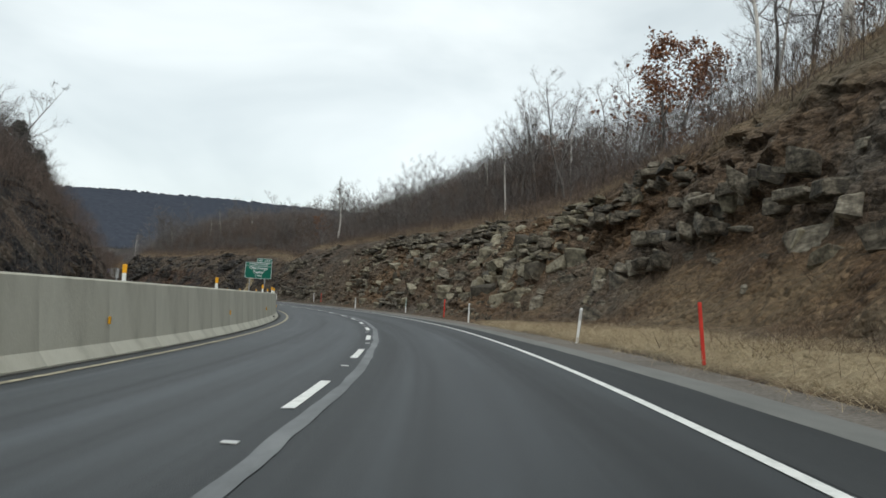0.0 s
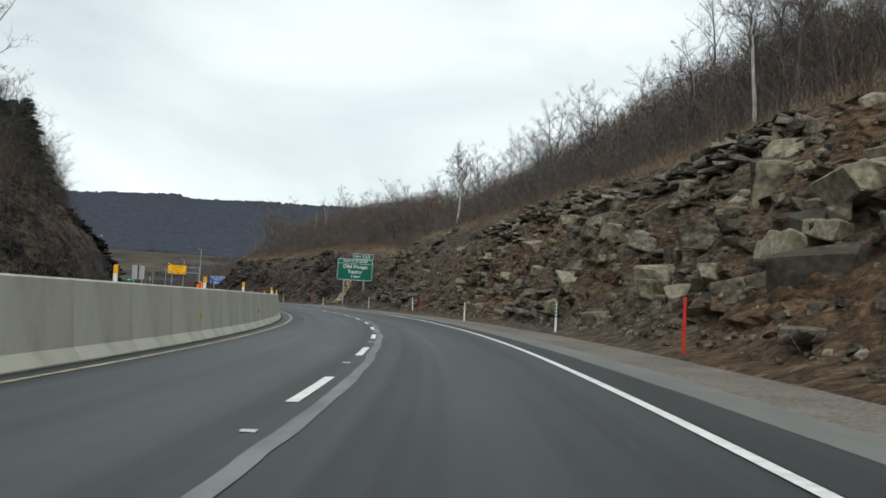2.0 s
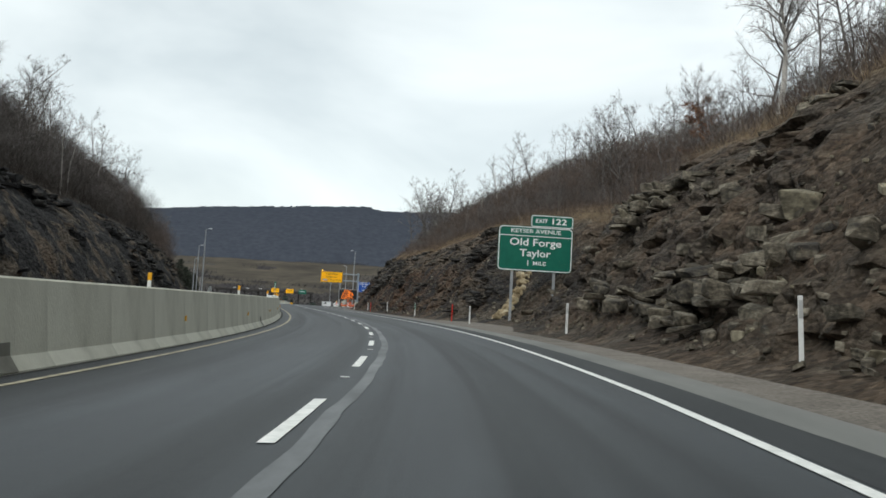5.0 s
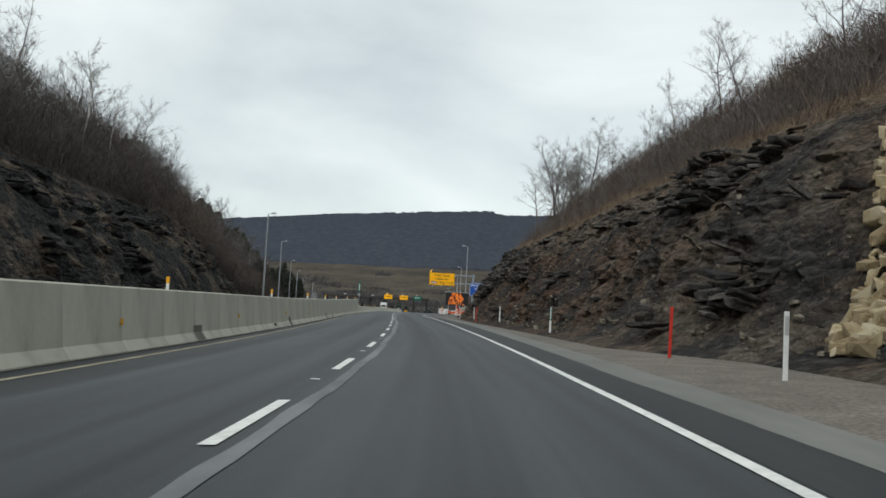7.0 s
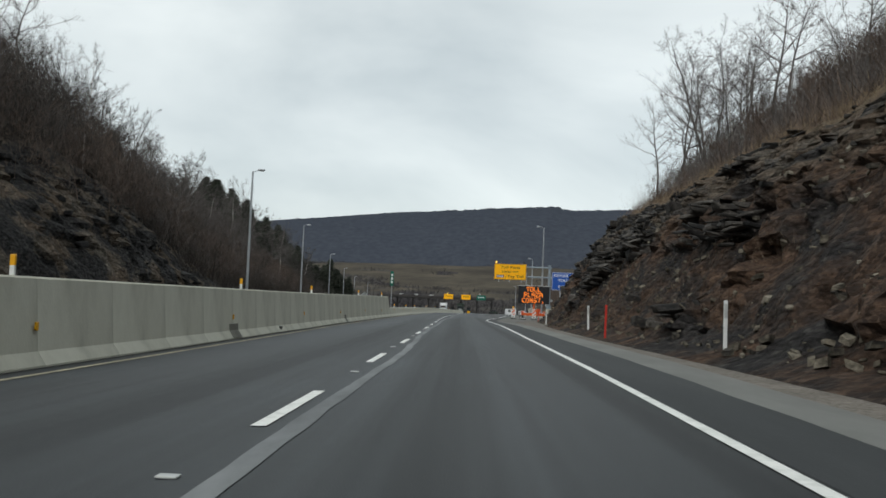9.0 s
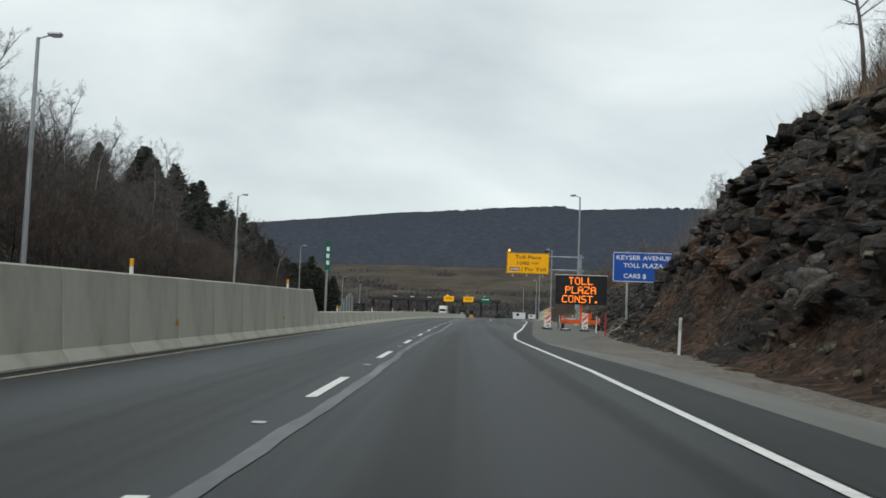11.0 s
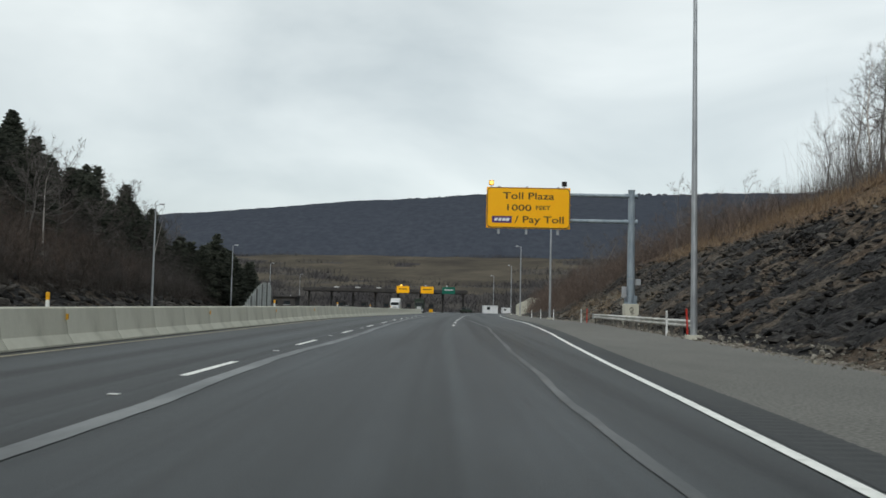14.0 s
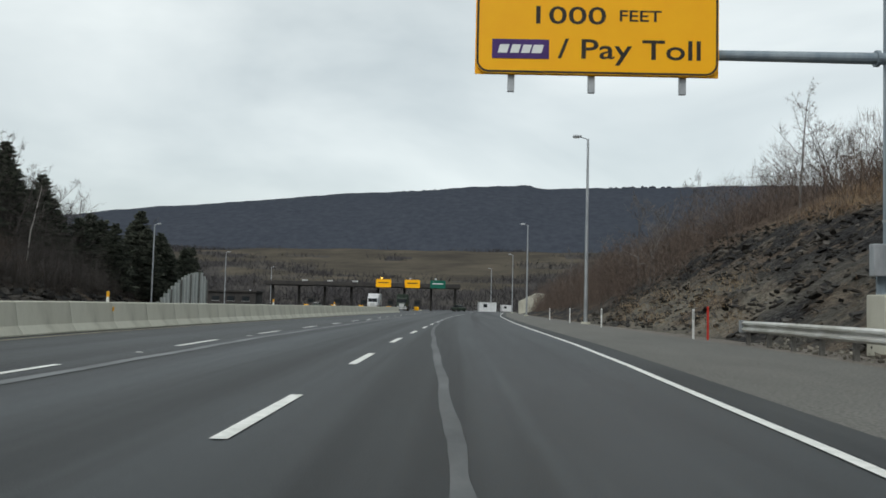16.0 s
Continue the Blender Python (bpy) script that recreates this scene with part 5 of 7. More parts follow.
# ---- message trailer and warning panels ----
GLYPH = {"T": "11111 00100 00100 00100 00100 00100 00100", "O": "01110 10001 10001 10001 10001 10001 01110",
         "L": "10000 10000 10000 10000 10000 10000 11111", "P": "11110 10001 10001 11110 10000 10000 10000",
         "A": "01110 10001 10001 11111 10001 10001 10001", "Z": "11111 00001 00010 00100 01000 10000 11111",
         "C": "01111 10000 10000 10000 10000 10000 01111", "N": "10001 11001 10101 10101 10011 10001 10001",
         ".": "00000 00000 00000 00000 00000 01100 01100", "S": "01111 10000 10000 01110 00001 00001 11110"}


def lamp_row(text, z, parent):
    p = 0.074
    x0 = -(len(text) * 6 - 1) * p / 2
    for ci, ch in enumerate(text):
        v, f = [], []
        for r, row in enumerate(GLYPH[ch].split()):
            for c, bit in enumerate(row):
                if bit == "1":
                    x, zz, k = x0 + (ci * 6 + c) * p, z - r * p, len(v)
                    v += [(x - 0.032, -0.128, zz - 0.032), (x + 0.032, -0.128, zz - 0.032), (x + 0.032, -0.128, zz + 0.032), (x - 0.032, -0.128, zz + 0.032)]
                    f.append((k, k + 1, k + 2, k + 3))
        part_mesh("lamp_letter", mesh_of("lamp_letter", v, f, M_LED), parent, "lit amber lamp letter")


def message_trailer():
    t = thing("message_trailer", spot(284.4, 9.95, 0.0, -4), "orange trailer carrying a black message board with amber lettering", "message board")
    z = 2.83
    bd = part("message_board", box(3.6, 0.24, 2.06, (0, 0, z), 0.03), M_BLACK, t, "black message board with amber lamp letters")
    part("top_rail", box(3.68, 0.30, 0.05, (0, 0, z + 1.05), 0.01), M_POST_WHITE, bd)
    part("face_frame", rim(3.58, 2.04, 0.01, 0.05, 0.05, (0, -0.125, z)), M_RUBBER, bd)
    lamp_row("TOLL", z + 0.86, bd)
    lamp_row("PLAZA", z + 0.22, bd)
    lamp_row("CONST.", z - 0.42, bd)
    part("mast", box(0.18, 0.18, 1.2, (0.05, 0.12, 1.2), 0.01), M_ORANGE, t)
    part("frame_beam", box(2.25, 0.16, 0.30, (0.0, 0, 0.58), 0.02), M_ORANGE, t)
    part("drawbar", box(0.14, 2.6, 0.14, (0.05, 1.3, 0.55), 0.02), M_ORANGE, t)
    part("battery_box", box(0.52, 0.5, 0.34, (0.55, 0.35, 1.0), 0.03), M_ORANGE, t)
    part("battery_lid", box(0.58, 0.56, 0.06, (0.55, 0.35, 1.2), 0.02), M_STRIPE, t)
    part("box_leg", box(0.30, 0.12, 0.25, (0.55, 0.30, 0.80), 0.01), M_ORANGE, t)
    for sx in (-1, 1):
        wh = part("wheel", rod((sx * 1.22 - 0.1, 0.1, 0.33), (sx * 1.22 + 0.1, 0.1, 0.33), 0.33, 0.33, 22), M_RUBBER, t)
        part("hub", rod((sx * 1.22 - 0.11, 0.1, 0.33), (sx * 1.22 + 0.11, 0.1, 0.33), 0.17, 0.17, 16), M_SIGN_BACK, wh)
        part("fender", box(0.27, 0.80, 0.50, (sx * 1.22, 0.1, 0.70), 0.05), M_ORANGE, t)
        lp = part("tail_lamp", rod((sx * 1.22, -0.30, 0.74), (sx * 1.22, -0.325, 0.74), 0.085, 0.085, 14), M_POST_WHITE, t)
        part("tail_lens", rod((sx * 1.22, -0.325, 0.74), (sx * 1.22, -0.34, 0.74), 0.06, 0.06, 14), M_POST_RED, lp)
        part("jack", rod((sx * 1.55, -0.25, 0.02), (sx * 1.55, -0.25, 0.95), 0.03, 0.03, 8), M_RUBBER, t)
        part("jack_foot", box(0.20, 0.20, 0.02, (sx * 1.55, -0.25, 0.01)), M_SIGN_BACK, t)


def warning_panel(s, u, lamp, extra=0.0):
    t = thing("warning_panel", spot(s, u, 0.0, extra), "white plastic warning panel with orange slanted stripes on a rubber base", "barricade", "warning panels")
    part("base", box(0.62, 0.46, 0.08, (0, 0, 0.045), 0.025), M_RUBBER, t, "black rubber base")
    for x in (-0.10, 0.10):
        part("foot", box(0.05, 0.04, 0.14, (x, 0, 0.14), 0.005), M_POST_WHITE, t)
    part("panel", plate(0.40, 0.98, 0.06, 0.03, (0, 0, 0.67)), M_POST_WHITE, t)
    part("opening", box(0.15, 0.004, 0.10, (0, -0.032, 0.27)), M_GRAVEL, t, "square handle opening")
    for k in range(3):
        z0 = 0.36 + k * 0.40
        w = 0.17
        b = bmesh.new()
        zt, zb = 1.10, 0.40
        pts = [(-w, z0 - 0.16), (w, z0 + 0.14), (w, z0 + 0.34), (-w, z0 + 0.04)]
        pts = [(x, min(max(z, zb), zt)) for x, z in pts]
        f = [b.verts.new((x, -0.033, z)) for x, z in pts]
        b.faces.new(f)
        part("stripe", b, M_STRIPE, t)
    for x in (-0.11, 0.11):
        part("lug", box(0.05, 0.05, 0.06, (x, 0, 1.18), 0.01), M_POST_WHITE, t)
    if lamp:
        lp = part("warning_lamp", rod((0, -0.05, 1.33), (0, 0.05, 1.33), 0.10, 0.10, 18), M_AMBER, t, "round amber warning lamp")
        part("battery", box(0.17, 0.10, 0.10, (0, 0, 1.20), 0.015), M_AMBER, lp)


message_trailer()
warning_panel(286.2, 7.72, True, 4)
warning_panel(283.7, 7.62, True, -3)
warning_panel(280.3, 9.75, False, -2)
t = thing("fallen_base", spot(281.4, 8.6, 0, 20), "black rubber panel base lying on the shoulder", "barricade base")
part("base", box(0.62, 0.46, 0.08, (0, 0, 0.045), 0.025), M_RUBBER, t)
part("fallen_panel", box(0.42, 0.24, 0.05, (0, 0, 0.11), 0.015), M_POST_WHITE, t)

# ---- woods ----
class Soup:
    """Gathers tubes and slivers into one mesh."""

    def __init__(self):
        self.v, self.f, self.n = [], [], 0

    def add(self, v, f):
        self.v.append(np.asarray(v, float))
        self.f.extend([tuple(int(i) + self.n for i in q) for q in f])
        self.n += len(v)

    def tube(self, pts, radii, sides):
        pts = np.asarray(pts, float)
        d = np.gradient(pts, axis=0)
        d /= np.linalg.norm(d, axis=1)[:, None] + 1e-9
        ref = np.array([0.31, 0.17, 0.93]) if abs(d[0][2]) < 0.8 else np.array([0.9, 0.2, 0.1])
        a = np.cross(d, ref)
        a /= np.linalg.norm(a, axis=1)[:, None] + 1e-9
        b = np.cross(d, a)
        t = np.arange(sides) * 2 * math.pi / sides
        ring = (a[:, None, :] * np.cos(t)[None, :, None] + b[:, None, :] * np.sin(t)[None, :, None]) * np.asarray(radii)[:, None, None] + pts[:, None, :]
        f = [(i * sides + j, i * sides + (j + 1) % sides, (i + 1) * sides + (j + 1) % sides, (i + 1) * sides + j)
             for i in range(len(pts) - 1) for j in range(sides)]
        self.add(ring.reshape(-1, 3), f)

    def sliver(self, p, q, w, r):
        d = np.cross(q - p, r.normal(size=3))
        d *= w / (np.linalg.norm(d) + 1e-9)
        self.add([p - d, p + d, q], [(0, 1, 2)])

    def mesh(self, name, material):
        return mesh_of(name, np.concatenate(self.v), self.f, material)


def unit(v):
    return v / (np.linalg.norm(v) + 1e-9)


def bare_tree(seed, h, spread, limbs, leaf=0, up=0.7, fork=0.33, lean=0.06, twigs=8, fine=0.0065, girth=1.0):
    """Trunk and crown meshes of a leafless tree h metres tall."""
    r = np.random.RandomState(seed)
    trunk, crown, leaves = Soup(), Soup(), Soup()
    n = 8
    axis = np.zeros((n, 3))
    drift = r.normal(size=2) * lean
    for i in range(1, n):
        drift = drift + r.normal(size=2) * 0.10
        axis[i] = axis[i - 1] + np.array([drift[0], drift[1], 1.0]) * h * 0.95 / (n - 1)
    r0 = (h * 0.0098 + 0.012) * girth
    rad = r0 * (1 - np.linspace(0, 1, n)) ** 0.9 + 0.008
    axis[0, 2] -= 0.5
    trunk.tube(axis, rad, 6)

    def along(t):
        k = min(int(t * (n - 1)), n - 2)
        f = t * (n - 1) - k
        return axis[k] * (1 - f) + axis[k + 1] * f, rad[k] * (1 - f) + rad[k + 1] * f
    for j in range(limbs):
        t = fork + (0.98 - fork) * (j + r.rand()) / limbs
        base, br = along(t)
        az = j * 2.4 + r.rand() * 1.4
        rise = up * (0.55 + 0.9 * (t - fork) / (1 - fork)) + 0.35 * r.rand()
        d = unit(np.array([math.cos(az), math.sin(az), rise]))
        length = h * spread * 1.2 * (1.05 - 0.72 * t) * r.uniform(0.7, 1.25)
        pts = [base]
        for q in range(5):
            d = unit(d + r.normal(size=3) * 0.20 + np.array([0, 0, 0.09]))
            pts.append(pts[-1] + d * length / 5)
        pts = np.array(pts)
        crown.tube(pts, min(br * 0.6, 0.05) * (0.5 + 0.5 * girth) * np.array([1, 0.78, 0.58, 0.4, 0.25, 0.1]) + 0.004, 3)
        for q in range(twigs):
            a = r.uniform(0.18, 0.99) * 5
            k = min(int(a), 4)
            p0 = pts[k] * (1 - (a - k)) + pts[k + 1] * (a - k)
            dk = unit(pts[k + 1] - pts[k])
            d2 = unit(dk * 0.8 + r.normal(size=3) * 0.62 + np.array([0, 0, 0.12]))
            l2 = length * r.uniform(0.25, 0.5) * (1.15 - 0.1 * a)
            p1 = p0 + d2 * l2 * 0.5
            p2 = p1 + unit(d2 + r.normal(size=3) * 0.35 + np.array([0, 0, 0.1])) * l2 * 0.5
            crown.sliver(p0, p1 + (p1 - p0) * 0.1, 0.011, r)
            crown.sliver(p1, p2, 0.009, r)
            for w in range(9):
                g = r.rand()
                s0 = p0 + (p1 - p0) * g * 2 if g < 0.5 else p1 + (p2 - p1) * (g * 2 - 1)
                e = s0 + unit(d2 * 0.7 + r.normal(size=3) * 0.75 + np.array([0, 0, 0.12])) * (l2 * r.uniform(0.25, 0.6) + 0.15)
                crown.sliver(s0, e, fine, r)
                for x in range(leaf):
                    c = s0 + (e - s0) * r.uniform(0.2, 1.1) + r.normal(size=3) * 0.15
                    u_, v_ = unit(r.normal(size=3)) * r.uniform(0.07, 0.16), unit(r.normal(size=3)) * r.uniform(0.06, 0.11)
                    leaves.add([c - u_, c - v_, c + u_, c + v_], [(0, 1, 2, 3)])
    return trunk, crown, leaves


def conifer_meshes(seed, h, wide):
    r = np.random.RandomState(seed)
    trunk, crown = Soup(), Soup()
    trunk.tube([(0, 0, -0.4), (0, 0, h * 0.5), (0, 0, h * 0.98)], [h * 0.013, h * 0.008, 0.015], 6)
    whorls = int(h * 1.7)
    for k in range(whorls * 19):
        t = 0.08 + 0.91 * ((k % whorls) + r.uniform(-0.6, 0.6)) / whorls
        t = min(max(t, 0.05), 0.99)
        reach = wide * h * (1.02 - t) ** 0.85 * r.uniform(0.4, 1.2) + 0.12
        az = r.rand() * 2 * math.pi
        o = np.array([math.cos(az), math.sin(az), -0.22 + 0.5 * t])
        base = np.array([0, 0, h * t])
        tip = base + o * reach
        side = np.array([-math.sin(az), math.cos(az), 0])
        for q in range(5):
            f = (q + 0.5) / 5
            c = base + (tip - base) * f
            w = reach * (0.20 + 0.30 * (1 - f)) + 0.14
            for sg in (-1, 1):
                e = c + (side * sg * w + o * w * 0.8 + np.array([0, 0, r.uniform(-0.2, 0.05) * w])) * r.uniform(0.8, 1.25)
                dn = np.array([0, 0, 0.08 + 0.16 * w])
                crown.add([c - dn, c + dn + o * 0.3 * w, e], [(0, 1, 2)])
    return trunk, crown


def tree_kind(name, label, category, trunk_m, crown_m, crown_mat, bark, leaves=None, group="bare trees"):
    t = thing(name, Matrix.Translation((0, 0, -500)), label, category, group)
    part_mesh("trunk", trunk_m.mesh("trunk", bark), t)
    part_mesh("crown", crown_m.mesh("crown", crown_mat), t)
    if leaves is not None and leaves.n:
        part_mesh("dry_leaves", leaves.mesh("dry_leaves", M_OAK_LEAF), t, "brown dry leaves still on the twigs")
    return t


KINDS, RAW, SHRUB = [], [], []
for i, (h, sp, lb, up, fk) in enumerate(((9.0, 0.46, 15, 0.55, 0.26), (10.5, 0.38, 16, 0.75, 0.34), (7.5, 0.55, 14, 0.45, 0.20), (11.5, 0.36, 17, 0.8, 0.42),
                                         (6.0, 0.50, 12, 0.8, 0.10), (9.5, 0.42, 15, 0.6, 0.44), (8.0, 0.48, 14, 0.5, 0.30))):
    a, b, c = bare_tree(100 + i, h, sp, lb, 0, up, fk)
    KINDS.append(tree_kind("bare_tree", "leafless grey-brown tree on the slope", "tree", a, b, M_TWIG, M_BARK))
for i, (h, sp, up, fk) in enumerate(((9.0, 0.48, 0.5, 0.2), (8.0, 0.56, 0.45, 0.12), (10.5, 0.42, 0.65, 0.3), (7.0, 0.58, 0.5, 0.1), (9.5, 0.46, 0.5, 0.25))):
    a, b, c = bare_tree(120 + i, h, sp, 11, 0, up, fk, 0.10, 5, 0.013)
    RAW.append((a, b))
for i in range(5):
    a, b, c = bare_tree(130 + i, 3.2, 0.62, 9, 0, 0.9, 0.03, 0.2, 4, 0.012)
    SHRUB.append((a, b))
BIRCH = []
for i, (h, sp, lb) in enumerate(((10.0, 0.32, 13), (8.5, 0.34, 12))):
    a, b, c = bare_tree(140 + i, h, sp, lb, 0, 0.9, 0.40, 0.10)
    BIRCH.append(tree_kind("birch_tree", "leafless tree with a pale whitish trunk", "tree", a, b, M_TWIG, M_PALE_BARK, None, "pale trees"))
a, b, c = bare_tree(161, 9.4, 0.38, 26, 0, 1.0, 0.42, 0.02, 11, 0.010, 1.8)
LONE = tree_kind("birch_tree", "lone pale bare tree with a rounded crown above the rock cut", "tree", a, b, M_LIMB, M_PALE_BARK, None, "pale trees")
OAKS = []
for i, (h, sp, lb) in enumerate(((8.0, 0.46, 14), (9.5, 0.40, 15))):
    a, b, c = bare_tree(170 + i, h, sp, lb, 2, 0.45, 0.14)
    OAKS.append(tree_kind("oak_tree", "oak still holding rusty brown dry leaves", "tree", a, b, M_TWIG, M_BARK, c, "brown oaks"))
FIRS = []
for i, (h, w) in enumerate(((10.5, 0.36), (8.5, 0.44), (12.0, 0.32))):
    a, b = conifer_meshes(190 + i, h, w)
    FIRS.append(tree_kind("conifer_tree", "dark green conifer on the wooded slope", "tree", a, b, M_NEEDLE, M_BARK, None, "conifers"))

rt = np.random.RandomState(21)
USED = set()


def plant(kind, p, size, spin=None):
    m = Matrix.Translation((float(p[0]), float(p[1]), float(p[2]) - 0.15)) @ pose(0, 0, 0, rt.uniform(-4, 4), rt.uniform(-4, 4), rt.uniform(0, 360) if spin is None else spin)
    if kind.name in USED:
        t = copy_thing(kind, m)
    else:
        USED.add(kind.name)
        t = kind
        t.matrix_basis = m
    t.scale = (size, size, size * rt.uniform(0.92, 1.1))


def pick(weights):
    return int(rt.choice(len(weights), p=np.array(weights) / sum(weights)))


def woods(name, spots, sizes, label, seed, pool=None, material=None):
    """Trees too many and too far to count, as one mesh."""
    r = np.random.RandomState(seed)
    vs, fs, n = [], [], 0
    raw = [(np.concatenate([np.concatenate(a.v), np.concatenate(b.v)]), a.f + [tuple(i + a.n for i in q) for q in b.f]) for a, b in pool or RAW]
    for p, z in zip(spots, sizes):
        v, f = raw[r.randint(len(raw))]
        a = r.uniform(0, 2 * math.pi)
        c, sn = math.cos(a), math.sin(a)
        w = np.stack([v[:, 0] * c - v[:, 1] * sn, v[:, 0] * sn + v[:, 1] * c, v[:, 2] * r.uniform(0.9, 1.1)], 1) * z + p
        vs.append(w)
        fs.extend([tuple(i + n for i in q) for q in f])
        n += len(v)
    me = bpy.data.meshes.new(name)
    me.from_pydata(np.concatenate(vs).tolist(), [], fs)
    me.materials.append(material or M_TWIG)
    return tagged(new(name, me), label, "woods", kind="stuff")


for k in range(135):
    s = rt.uniform(-25, 262)
    d = 8.6 + 9 * rt.rand() ** 1.3
    if 175 < s < 228 and d < 11:
        d += 3
    p = on_right(np.array(s), np.array(d))
    kind = KINDS[pick((3, 1, 4, 1, 4, 2, 3))] if rt.rand() > 0.14 else BIRCH[pick((1, 1))]
    plant(kind, p, (0.5 if d < 11 or 128 < s < 160 else 0.72) * rt.uniform(0.7, 1.15))
n = 75
s = rt.uniform(20, 266, n)
d = 14 + 24 * rt.rand(n) ** 1.2
woods("far_woods", on_right(s, d), rt.uniform(0.55, 0.9, n) * np.where((s > 120) & (s < 165), 0.7, 1.0), "deep bare grey-brown woods above the cut", 51)
n = 190
s = rt.uniform(-25, 264, n)
d = 8.6 + 20 * rt.rand(n) ** 1.7
free = (s < 130) | (s > 147) | (d > 13)
s, d, n = s[free], d[free], int(free.sum())
woods("thicket", on_right(s, d), rt.uniform(0.4, 0.9, n), "tangled leafless grey-brown thicket above the cut", 61, SHRUB, M_BRUSH)
n = 150
s = rt.uniform(90, 430, n)
d = np.where(s < 250, 7.8, 3.0) + 20 * rt.rand(n) ** 1.5
woods("thicket", on_left(s, d), rt.uniform(0.6, 1.4, n), "tangled leafless grey-brown thicket on the far slope", 62, SHRUB, M_DARK_BRUSH)
n = 80
s = rt.uniform(394, 520, n)
woods("thicket", on_right(s, rt.uniform(2, 24, n)), rt.uniform(0.6, 1.3, n), "rusty leafless thicket past the talus slope", 63, SHRUB, M_BRUSH)
for s, d, z in ((50, 9.6, 1.0), (53, 12, 0.9), (88, 19, 0.7), (156, 14, 0.62), (38, 15, 1.0)):
    plant(OAKS[pick((1, 1))], on_right(np.array(float(s)), np.array(float(d))), z)
plant(LONE, on_right(np.array(142.3), np.array(12.0)), 0.95, 40)
for s, d, z in ((74, 12.5, 0.9), (80, 11.5, 0.9), (85, 13, 1.0), (91, 12, 0.95), (97, 13.5, 0.95), (104, 12.5, 0.85), (67, 13, 0.9), (61, 12, 0.95),
                (100, 15, 1.0), (109, 12.5, 0.85), (94, 10.8, 0.8), (114, 14, 0.85), (119, 12.5, 0.7), (88, 16, 1.0)):
    plant(KINDS[pick((3, 0.01, 3, 0.01, 0.01, 2, 3))], on_right(np.array(float(s)), np.array(float(d))), z * float(table(s, (80, 1.0), (92, 0.72))))
for s, d, z in ((33, 9.5, 1.15), (36, 12, 1.25), (40, 10, 1.1), (29, 11, 1.2), (25, 13, 1.2), (44, 13, 1.0)):
    plant(BIRCH[pick((1, 1))], on_right(np.array(float(s)), np.array(float(d))), z)
for k in range(16):
    plant(KINDS[(1, 3, 5, 0)[k % 4]], on_right(np.array(rt.uniform(228, 264)), np.array(rt.uniform(8.4, 13))), rt.uniform(0.7, 1.02))
for k in range(22):
    s = rt.uniform(286, 326)
    plant(KINDS[pick((2, 2, 3, 1, 3, 2, 2))] if k % 3 else BIRCH[k % 2], on_right(np.array(s), np.array(rt.uniform(17, 32))), rt.uniform(0.7, 1.0))
for k in range(16):
    plant(KINDS[pick((2, 2, 1, 2, 1, 2, 2))], on_right(np.array(rt.uniform(338, 368)), np.array(rt.uniform(20, 30))), rt.uniform(0.55, 0.85))
for s, d, z in ((340, 17.5, 0.95), (343, 19.5, 1.0), (346, 18.5, 1.05), (349, 21, 1.0), (352, 20, 0.95), (345, 22.5, 1.05), (355, 23, 0.9)):
    plant(KINDS[pick((1, 2, 1, 2, 0.01, 2, 1))] if s % 2 else BIRCH[0], on_right(np.array(float(s)), np.array(float(d))), z)
n = 36
s = rt.uniform(276, 322, n)
woods("far_woods", on_right(s, rt.uniform(26, 50, n)), rt.uniform(0.6, 0.9, n), "bare woods behind the talus slope", 55)
n = 70
s = rt.uniform(376, 520, n)
woods("far_woods", on_right(s, rt.uniform(5, 28, n)), rt.uniform(0.45, 0.85, n), "brown bare thicket of trees past the talus slope", 52)
for k in range(100):
    s = rt.uniform(110, 330)
    d = (8.0 if s < 250 else 5.5) + 7 * rt.rand()
    kind = KINDS[pick((3, 2, 3, 2, 4, 2, 3))] if rt.rand() > 0.12 else BIRCH[pick((1, 1))]
    plant(kind, on_left(np.array(s), np.array(d)), rt.uniform(0.6, 1.05))
for k in range(24):
    plant(KINDS[pick((3, 2, 3, 2, 1, 2, 3))] if k % 5 else BIRCH[k % 2], on_left(np.array(rt.uniform(330, 455)), np.array(rt.uniform(7, 16))), rt.uniform(0.95, 1.3))
n = 105
s = rt.uniform(60, 262, n)
d = 12 + 24 * rt.rand(n) ** 1.2
woods("far_woods", on_left(s, d), rt.uniform(0.75, 1.25, n), "deep bare woods climbing the far slope", 53)
n = 155
s = np.concatenate([rt.uniform(250, 462, 95), rt.uniform(395, 500, 60)])
d = 5 + 26 * rt.rand(n) ** 1.1
woods("far_woods", on_left(s, d), rt.uniform(0.85, 1.3, n) * np.interp(d, [6, 14], [0.65, 1.0]), "tall bare woods on the hill across the highway", 54, None, M_DARK_TWIG)
for k in range(26):
    s = 352 + 3.1 * k + rt.uniform(-1.5, 1.5)
    plant(FIRS[pick((2, 1, 2))], on_left(np.array(s), np.array(rt.uniform(13, 21))), rt.uniform(0.8, 1.1))
for k in range(16):
    plant(FIRS[pick((2, 2, 1))], on_left(np.array(rt.uniform(392, 446)), np.array(rt.uniform(10, 18))), rt.uniform(0.85, 1.15))
for k in range(8):
    plant(FIRS[pick((1, 2, 1))], on_left(np.array(rt.uniform(300, 440)), np.array(rt.uniform(14, 26))), rt.uniform(0.6, 1.0))
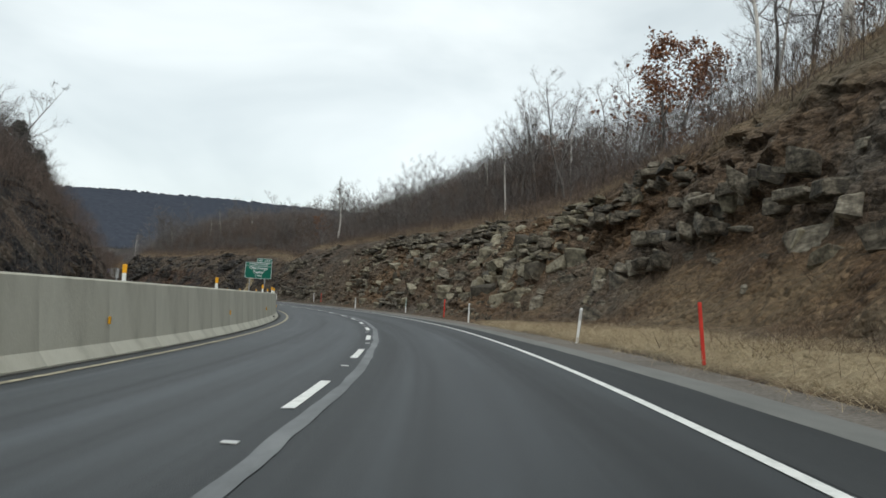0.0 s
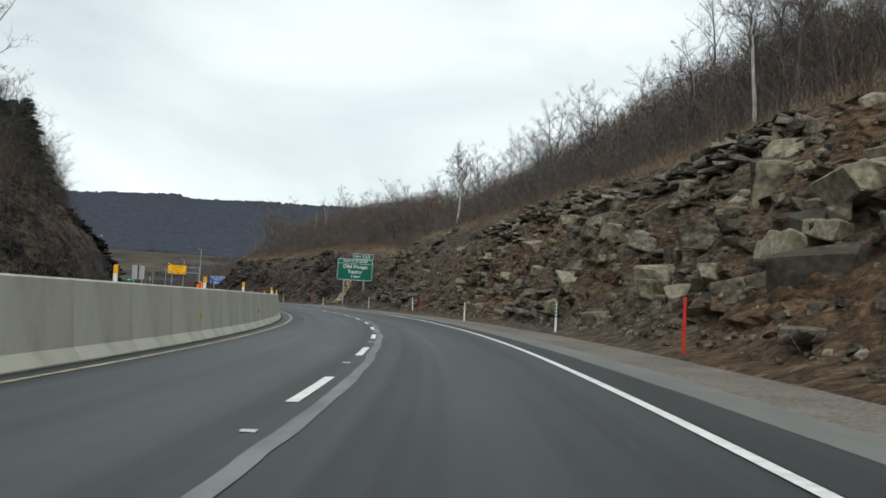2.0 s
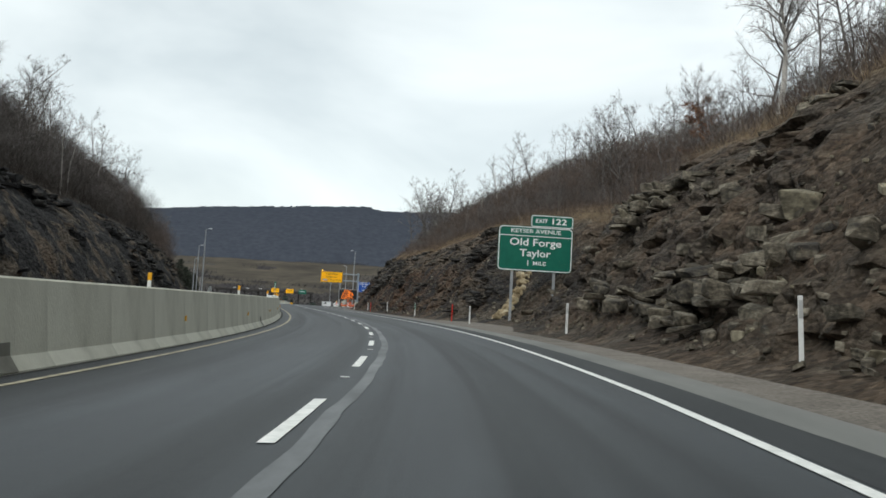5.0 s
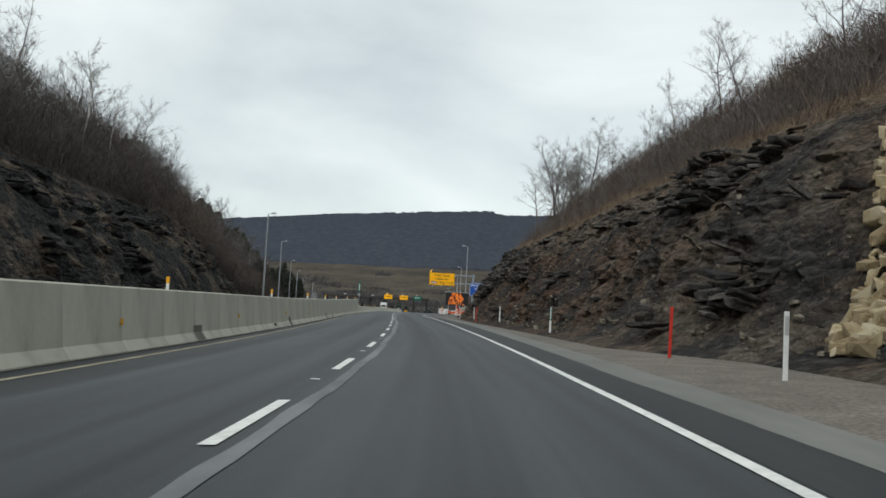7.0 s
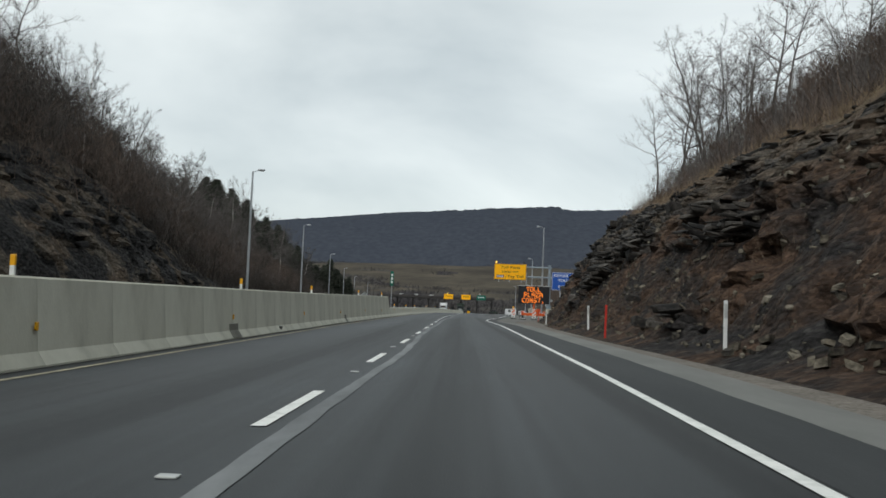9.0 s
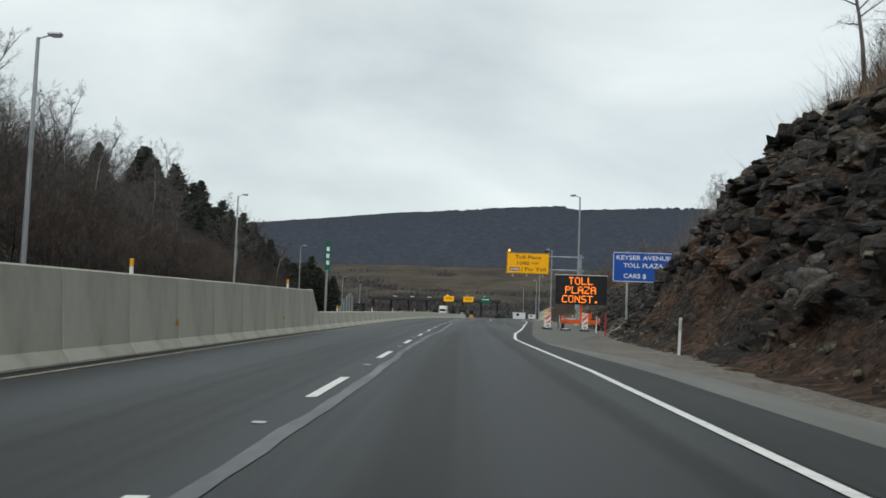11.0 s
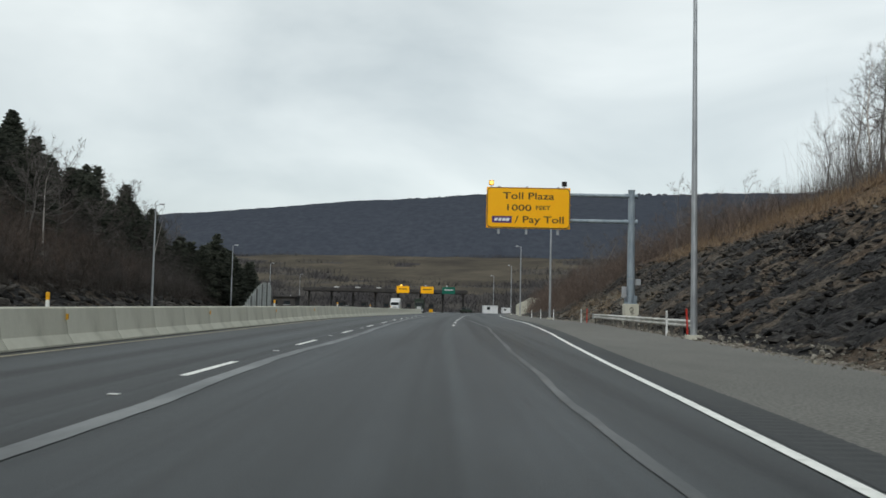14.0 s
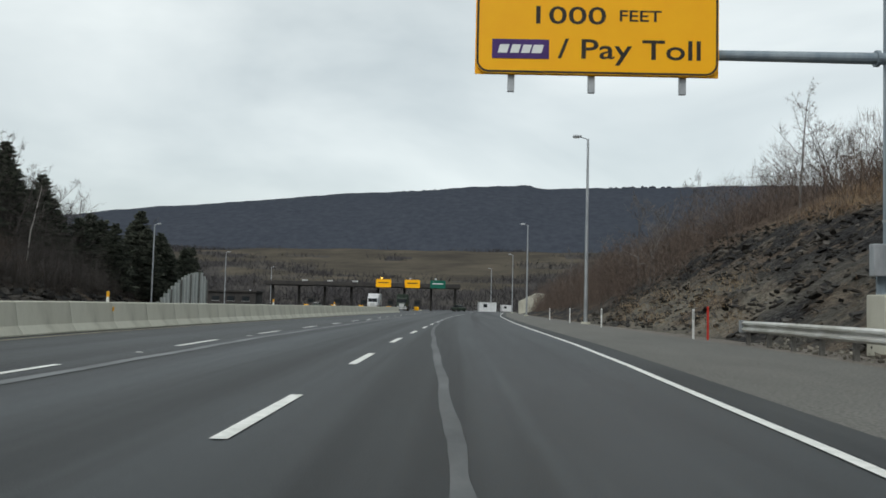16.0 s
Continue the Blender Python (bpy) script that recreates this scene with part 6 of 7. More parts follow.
for s, d, z in ((128, 9.5, 0.7), (131, 11, 0.65), (124, 10.5, 0.7), (121, 12.5, 0.8), (452, 9, 1.05), (455, 5, 0.95), (459, 8, 1.1), (463, 3, 1.05), (467, 6, 1.15), (470, 1.5, 1.0),
                (475, 4, 1.1), (479, 1.5, 1.0), (483, 3, 0.95), (461, 11, 1.15), (472, 8, 1.1), (487, 1.5, 0.85)):
    plant(FIRS[pick((1, 1, 1))], on_left(np.array(float(s)), np.array(float(d))), z)


# the tall close stand over the nearest stretch of the cut
for s, d, z in ((37, 14, 1.1), (40, 17, 1.15), (43, 12.5, 1.0), (46, 16, 1.1), (35, 19, 1.2), (44, 21, 1.2)):
    plant(KINDS[(1, 5, 3)[int(s) % 3]], on_right(np.array(float(s)), np.array(float(d))), z)
for k in range(30):
    s = 74 + 48 * rt.rand()
    d = 9.2 + 6.5 * rt.rand()
    kind = KINDS[pick((3, 2, 3, 2, 1, 2, 3))] if k % 9 else BIRCH[k % 2]
    plant(kind, on_right(np.array(s), np.array(d)), rt.uniform(0.72, 1.12) * float(table(np.array(s), (58, 1.05), (82, 0.95), (95, 0.68), (120, 0.6))))
for s, d, z in ((68, 10.5, 0.95), (150.5, 14, 1.0), (138.5, 14, 0.85), (136.5, 12.5, 0.7), (134, 14, 0.72), (131, 11.5, 0.68), (128, 13, 0.75), (125, 11.5, 0.7), (122, 13.5, 0.8)):
    plant(KINDS[1 if s < 70 or s > 137 else (2, 0)[int(s) % 2]], on_right(np.array(float(s)), np.array(float(d))), z)
for k in range(24):
    s = rt.uniform(112, 131) if k % 2 else rt.uniform(148, 176)
    plant(KINDS[pick((3, 2, 3, 1, 2, 2, 3))], on_right(np.array(s), np.array(10 + 6 * rt.rand())), rt.uniform(0.55, 0.85))
n = 110
s = np.concatenate([rt.uniform(68, 132, n - 40), rt.uniform(146, 200, 40)])
woods("thicket", on_right(s, 8.8 + 7 * rt.rand(n)), rt.uniform(0.5, 0.95, n), "dense leafless brown thicket between the trees", 64, SHRUB, M_TWIG)


def crowns(name, spots, size, n_each, material, label, seed, slim=0.007):
    """Young leafless trees close together: a thin stem each and many short twigs, as one mesh."""
    r = np.random.RandomState(seed)
    b, z = np.repeat(spots, n_each, 0), np.repeat(size, n_each)
    m = len(b)
    t, a = r.rand(m) ** 0.8, r.rand(m) * 2 * math.pi
    reach = z * 0.30 * np.sqrt(r.rand(m)) * np.sin(math.pi * (0.12 + 0.80 * t))
    root = b + np.stack([np.cos(a) * reach, np.sin(a) * reach, z * (0.12 + 0.80 * t)], 1)
    way = np.stack([np.cos(a) * 0.5, np.sin(a) * 0.5, np.ones(m)], 1) + r.normal(size=(m, 3)) * 0.55
    way /= np.linalg.norm(way, axis=1)[:, None]
    tip = root + way * (0.25 + z * r.uniform(0.05, 0.20, m))[:, None]
    n = len(spots)
    root = np.concatenate([root, spots - np.array([0, 0, 0.3])])
    tip = np.concatenate([tip, spots + np.concatenate([r.normal(size=(n, 2)) * 0.12, np.ones((n, 1))], 1) * size[:, None]])
    wide = np.concatenate([slim * r.uniform(0.6, 1.5, m), 0.006 + 0.0025 * size])
    side = np.cross(tip - root, r.normal(size=(m + n, 3)))
    side *= (wide / (np.linalg.norm(side, axis=1) + 1e-9))[:, None]
    v = np.stack([root - side, root + side, tip], 1).reshape(-1, 3)
    return tagged(new(name, mesh_of(name, v, np.arange(3 * (m + n)).reshape(-1, 3), material)), label, "woods", kind="stuff")


rc = np.random.RandomState(88)
s = rc.uniform(-20, 262, 3400)
d = 9.6 + 26 * rc.rand(3400) ** 1.3
open_wood = (rc.rand(3400) < table(s, (30, 0.4), (70, 0.3), (84, 0.8), (105, 1.0))) & ((s < 114) | (s > 144) | (d > 12.6))
s, d = s[open_wood], d[open_wood]
crowns("young_woods", on_right(s, d), rc.uniform(0.6, 1.25, len(s)) * np.interp(d, [9.6, 14, 24], [2.2, 4.2, 6.0]) * table(s, (60, 1.15), (120, 1.0), (135, 0.75), (170, 0.8)),
       90, M_TWIG, "soft grey-brown mass of young leafless trees above the cut", 301, 0.0095)
s = rc.uniform(76, 240, 2700)
d = 10.4 + 12 * rc.rand(2700)
clear = (s < 114) | (s > 144) | (d > 12.6)
s, d = s[clear], d[clear]
crowns("young_woods", on_right(s, d), rc.uniform(1.7, 4.0, len(s)) * np.interp(d, [10, 16], [0.75, 1.15]) * table(s, (76, 1.1), (86, 1.35), (100, 1.35), (130, 0.95), (145, 0.9), (160, 1.0), (200, 1.1)), 85, M_BRUSH,
       "close brown leafless saplings filling the wood above the cut", 307, 0.0105)
s = rc.uniform(60, 470, 3200)
d = np.where(s < 250, 8.6, 4.0) + 26 * rc.rand(3200) ** 1.3
crowns("young_woods", on_left(s, d), rc.uniform(0.6, 1.25, 3200) * np.interp(d, [5, 12, 24], [2.6, 4.6, 6.5]), 75, M_TWIG, "soft grey-brown mass of young leafless trees on the far slope", 302, 0.010)
s = rc.uniform(90, 252, 1300)
d = 8.4 + 11 * rc.rand(1300)
crowns("young_woods", on_left(s, d), rc.uniform(2.8, 6.2, 1300), 100, M_DARK_TWIG, "dark leafless wood edge above the far cut", 305, 0.010)
s = rc.uniform(222, 340, 800)
d = 5.5 + 14 * rc.rand(800)
crowns("young_woods", on_left(s, d), rc.uniform(3.0, 7.0, 800), 110, M_DARK_TWIG, "tall close leafless saplings on the hill across the highway", 308, 0.010)
s = rc.uniform(225, 420, 1500)
d = 3.5 + 12 * rc.rand(1500)
crowns("young_woods", on_left(s, d), rc.uniform(2.2, 5.2, 1500), 95, M_BRUSH, "brown leafless undergrowth at the foot of the wooded hill", 306, 0.010)
s = rc.uniform(25, 112, 900)
d = 0.8 + 9 * rc.rand(900)
crowns("young_woods", on_left(s, d), rc.uniform(1.2, 3.4, 900), 50, M_BRUSH, "brown leafless undergrowth covering the near end of the far slope", 303)
s = rc.uniform(376, 540, 900)
d = 3.0 + 24 * rc.rand(900)
crowns("young_woods", on_right(s, d), rc.uniform(2.0, 5.5, 900), 110, M_BRUSH, "rusty young leafless trees past the talus slope", 304, 0.011)


# ---- brush, dead grass, far thickets ----
rb = np.random.RandomState(5)
s = rb.uniform(-30, 268, 4200)
d = 7.8 + 30 * rb.rand(4200) ** 1.6
tufts("brush", on_right(s, d), 26, lambda r, m: 0.4 + 1.7 * r.rand(m) ** 2, 0.014, 1.3, M_BRUSH, "tangled leafless brown brush above the rock cut", "brush", 6)
s = rb.uniform(60, 470, 4600)
d = np.where(s < 250, 7.8, 2.5) + 30 * rb.rand(4600) ** 1.6
tufts("brush", on_left(s, d), 26, lambda r, m: r.uniform(0.5, 2.8, m), 0.012, 1.5, M_DARK_BRUSH, "tangled leafless dark brush on the far slope", "brush", 7)
s = rb.uniform(78, 262, 2350)
d = 10.0 + 26 * rb.rand(2350) ** 1.3
tufts("young_growth", on_right(s, d), 46, lambda r, m: 0.5 + 1.9 * r.rand(m) ** 1.6, 0.008, 2.6, M_TWIG, "dense fine grey-brown young growth among the trees", "brush", 21, 0.42)
s = rb.uniform(80, 235, 1150)
d = 14 + 22 * rb.rand(1150)
tufts("young_growth", on_right(s, d), 40, lambda r, m: 1.0 + 2.6 * r.rand(m), 0.008, 2.6, M_TWIG, "tall fine grey-brown growth deep in the woods", "brush", 24, 0.34)
s = rb.uniform(280, 350, 900)
d = 14 + 32 * rb.rand(900)
tufts("young_growth", on_right(s, d), 46, lambda r, m: r.uniform(1.5, 6.5, m), 0.011, 2.4, M_TWIG, "dense fine grey-brown young growth behind the talus", "brush", 22, 0.2)
s = rb.uniform(90, 500, 2800)
d = np.where(s < 250, 8.5, 4.5) + 26 * rb.rand(2800) ** 1.3
tufts("young_growth", on_left(s, d), 46, lambda r, m: r.uniform(0.8, 3.6, m), 0.010, 2.4, M_DARK_TWIG, "dense fine dark growth on the hill across the highway", "brush", 23, 0.5)
s = rb.uniform(388, 530, 1100)
d = 2 + 26 * rb.rand(1100)
tufts("young_growth", on_right(s, d), 44, lambda r, m: 0.6 + 2.0 * r.rand(m), 0.010, 2.4, M_BRUSH, "tall rusty brown growth past the talus slope", "brush", 26, 0.2)
s = rb.uniform(385, 500, 900)
d = 3 + 24 * rb.rand(900)
tufts("young_growth", on_left(s, d), 44, lambda r, m: 1.5 + 5.5 * r.rand(m), 0.015, 2.6, M_DARK_TWIG, "tall fine dark growth at the end of the wooded hill", "brush", 25, 0.2)
s = rb.uniform(350, 560, 1600)
d = np.where(s < 394, 10.5, 3) + 22 * rb.rand(1600)
tufts("brush", on_right(s, d), 24, lambda r, m: r.uniform(0.8, 3.2, m), 0.02, 1.2, M_BRUSH, "rusty brown thicket beyond the talus slope", "brush", 8)
s = rb.uniform(286, 372, 1100)
d = 9.2 + 9 * rb.rand(1100)
tufts("dead_grass", on_right(s, d), 34, lambda r, m: r.uniform(0.25, 0.8, m), 0.012, 1.4, M_RUSTY_GRASS, "rusty dead grass along the top of the talus", "grass", 9)
s = rb.uniform(346, 396, 520)
d = 0.8 + 7.5 * rb.rand(520)
some = fbm(s * 0.12, d * 0.3, 64, 3) > 0.47
tufts("dead_grass", on_right(s[some], d[some]), 30, lambda r, m: r.uniform(0.12, 0.4, m), 0.012, 1.6, M_CREST_GRASS, "thin tan dead grass on the far end of the talus", "grass", 14)
s = rb.uniform(-20, 47, 1500)
d = -0.6 + rb.uniform(0.0, 1.1, 1500) * table(s, (-20, 2.6), (20, 2.0), (38, 1.3), (47, 0.4))
tufts("dead_grass", on_right(s, d), 64, lambda r, m: 0.17 + 0.09 * r.rand(m) ** 2, 0.0035, 1.2, M_VERGE_GRASS, "pale matted dead grass on the verge", "grass", 10, 1.6)
s = rb.uniform(-20, 262, 4200)
d = table(s, (40, 7.9), (70, 7.3), (250, 7.2)) + 2.4 * rb.rand(4200)
tufts("dead_grass", on_right(s, d), 26, lambda r, m: r.uniform(0.2, 0.48, m), 0.006, 1.5, M_CREST_GRASS, "tan dead grass along the rock crest", "grass", 11)
s = rb.uniform(0, 262, 4200)
d = rb.uniform(0.3, 8.2, 4200)
ok = (rock_share(s, d, 1) < 0.6) & (fbm(s * 0.16, d * 0.5, 57, 3) > 0.44) & (rb.rand(4200) < table(s, (0, 1.0), (130, 0.8), (170, 0.3)))
tufts("weeds", on_right(s[ok], d[ok]), 34, lambda r, m: 0.15 + 0.6 * r.rand(m) ** 1.5, 0.006, 1.6, M_WEED, "thin brown dry weeds rooted in the rock face", "weeds", 12, 0.8)


# ---- loose rock ----
def slabs(n, seed, place_fn, s_rng, d_rng, size, flat, sink=0.35, tilt=0.18, turn=0.45):
    """Angular blocks of stone, half bedded in the slope, as one mesh."""
    r = np.random.RandomState(seed)
    s, d = r.uniform(*s_rng, n), r.uniform(*d_rng, n)
    p = place_fn(s, d)
    z = size[0] + (size[1] - size[0]) * r.rand(n) ** 2.6
    dim = np.stack([z * r.uniform(0.5, 1.0, n), z * r.uniform(0.4, 0.8, n), z * r.uniform(*flat, n)], 1)
    corner = np.array([(x, y, w) for w in (-1, 1) for y in (-1, 1) for x in (-1, 1)], float) * 0.5
    v = corner[None] * dim[:, None, :] * r.uniform(0.68, 1.12, (n, 8, 3))
    yaw = np.interp(s, STEP, head) + math.pi / 2 + r.normal(size=n) * turn
    tx, ty = r.normal(size=n) * tilt, r.normal(size=n) * tilt
    c, sn = np.cos(yaw), np.sin(yaw)
    x = v[..., 0] * c[:, None] - v[..., 1] * sn[:, None]
    y = v[..., 0] * sn[:, None] + v[..., 1] * c[:, None]
    zz = v[..., 2] + x * tx[:, None] + y * ty[:, None]
    v = np.stack([x, y, zz], -1) + p[:, None, :]
    v[..., 2] += (dim[:, 2] * (0.5 - sink))[:, None]
    q = np.array([(0, 2, 3, 1), (4, 5, 7, 6), (0, 1, 5, 4), (1, 3, 7, 5), (3, 2, 6, 7), (2, 0, 4, 6)])
    f = (q[None] + (np.arange(n) * 8)[:, None, None]).reshape(-1, 4)
    return v, f


def rocks_of(v, f, name, material, label):
    return tagged(new(name, mesh_of(name, v.reshape(-1, 3), f, material)), label, "rocks", kind="stuff")


def blocks(seed, place_fn, s, d, size, forms, name, material, label, sink=0.3, tilt=0.15, turn=0.5):
    """Broken stones bedded in the slope, as one mesh."""
    r = np.random.RandomState(seed)
    p = place_fn(s, d)
    vs, fs, n = [], [], 0
    yaw = np.interp(s, STEP, head) + math.pi / 2 + r.normal(size=len(s)) * turn
    for k in range(len(s)):
        v, f = forms[r.randint(len(forms))]
        c, sn = math.cos(yaw[k]), math.sin(yaw[k])
        w = v * size[k]
        x, y = w[:, 0] * c - w[:, 1] * sn, w[:, 0] * sn + w[:, 1] * c
        z = w[:, 2] + x * r.normal() * tilt + y * r.normal() * tilt
        z += np.ptp(w[:, 2]) * (0.5 - sink)
        vs.append(np.stack([x, y, z], 1) + p[k])
        fs.extend([tuple(i + n for i in q) for q in f])
        n += len(v)
    me = bpy.data.meshes.new(name)
    me.from_pydata(np.concatenate(vs).tolist(), [], fs)
    me.materials.append(material)
    return tagged(new(name, me), label, "rocks", kind="stuff")


def broken_forms(n, seed, flat):
    """Angular stones split along their bedding, about one metre long."""
    r = np.random.RandomState(seed)
    forms = []
    for i in range(n):
        corner = np.array([(x, y, w) for w in (-1, 1) for y in (-1, 1) for x in (-1, 1)], float) * 0.5 * r.uniform(0.42, 1.0, (8, 3))
        knob = r.uniform(-0.5, 0.5, (4, 3)) * np.array([1.0, 1.0, 0.94])
        knob[:, 1] = -0.5 * r.uniform(0.8, 1.05, 4)
        pts = np.concatenate([corner, knob]) * np.array([1.0, r.uniform(0.6, 0.9), r.uniform(*flat)])
        b = bmesh.new()
        for p in pts:
            b.verts.new(p)
        bmesh.ops.convex_hull(b, input=b.verts[:])
        for w in [w for w in b.verts if not w.link_faces]:
            b.verts.remove(w)
        b.verts.index_update()
        bmesh.ops.dissolve_limit(b, angle_limit=0.16, verts=b.verts[:], edges=b.edges[:])
        bmesh.ops.bevel(b, geom=b.edges[:], offset=0.045, segments=1, affect="EDGES", clamp_overlap=True)
        bmesh.ops.triangulate(b, faces=[p for p in b.faces if len(p.verts) > 4])
        for w in b.verts:
            w.co += Vector(r.normal(size=3)) * 0.010
        b.verts.index_update()
        bmesh.ops.recalc_face_normals(b, faces=b.faces[:])
        forms.append((np.array([w.co[:] for w in b.verts]), [tuple(w.index for w in p.verts) for p in b.faces]))
        b.free()
    return forms


def beds(seed, side, s0, s1, d0, d1, thick, long, chooser, metas, out=(0.0, 0.5), share=0.4):
    """Courses of split rock standing out of the cut; chooser gives each block the number of its stone, metas the stones."""
    r = np.random.RandomState(seed)
    bins = [([], [], [0]) for _ in metas]
    d = d0
    while d < d1:
        th = r.uniform(*thick)
        s = s0 + r.uniform(0, 2)
        while s < s1:
            ln = long[0] + (long[1] - long[0]) * r.rand() ** 1.8
            dd = d + 0.5 * (float(fbm(s * 0.10, d * 0.7, 15, 3)) - 0.5) * 2
            mid = s + ln / 2
            bar = share + (float(table(mid, (100, 0), (112, 0.035), (142, 0.035), (152, 0.015), (160, 0.035), (190, 0.025), (200, 0), (224, 0), (238, 0.05))) if side > 0 else 0)
            s += ln * r.uniform(0.8, 1.15)
            keep = float(rock_share(mid, dd, side)) * np.clip((float(fbm(mid * 0.11, dd * 0.42, seed % 50 + 100, 4)) - bar) / 0.08, 0, 1)
            if dd < 0.2 or keep < r.uniform(0.1, 0.9):
                continue
            k = chooser(mid, dd, r)
            if k < 0:
                continue
            v, f = BROKEN[r.randint(len(BROKEN))]
            hgt = th * r.uniform(0.6, 1.7)
            deep = r.uniform(0.7, 1.2)
            w = v * np.array([ln, deep, hgt * 1.8])
            p = on_face(mid, dd, side)
            yaw = float(np.interp(mid, STEP, head)) + (math.pi / 2 if side > 0 else -math.pi / 2) + r.normal() * 0.38
            c, sn = math.cos(yaw), math.sin(yaw)
            x, y = w[:, 0] * c - w[:, 1] * sn, w[:, 0] * sn + w[:, 1] * c
            z = w[:, 2] + w[:, 0] * (0.03 + r.normal() * 0.11) + w[:, 1] * r.normal() * 0.2
            push = 0.34 * deep - r.uniform(*out)
            vs, fs, n = bins[k]
            vs.append(np.stack([x - sn * push + p[0], y + c * push + p[1], z + p[2]], 1))
            fs.extend([tuple(i + n[0] for i in q) for q in f])
            n[0] += len(v)
        d += th * 1.05 / (1.0 if d < 4.5 else 0.8)
    for (vs, fs, n), (name, material, label) in zip(bins, metas):
        if vs:
            rocks_of(np.concatenate(vs), fs, name, material, label)


BROKEN = broken_forms(26, 9, (0.42, 0.62))
LEDGE, LUMP = broken_forms(14, 5, (0.26, 0.48)), broken_forms(14, 6, (0.5, 0.85))
rk = np.random.RandomState(41)


def scatter(n, s0, s1, d0, d1, small, large, power, share=None):
    s, d = rk.uniform(s0, s1, n), rk.uniform(d0, d1, n)
    if share is not None:
        ok = rock_share(s, d, share) > rk.uniform(0.15, 0.9, n)
        s, d = s[ok], d[ok]
    return s, d, small + (large - small) * rk.rand(len(s)) ** power


def near_stone(s, d, r):
    """0 shale, 1 sandstone: sandstone in the lower half of the near stretch, in drifts."""
    if s < 46:
        return 0
    drift = float(fbm(s * 0.09, d * 0.45, 83, 3))
    return 1 if drift + 0.12 * r.normal() > float(table(s, (46, 0.44), (100, 0.46), (120, 0.58), (150, 0.9))) + 0.06 * max(0.0, d - 4.2) else 0


NEAR = (("shale_beds", M_ROCK, "dark layered shale ledges jutting from the cut"), ("sandstone_beds", M_BOULDER, "tan-grey sandstone courses set in the cut"))
beds(201, 1, 8, 50, 2.8, 8.2, (0.22, 0.60), (0.3, 1.7), lambda s, d, r: 0, NEAR[:1], (-0.25, 0.1), 0.53)
beds(202, 1, 50, 152, 0.7, 5.4, (0.16, 0.46), (0.3, 1.3), near_stone, NEAR, (-0.25, 0.14), 0.565)
beds(203, 1, 50, 152, 5.2, 7.5, (0.12, 0.32), (0.3, 1.5), near_stone, NEAR, (-0.25, 0.12), 0.555)
DARK = (("shale_beds", M_SLATE, "near-black thin shale beds near the end of the cut"),)
beds(204, 1, 150, 238, 0.6, 7.4, (0.09, 0.26), (0.2, 0.9), lambda s, d, r: 0, DARK, (-0.2, 0.08), 0.57)
beds(205, -1, 95, 275, 0.5, 7.4, (0.16, 0.40), (0.5, 2.2), lambda s, d, r: 0, (("shale_beds", M_COAL, "near-black shale beds on the far cut"),), (-0.15, 0.2), 0.52)

s, d, z = scatter(1300, 30, 268, 0.6, 7.4, 0.16, 0.8, 3.0, 1)
tan = (s > 42) & (s < 122) & (rk.rand(len(s)) < table(s, (40, 0.55), (95, 0.5), (122, 0.15)))
dark = (s > 150) & ~tan
mid_stone = ~tan & ~dark
s2, d2, z2 = scatter(520, 46, 122, -0.2, 6.5, 0.10, 0.5, 2.8)
blocks(1, on_face, np.concatenate([s[tan], s2]), np.concatenate([d[tan], d2]), np.concatenate([z[tan], z2]), LUMP, "sandstone_blocks", M_BOULDER,
       "tan-grey sandstone blocks and loose stones on the cut", 0.45)
blocks(2, on_face, s[mid_stone], d[mid_stone], z[mid_stone] * 1.1, LEDGE, "shale_blocks", M_ROCK, "dark angular shale blocks jutting from the cut", 0.4, 0.08)
blocks(3, on_face, s[dark], d[dark], z[dark] * 0.8, LEDGE, "shale_blocks", M_SLATE, "near-black shale blocks near the end of the cut", 0.4, 0.08)
s, d, z = scatter(1000, 226, 269, 0.9, 7.4, 0.2, 1.15, 2.2, 1)
coal = rk.rand(len(s)) < 0.55
blocks(13, on_face, s[coal], d[coal], z[coal], LEDGE, "shale_blocks", M_COAL, "black broken coal-shale at the end of the cut", 0.5, 0.16)
blocks(14, on_face, s[~coal], d[~coal], z[~coal], LUMP, "shale_blocks", M_SLATE, "dark brown broken shale at the end of the cut", 0.55, 0.2)
v, f = slabs(4200, 42, on_face, (46, 268), (-0.3, 4.5), (0.05, 0.32), (0.25, 0.6), 0.3, 0.3, 1.5)
rocks_of(v, f, "fallen_stones", M_ROCK, "fallen stones along the foot of the cut")
v, f = slabs(5200, 44, on_right, (266, 332), (0.2, 10.2), (0.06, 0.55), (0.10, 0.25), 0.35, 0.3, 0.9)
rocks_of(v, f, "talus_slabs", M_COAL, "black slabs of broken coal-shale on the talus slope")
v, f = slabs(5200, 43, on_right, (322, 396), (0.2, 10.2), (0.06, 0.55), (0.10, 0.25), 0.35, 0.3, 0.9)
rocks_of(v, f, "talus_slabs", M_SLATE, "thin dark slabs of broken shale on the talus slope")
s, d, z = scatter(500, 60, 275, 0.5, 7.4, 0.3, 1.2, 2.5, -1)
blocks(5, on_left, s, d, z, LEDGE, "shale_blocks", M_COAL, "near-black shale blocks on the far cut", 0.3, 0.1)
s, d, z = scatter(420, 330, 475, 0.3, 5.0, 0.4, 1.9, 2.0)
blocks(6, on_left, s, d, z, LEDGE, "shale_blocks", M_SLATE, "dark tilted ledges at the foot of the wooded hill", 0.3, 0.2)
s, d, z = scatter(190, -0.7, 0.7, 0.0, 5.2, 0.2, 0.62, 1.5)
s = s + 157.6 + d * 1.1
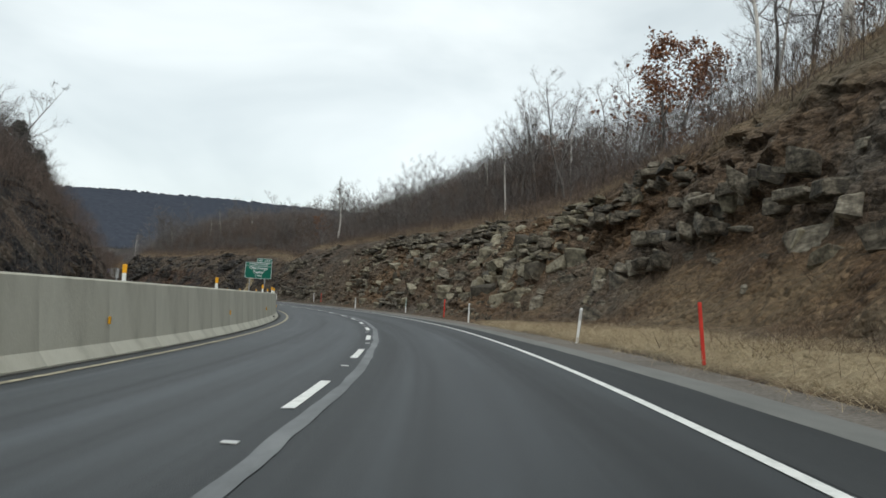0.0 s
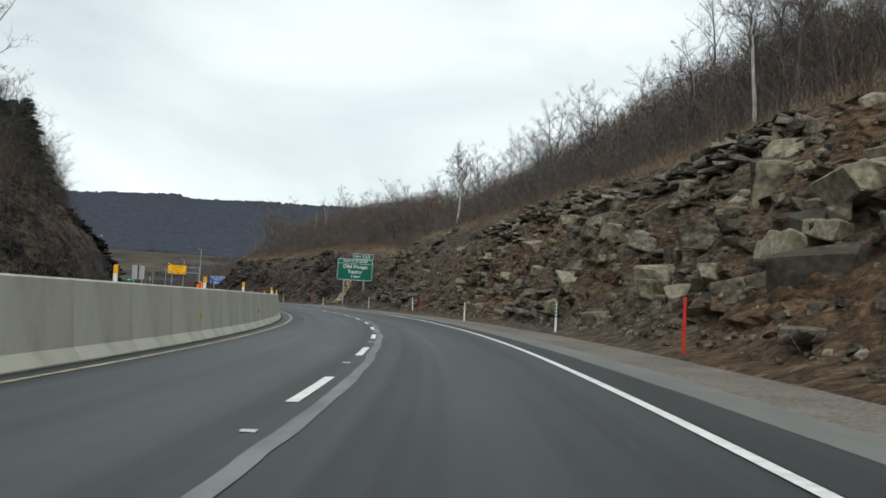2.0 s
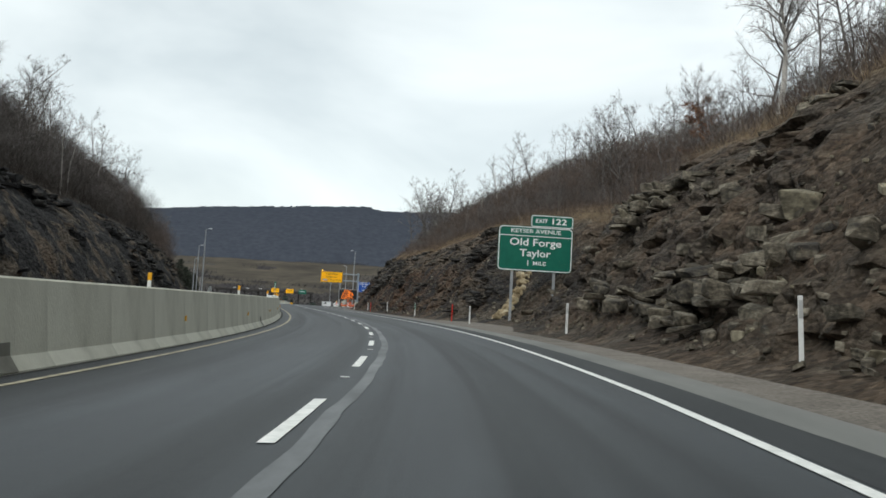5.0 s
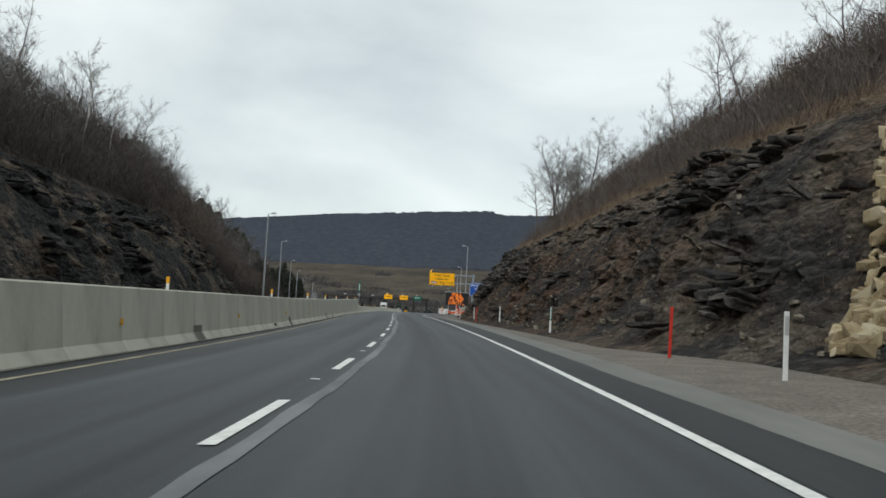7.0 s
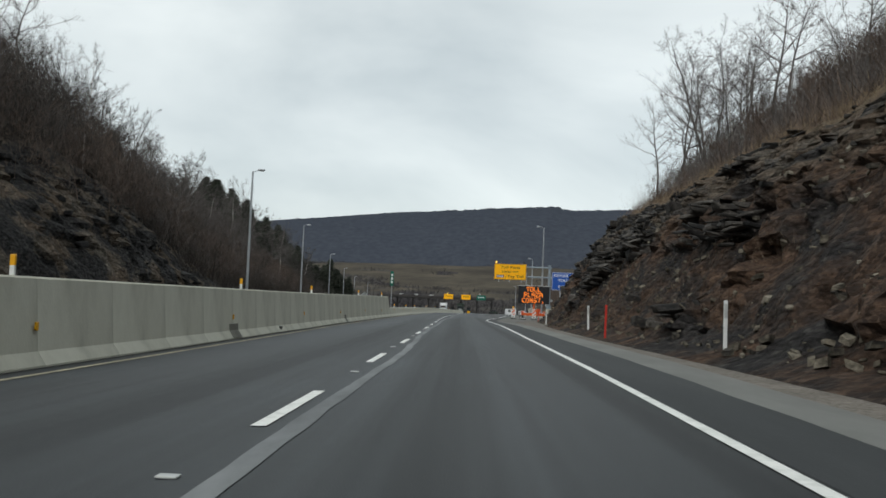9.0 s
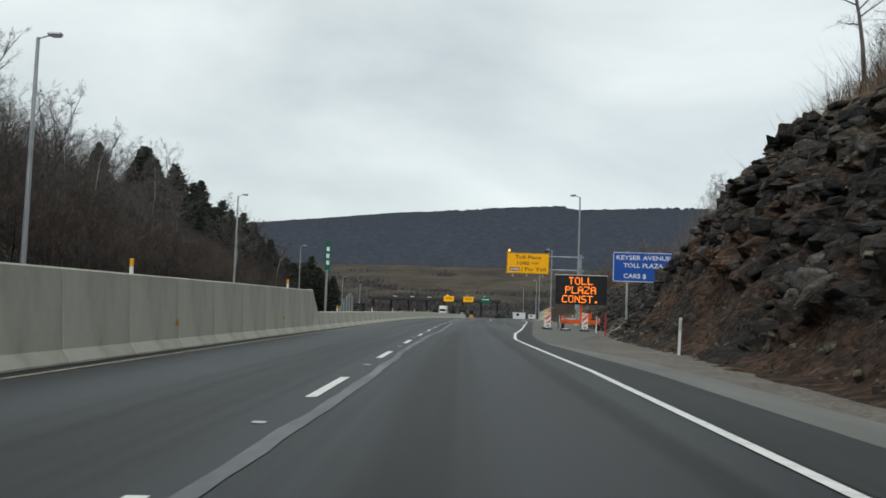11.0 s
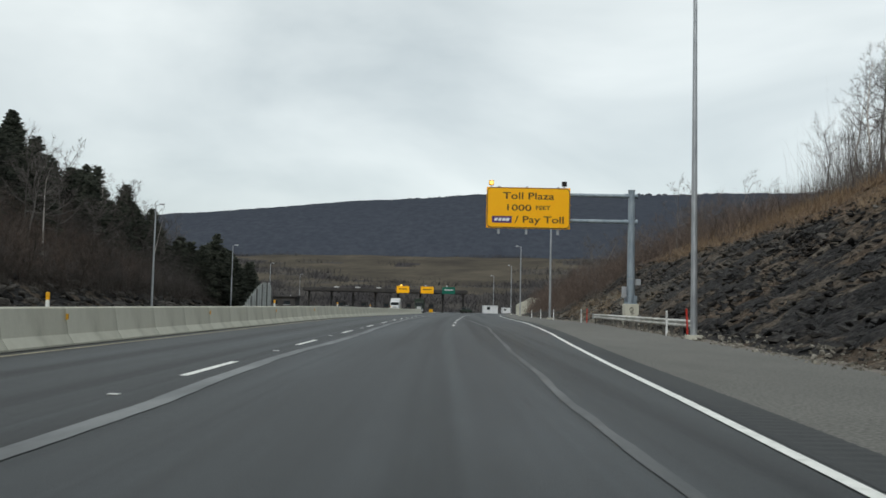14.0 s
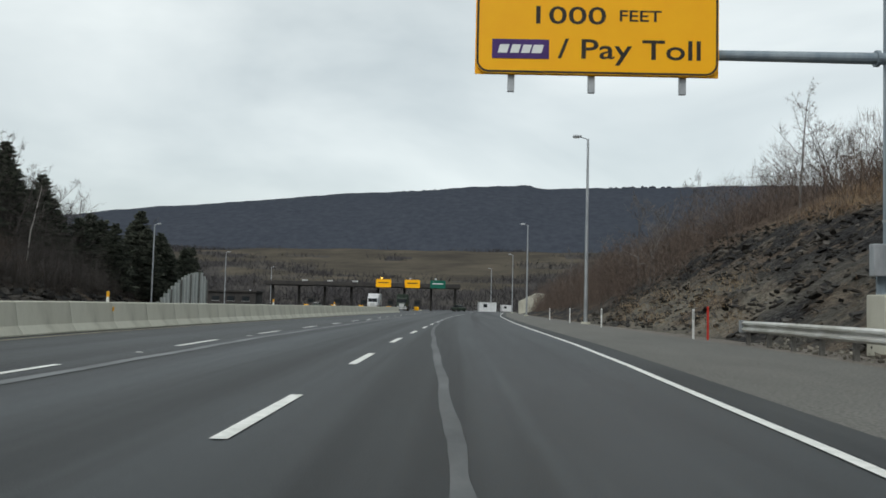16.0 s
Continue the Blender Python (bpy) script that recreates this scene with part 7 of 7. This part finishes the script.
blocks(7, on_right, s, d, z, LUMP, "tan_riprap", M_TAN_ROCK, "chute of tan broken stone running down the cut", 0.15, 0.3)
s, d, z = scatter(300, 271, 283, 0.0, 5.8, 0.06, 0.36, 2.8)
blocks(8, on_right, s, d, z, LEDGE, "pale_stone", M_PALE_ROCK, "pale tan broken stone beside the sign posts", 0.35, 0.3)
v, f = slabs(1100, 47, on_right, (284, 350), (-1.0, 0.7), (0.04, 0.20), (0.3, 0.6), 0.3, 0.3, 2.0)
rocks_of(v, f, "pale_stone", M_PALE_ROCK, "pale gravel spill along the foot of the talus")

# the large boulders of the nearest stretch, each on its own
rg = np.random.RandomState(77)
ROCKS = []
for i, (v, f) in enumerate(broken_forms(9, 8, (0.5, 0.85))):
    ROCKS.append(mesh_of("boulder", v, f, M_ROCK if i % 3 == 0 else M_BOULDER))
DRIFT = [(60, 3.4), (56, 4.4), (64, 2.6), (52, 3.2), (76, 6.2), (71, 6.5), (84, 5.0), (24, 4.6), (33, 5.2), (41, 3.6), (54, 2.6), (58, 3.8), (62, 2.4), (66, 4.2), (69, 1.8), (73, 3.2), (79, 2.2), (86, 1.3), (93, 3.6), (97, 1.2), (101, 2.0), (107, 1.5), (112, 3.4), (119, 1.4), (128, 2.2)]
for k in range(240):
    cs, cd = DRIFT[k % len(DRIFT)]
    s, d = cs + rg.normal() * 2.0, max(0.25, cd + rg.normal() * 0.9)
    p = on_face(s, d)
    z = (0.4 + 1.5 * rg.rand() ** 1.7) * (1.0 if d > 1.2 else 0.7) * float(table(s, (92, 1.0), (112, 0.6)))
    pale = rg.rand() < table(s, (40, 0.15), (48, 0.8), (95, 0.75), (115, 0.35), (132, 0.1))
    ob = new("boulder", ROCKS[int(rg.choice([1, 2, 4, 5, 7, 8] if pale else [0, 3, 6]))])
    ob.matrix_basis = Matrix.Translation((float(p[0]), float(p[1]), float(p[2]) - 0.08 * z)) @ pose(0, 0, 0, rg.uniform(-14, 14), rg.uniform(-14, 14), math.degrees(np.interp(s, STEP, head)) + 90 + rg.normal() * 25)
    ob.scale = (z * rg.uniform(1.0, 1.5), z, z * rg.uniform(0.75, 1.1))
    tagged(ob, "weathered tan sandstone boulder lodged in the rock cut" if pale else "dark grey shale boulder lodged in the rock cut", "boulder", "boulders")

# ---- toll plaza ----
def plaza():
    m = pose(-10.4, 528.7, float(road_z(535, 0)), 0, 0, 5.9)
    t = thing("toll_plaza", m, "low dark toll plaza canopy on columns over the booths", "toll plaza")
    roof = part("canopy", box(46, 9, 1.1, (0, 0, 5.9), 0.08), M_CANOPY, t)
    part("fascia", box(46.3, 0.15, 0.8, (0, -4.55, 5.9), 0.03), M_CANOPY, roof)
    for x in (-22, -15.6, -9.4, -3.0, 3.4, 9.8, 16.2, 22):
        part("column", box(0.55, 0.8, 5.5, (x, 0, 2.7), 0.05), M_CANOPY, t)
    for x in (-12.5, -6.2, 0.2, 6.6, 13):
        bo = part("booth", box(1.5, 3.0, 2.5, (x, -0.5, 1.4), 0.06), M_CANOPY, t, "small dark toll booth")
        part("booth_window", box(1.2, 0.04, 0.9, (x, -2.02, 1.8)), M_GLASS_DARK, bo)
        isl = part("island", box(2.0, 12, 0.22, (x, -3.0, 0.12), 0.05), M_CONCRETE, t, "concrete lane island")
        part("bumper", box(1.1, 0.9, 0.9, (x, -8.6, 0.5), 0.15), M_YELLOW, isl, "yellow island nose")
    for x, mt, lab in ((5.0, M_YELLOW, "yellow lane sign above the canopy"), (11.8, M_YELLOW, "yellow lane sign above the canopy"), (17.8, M_GREEN, "green lane sign above the canopy")):
        p = part("lane_sign", plate(3.6, 1.9, 0.1, 0.2, (x, -4.75, 6.3)), mt, t, lab)
        part("legend", box(2.4, 0.02, 0.22, (x, -4.81, 6.45)), M_SIGN_BLACK if mt is M_YELLOW else M_SIGN_WHITE, p)
        part("lamp", box(0.4, 0.3, 0.35, (x - 0.5, -4.6, 7.5), 0.05), M_LAMP_ON if x < 6 else M_LENS, p)
    for x in (-14, -8, -2):
        part("vent", box(1.3, 0.8, 0.35, (x, -2, 6.62), 0.05), M_SIGN_BACK, roof)


plaza()


def plaza_office():
    t = thing("toll_office", pose(-11.8, 528.7, float(road_z(535, 0)), 0, 0, 5.9) @ pose(-32, 2, 0), "low dark flat-roofed building beside the toll plaza", "building")
    part("wall", box(15.5, 8, 3.4, (0, 0, 1.7), 0.05), M_CANOPY, t)
    part("roof", box(16.4, 8.8, 0.5, (0, 0, 3.65), 0.06), M_CANOPY, t)
    for x in (-5.4, -1.8, 1.8, 5.4):
        w = part("window", box(1.8, 0.08, 1.1, (x, -4.02, 1.9), 0.02), M_GLASS_DARK, t)
        part("sill", box(2.0, 0.16, 0.08, (x, -4.06, 1.3), 0.01), M_SIGN_BACK, w)
    for x in (-6.5, 0.5, 6.5):
        part("wall_lamp", box(0.35, 0.25, 0.25, (x, -4.5, 3.9), 0.04), M_LENS, t)


plaza_office()


def truck(x, y, spin, cab, body, label):
    t = thing("truck", pose(x, y, -0.95, 0, 0, spin), label, "truck")
    part("box_body", box(2.5, 7.5, 2.7, (0, 4.2, 2.35), 0.08), body, t)
    c = part("cab", box(2.4, 2.0, 2.3, (0, -0.9, 1.75), 0.18), cab, t)
    part("windscreen", box(2.05, 0.05, 0.8, (0, -1.92, 2.2), 0.02), M_GLASS_DARK, c)
    part("hood", box(2.0, 1.3, 1.2, (0, -2.4, 1.2), 0.2), cab, c)
    part("grille", box(1.1, 0.05, 0.8, (0, -3.06, 1.2), 0.02), M_SIGN_BACK, c)
    part("bumper", box(2.4, 0.25, 0.35, (0, -3.1, 0.55), 0.06), M_SIGN_BACK, c)
    for sx in (-0.85, 0.85):
        part("headlight", box(0.3, 0.05, 0.22, (sx, -3.1, 0.95), 0.02), M_LENS, c)
    for yy in (-2.2, 3.4, 6.4):
        for sx in (-1.1, 1.1):
            part("wheel", rod((sx - 0.16, yy, 0.5), (sx + 0.16, yy, 0.5), 0.5, 0.5, 16), M_RUBBER, t)


truck(-5.6, 515.5, 5.9, M_TRUCK_WHITE, M_TRUCK_WHITE, "white truck halted at the toll booths")
truck(1.2, 514.0, 5.9, M_TRUCK_DARK, M_TRUCK_DARK, "dark green truck halted at the toll booths")


def car(x, y, z, spin, paint, label):
    t = thing("car", pose(x, y, z, 0, 0, spin), label, "car")
    b = part("body", box(1.8, 4.5, 0.7, (0, 0, 0.65), 0.18), paint, t)
    part("cabin", box(1.55, 2.3, 0.6, (0, 0.2, 1.2), 0.22), M_GLASS_DARK, b)
    part("roof", box(1.4, 1.7, 0.1, (0, 0.2, 1.5), 0.05), paint, b)
    for yy in (-1.4, 1.4):
        for sx in (-0.85, 0.85):
            part("wheel", rod((sx - 0.1, yy, 0.32), (sx + 0.1, yy, 0.32), 0.32, 0.32, 16), M_RUBBER, t)


car(-43.5, 494, -1.0, 6, M_TRUCK_WHITE, "white car beyond the median near the plaza")
car(-19.5, 519, -1.0, 6, M_TRUCK_DARK, "dark car waiting at the plaza")
car(13.0, 524, -0.9, 30, M_TRUCK_DARK, "dark car parked beside the plaza")


def side_yard():
    t = thing("site_cabin", pose(19.6, 524, -0.9, 0, 0, 10), "white site cabin beside the plaza", "cabin")
    part("walls", box(4.0, 3, 2.1, (0, 0, 1.15), 0.05), M_TRUCK_WHITE, t)
    part("window", box(0.9, 0.05, 0.8, (-0.6, -1.52, 1.5)), M_GLASS_DARK, t)
    part("roof", box(4.2, 3.2, 0.15, (0, 0, 2.25), 0.03), M_SIGN_BACK, t)
    t = thing("site_cabin", pose(24.0, 526, -0.9, 0, 0, 14), "small white trailer cabin beside the plaza", "cabin")
    part("walls", box(2.4, 2.2, 1.5, (0, 0, 1.0), 0.05), M_TRUCK_WHITE, t)
    part("window", box(0.6, 0.05, 0.5, (-0.5, -1.12, 1.2)), M_GLASS_DARK, t)
    t = thing("wing_wall", pose(30.4, 511, -0.9, 0, 0, 8), "pale concrete wing wall beside the road", "wall")
    b = bmesh.new()
    pr = [(-3.3, 0), (3.3, 0), (3.0, 4.4), (0.4, 4.5), (-3.3, 2.6)]
    fr = [b.verts.new((x, -0.3, z)) for x, z in pr]
    bk = [b.verts.new((x, 0.3, z)) for x, z in pr]
    b.faces.new(fr)
    b.faces.new(list(reversed(bk)))
    for i in range(5):
        j = (i + 1) % 5
        b.faces.new((fr[j], fr[i], bk[i], bk[j]))
    bmesh.ops.recalc_face_normals(b, faces=b.faces)
    part("slab", b, M_CONCRETE, t)
    t = thing("ribbed_screen", spot(438, -35.2, -0.1, 1.5), "curved-top screen of upright grey-green ribbed panels", "screen wall")
    for k in range(16):
        y = 0.75 + k * 1.5
        h = 0.5 + 4.9 * math.sin(min(1.0, (k + 0.6) / 13.0) * math.pi / 2) - max(0, k - 13) * 0.5
        part("panel", box(0.12, 1.46, h, (0.05 * (k % 2), y, h / 2), 0.02), M_WALL_STEEL, t)
        part("rib", box(0.16, 0.55, h, (0.10, y + 0.6, h / 2), 0.01), M_SIGN_BACK if k % 3 else M_DARK_POST, t)


side_yard()

# ---- small marks on the road ----
for k in range(-1, 40):
    sm = float(np.interp(k + 0.5, ANCHOR_N, ANCHOR_S))
    t = thing("lane_reflector", spot(sm + 0.4, 0.0 + 0.05 * math.sin(k * 2.1), 0.004), "low worn metal lane reflector set in the asphalt", "road reflector", "lane reflectors")
    part("casting", box(0.13, 0.10, 0.014, (0, 0, 0.005), 0.005), M_SIGN_BACK, t)
v, f = [], []
for i, ss in enumerate(np.arange(254, 298, 0.24)):
    e = float(right_edge(ss))
    a = place(np.array([ss, ss, ss + 0.10, ss + 0.10]), np.array([e + 0.22, e + 0.72, e + 0.72, e + 0.22]), 0.0035)
    v.extend(a)
    f.append((4 * i, 4 * i + 1, 4 * i + 2, 4 * i + 3))
tagged(new("rumble_strip", mesh_of("rumble_strip", v, f, M_RUMBLE)), "milled rumble strip grooves along the edge line", "rumble strip", kind="stuff")
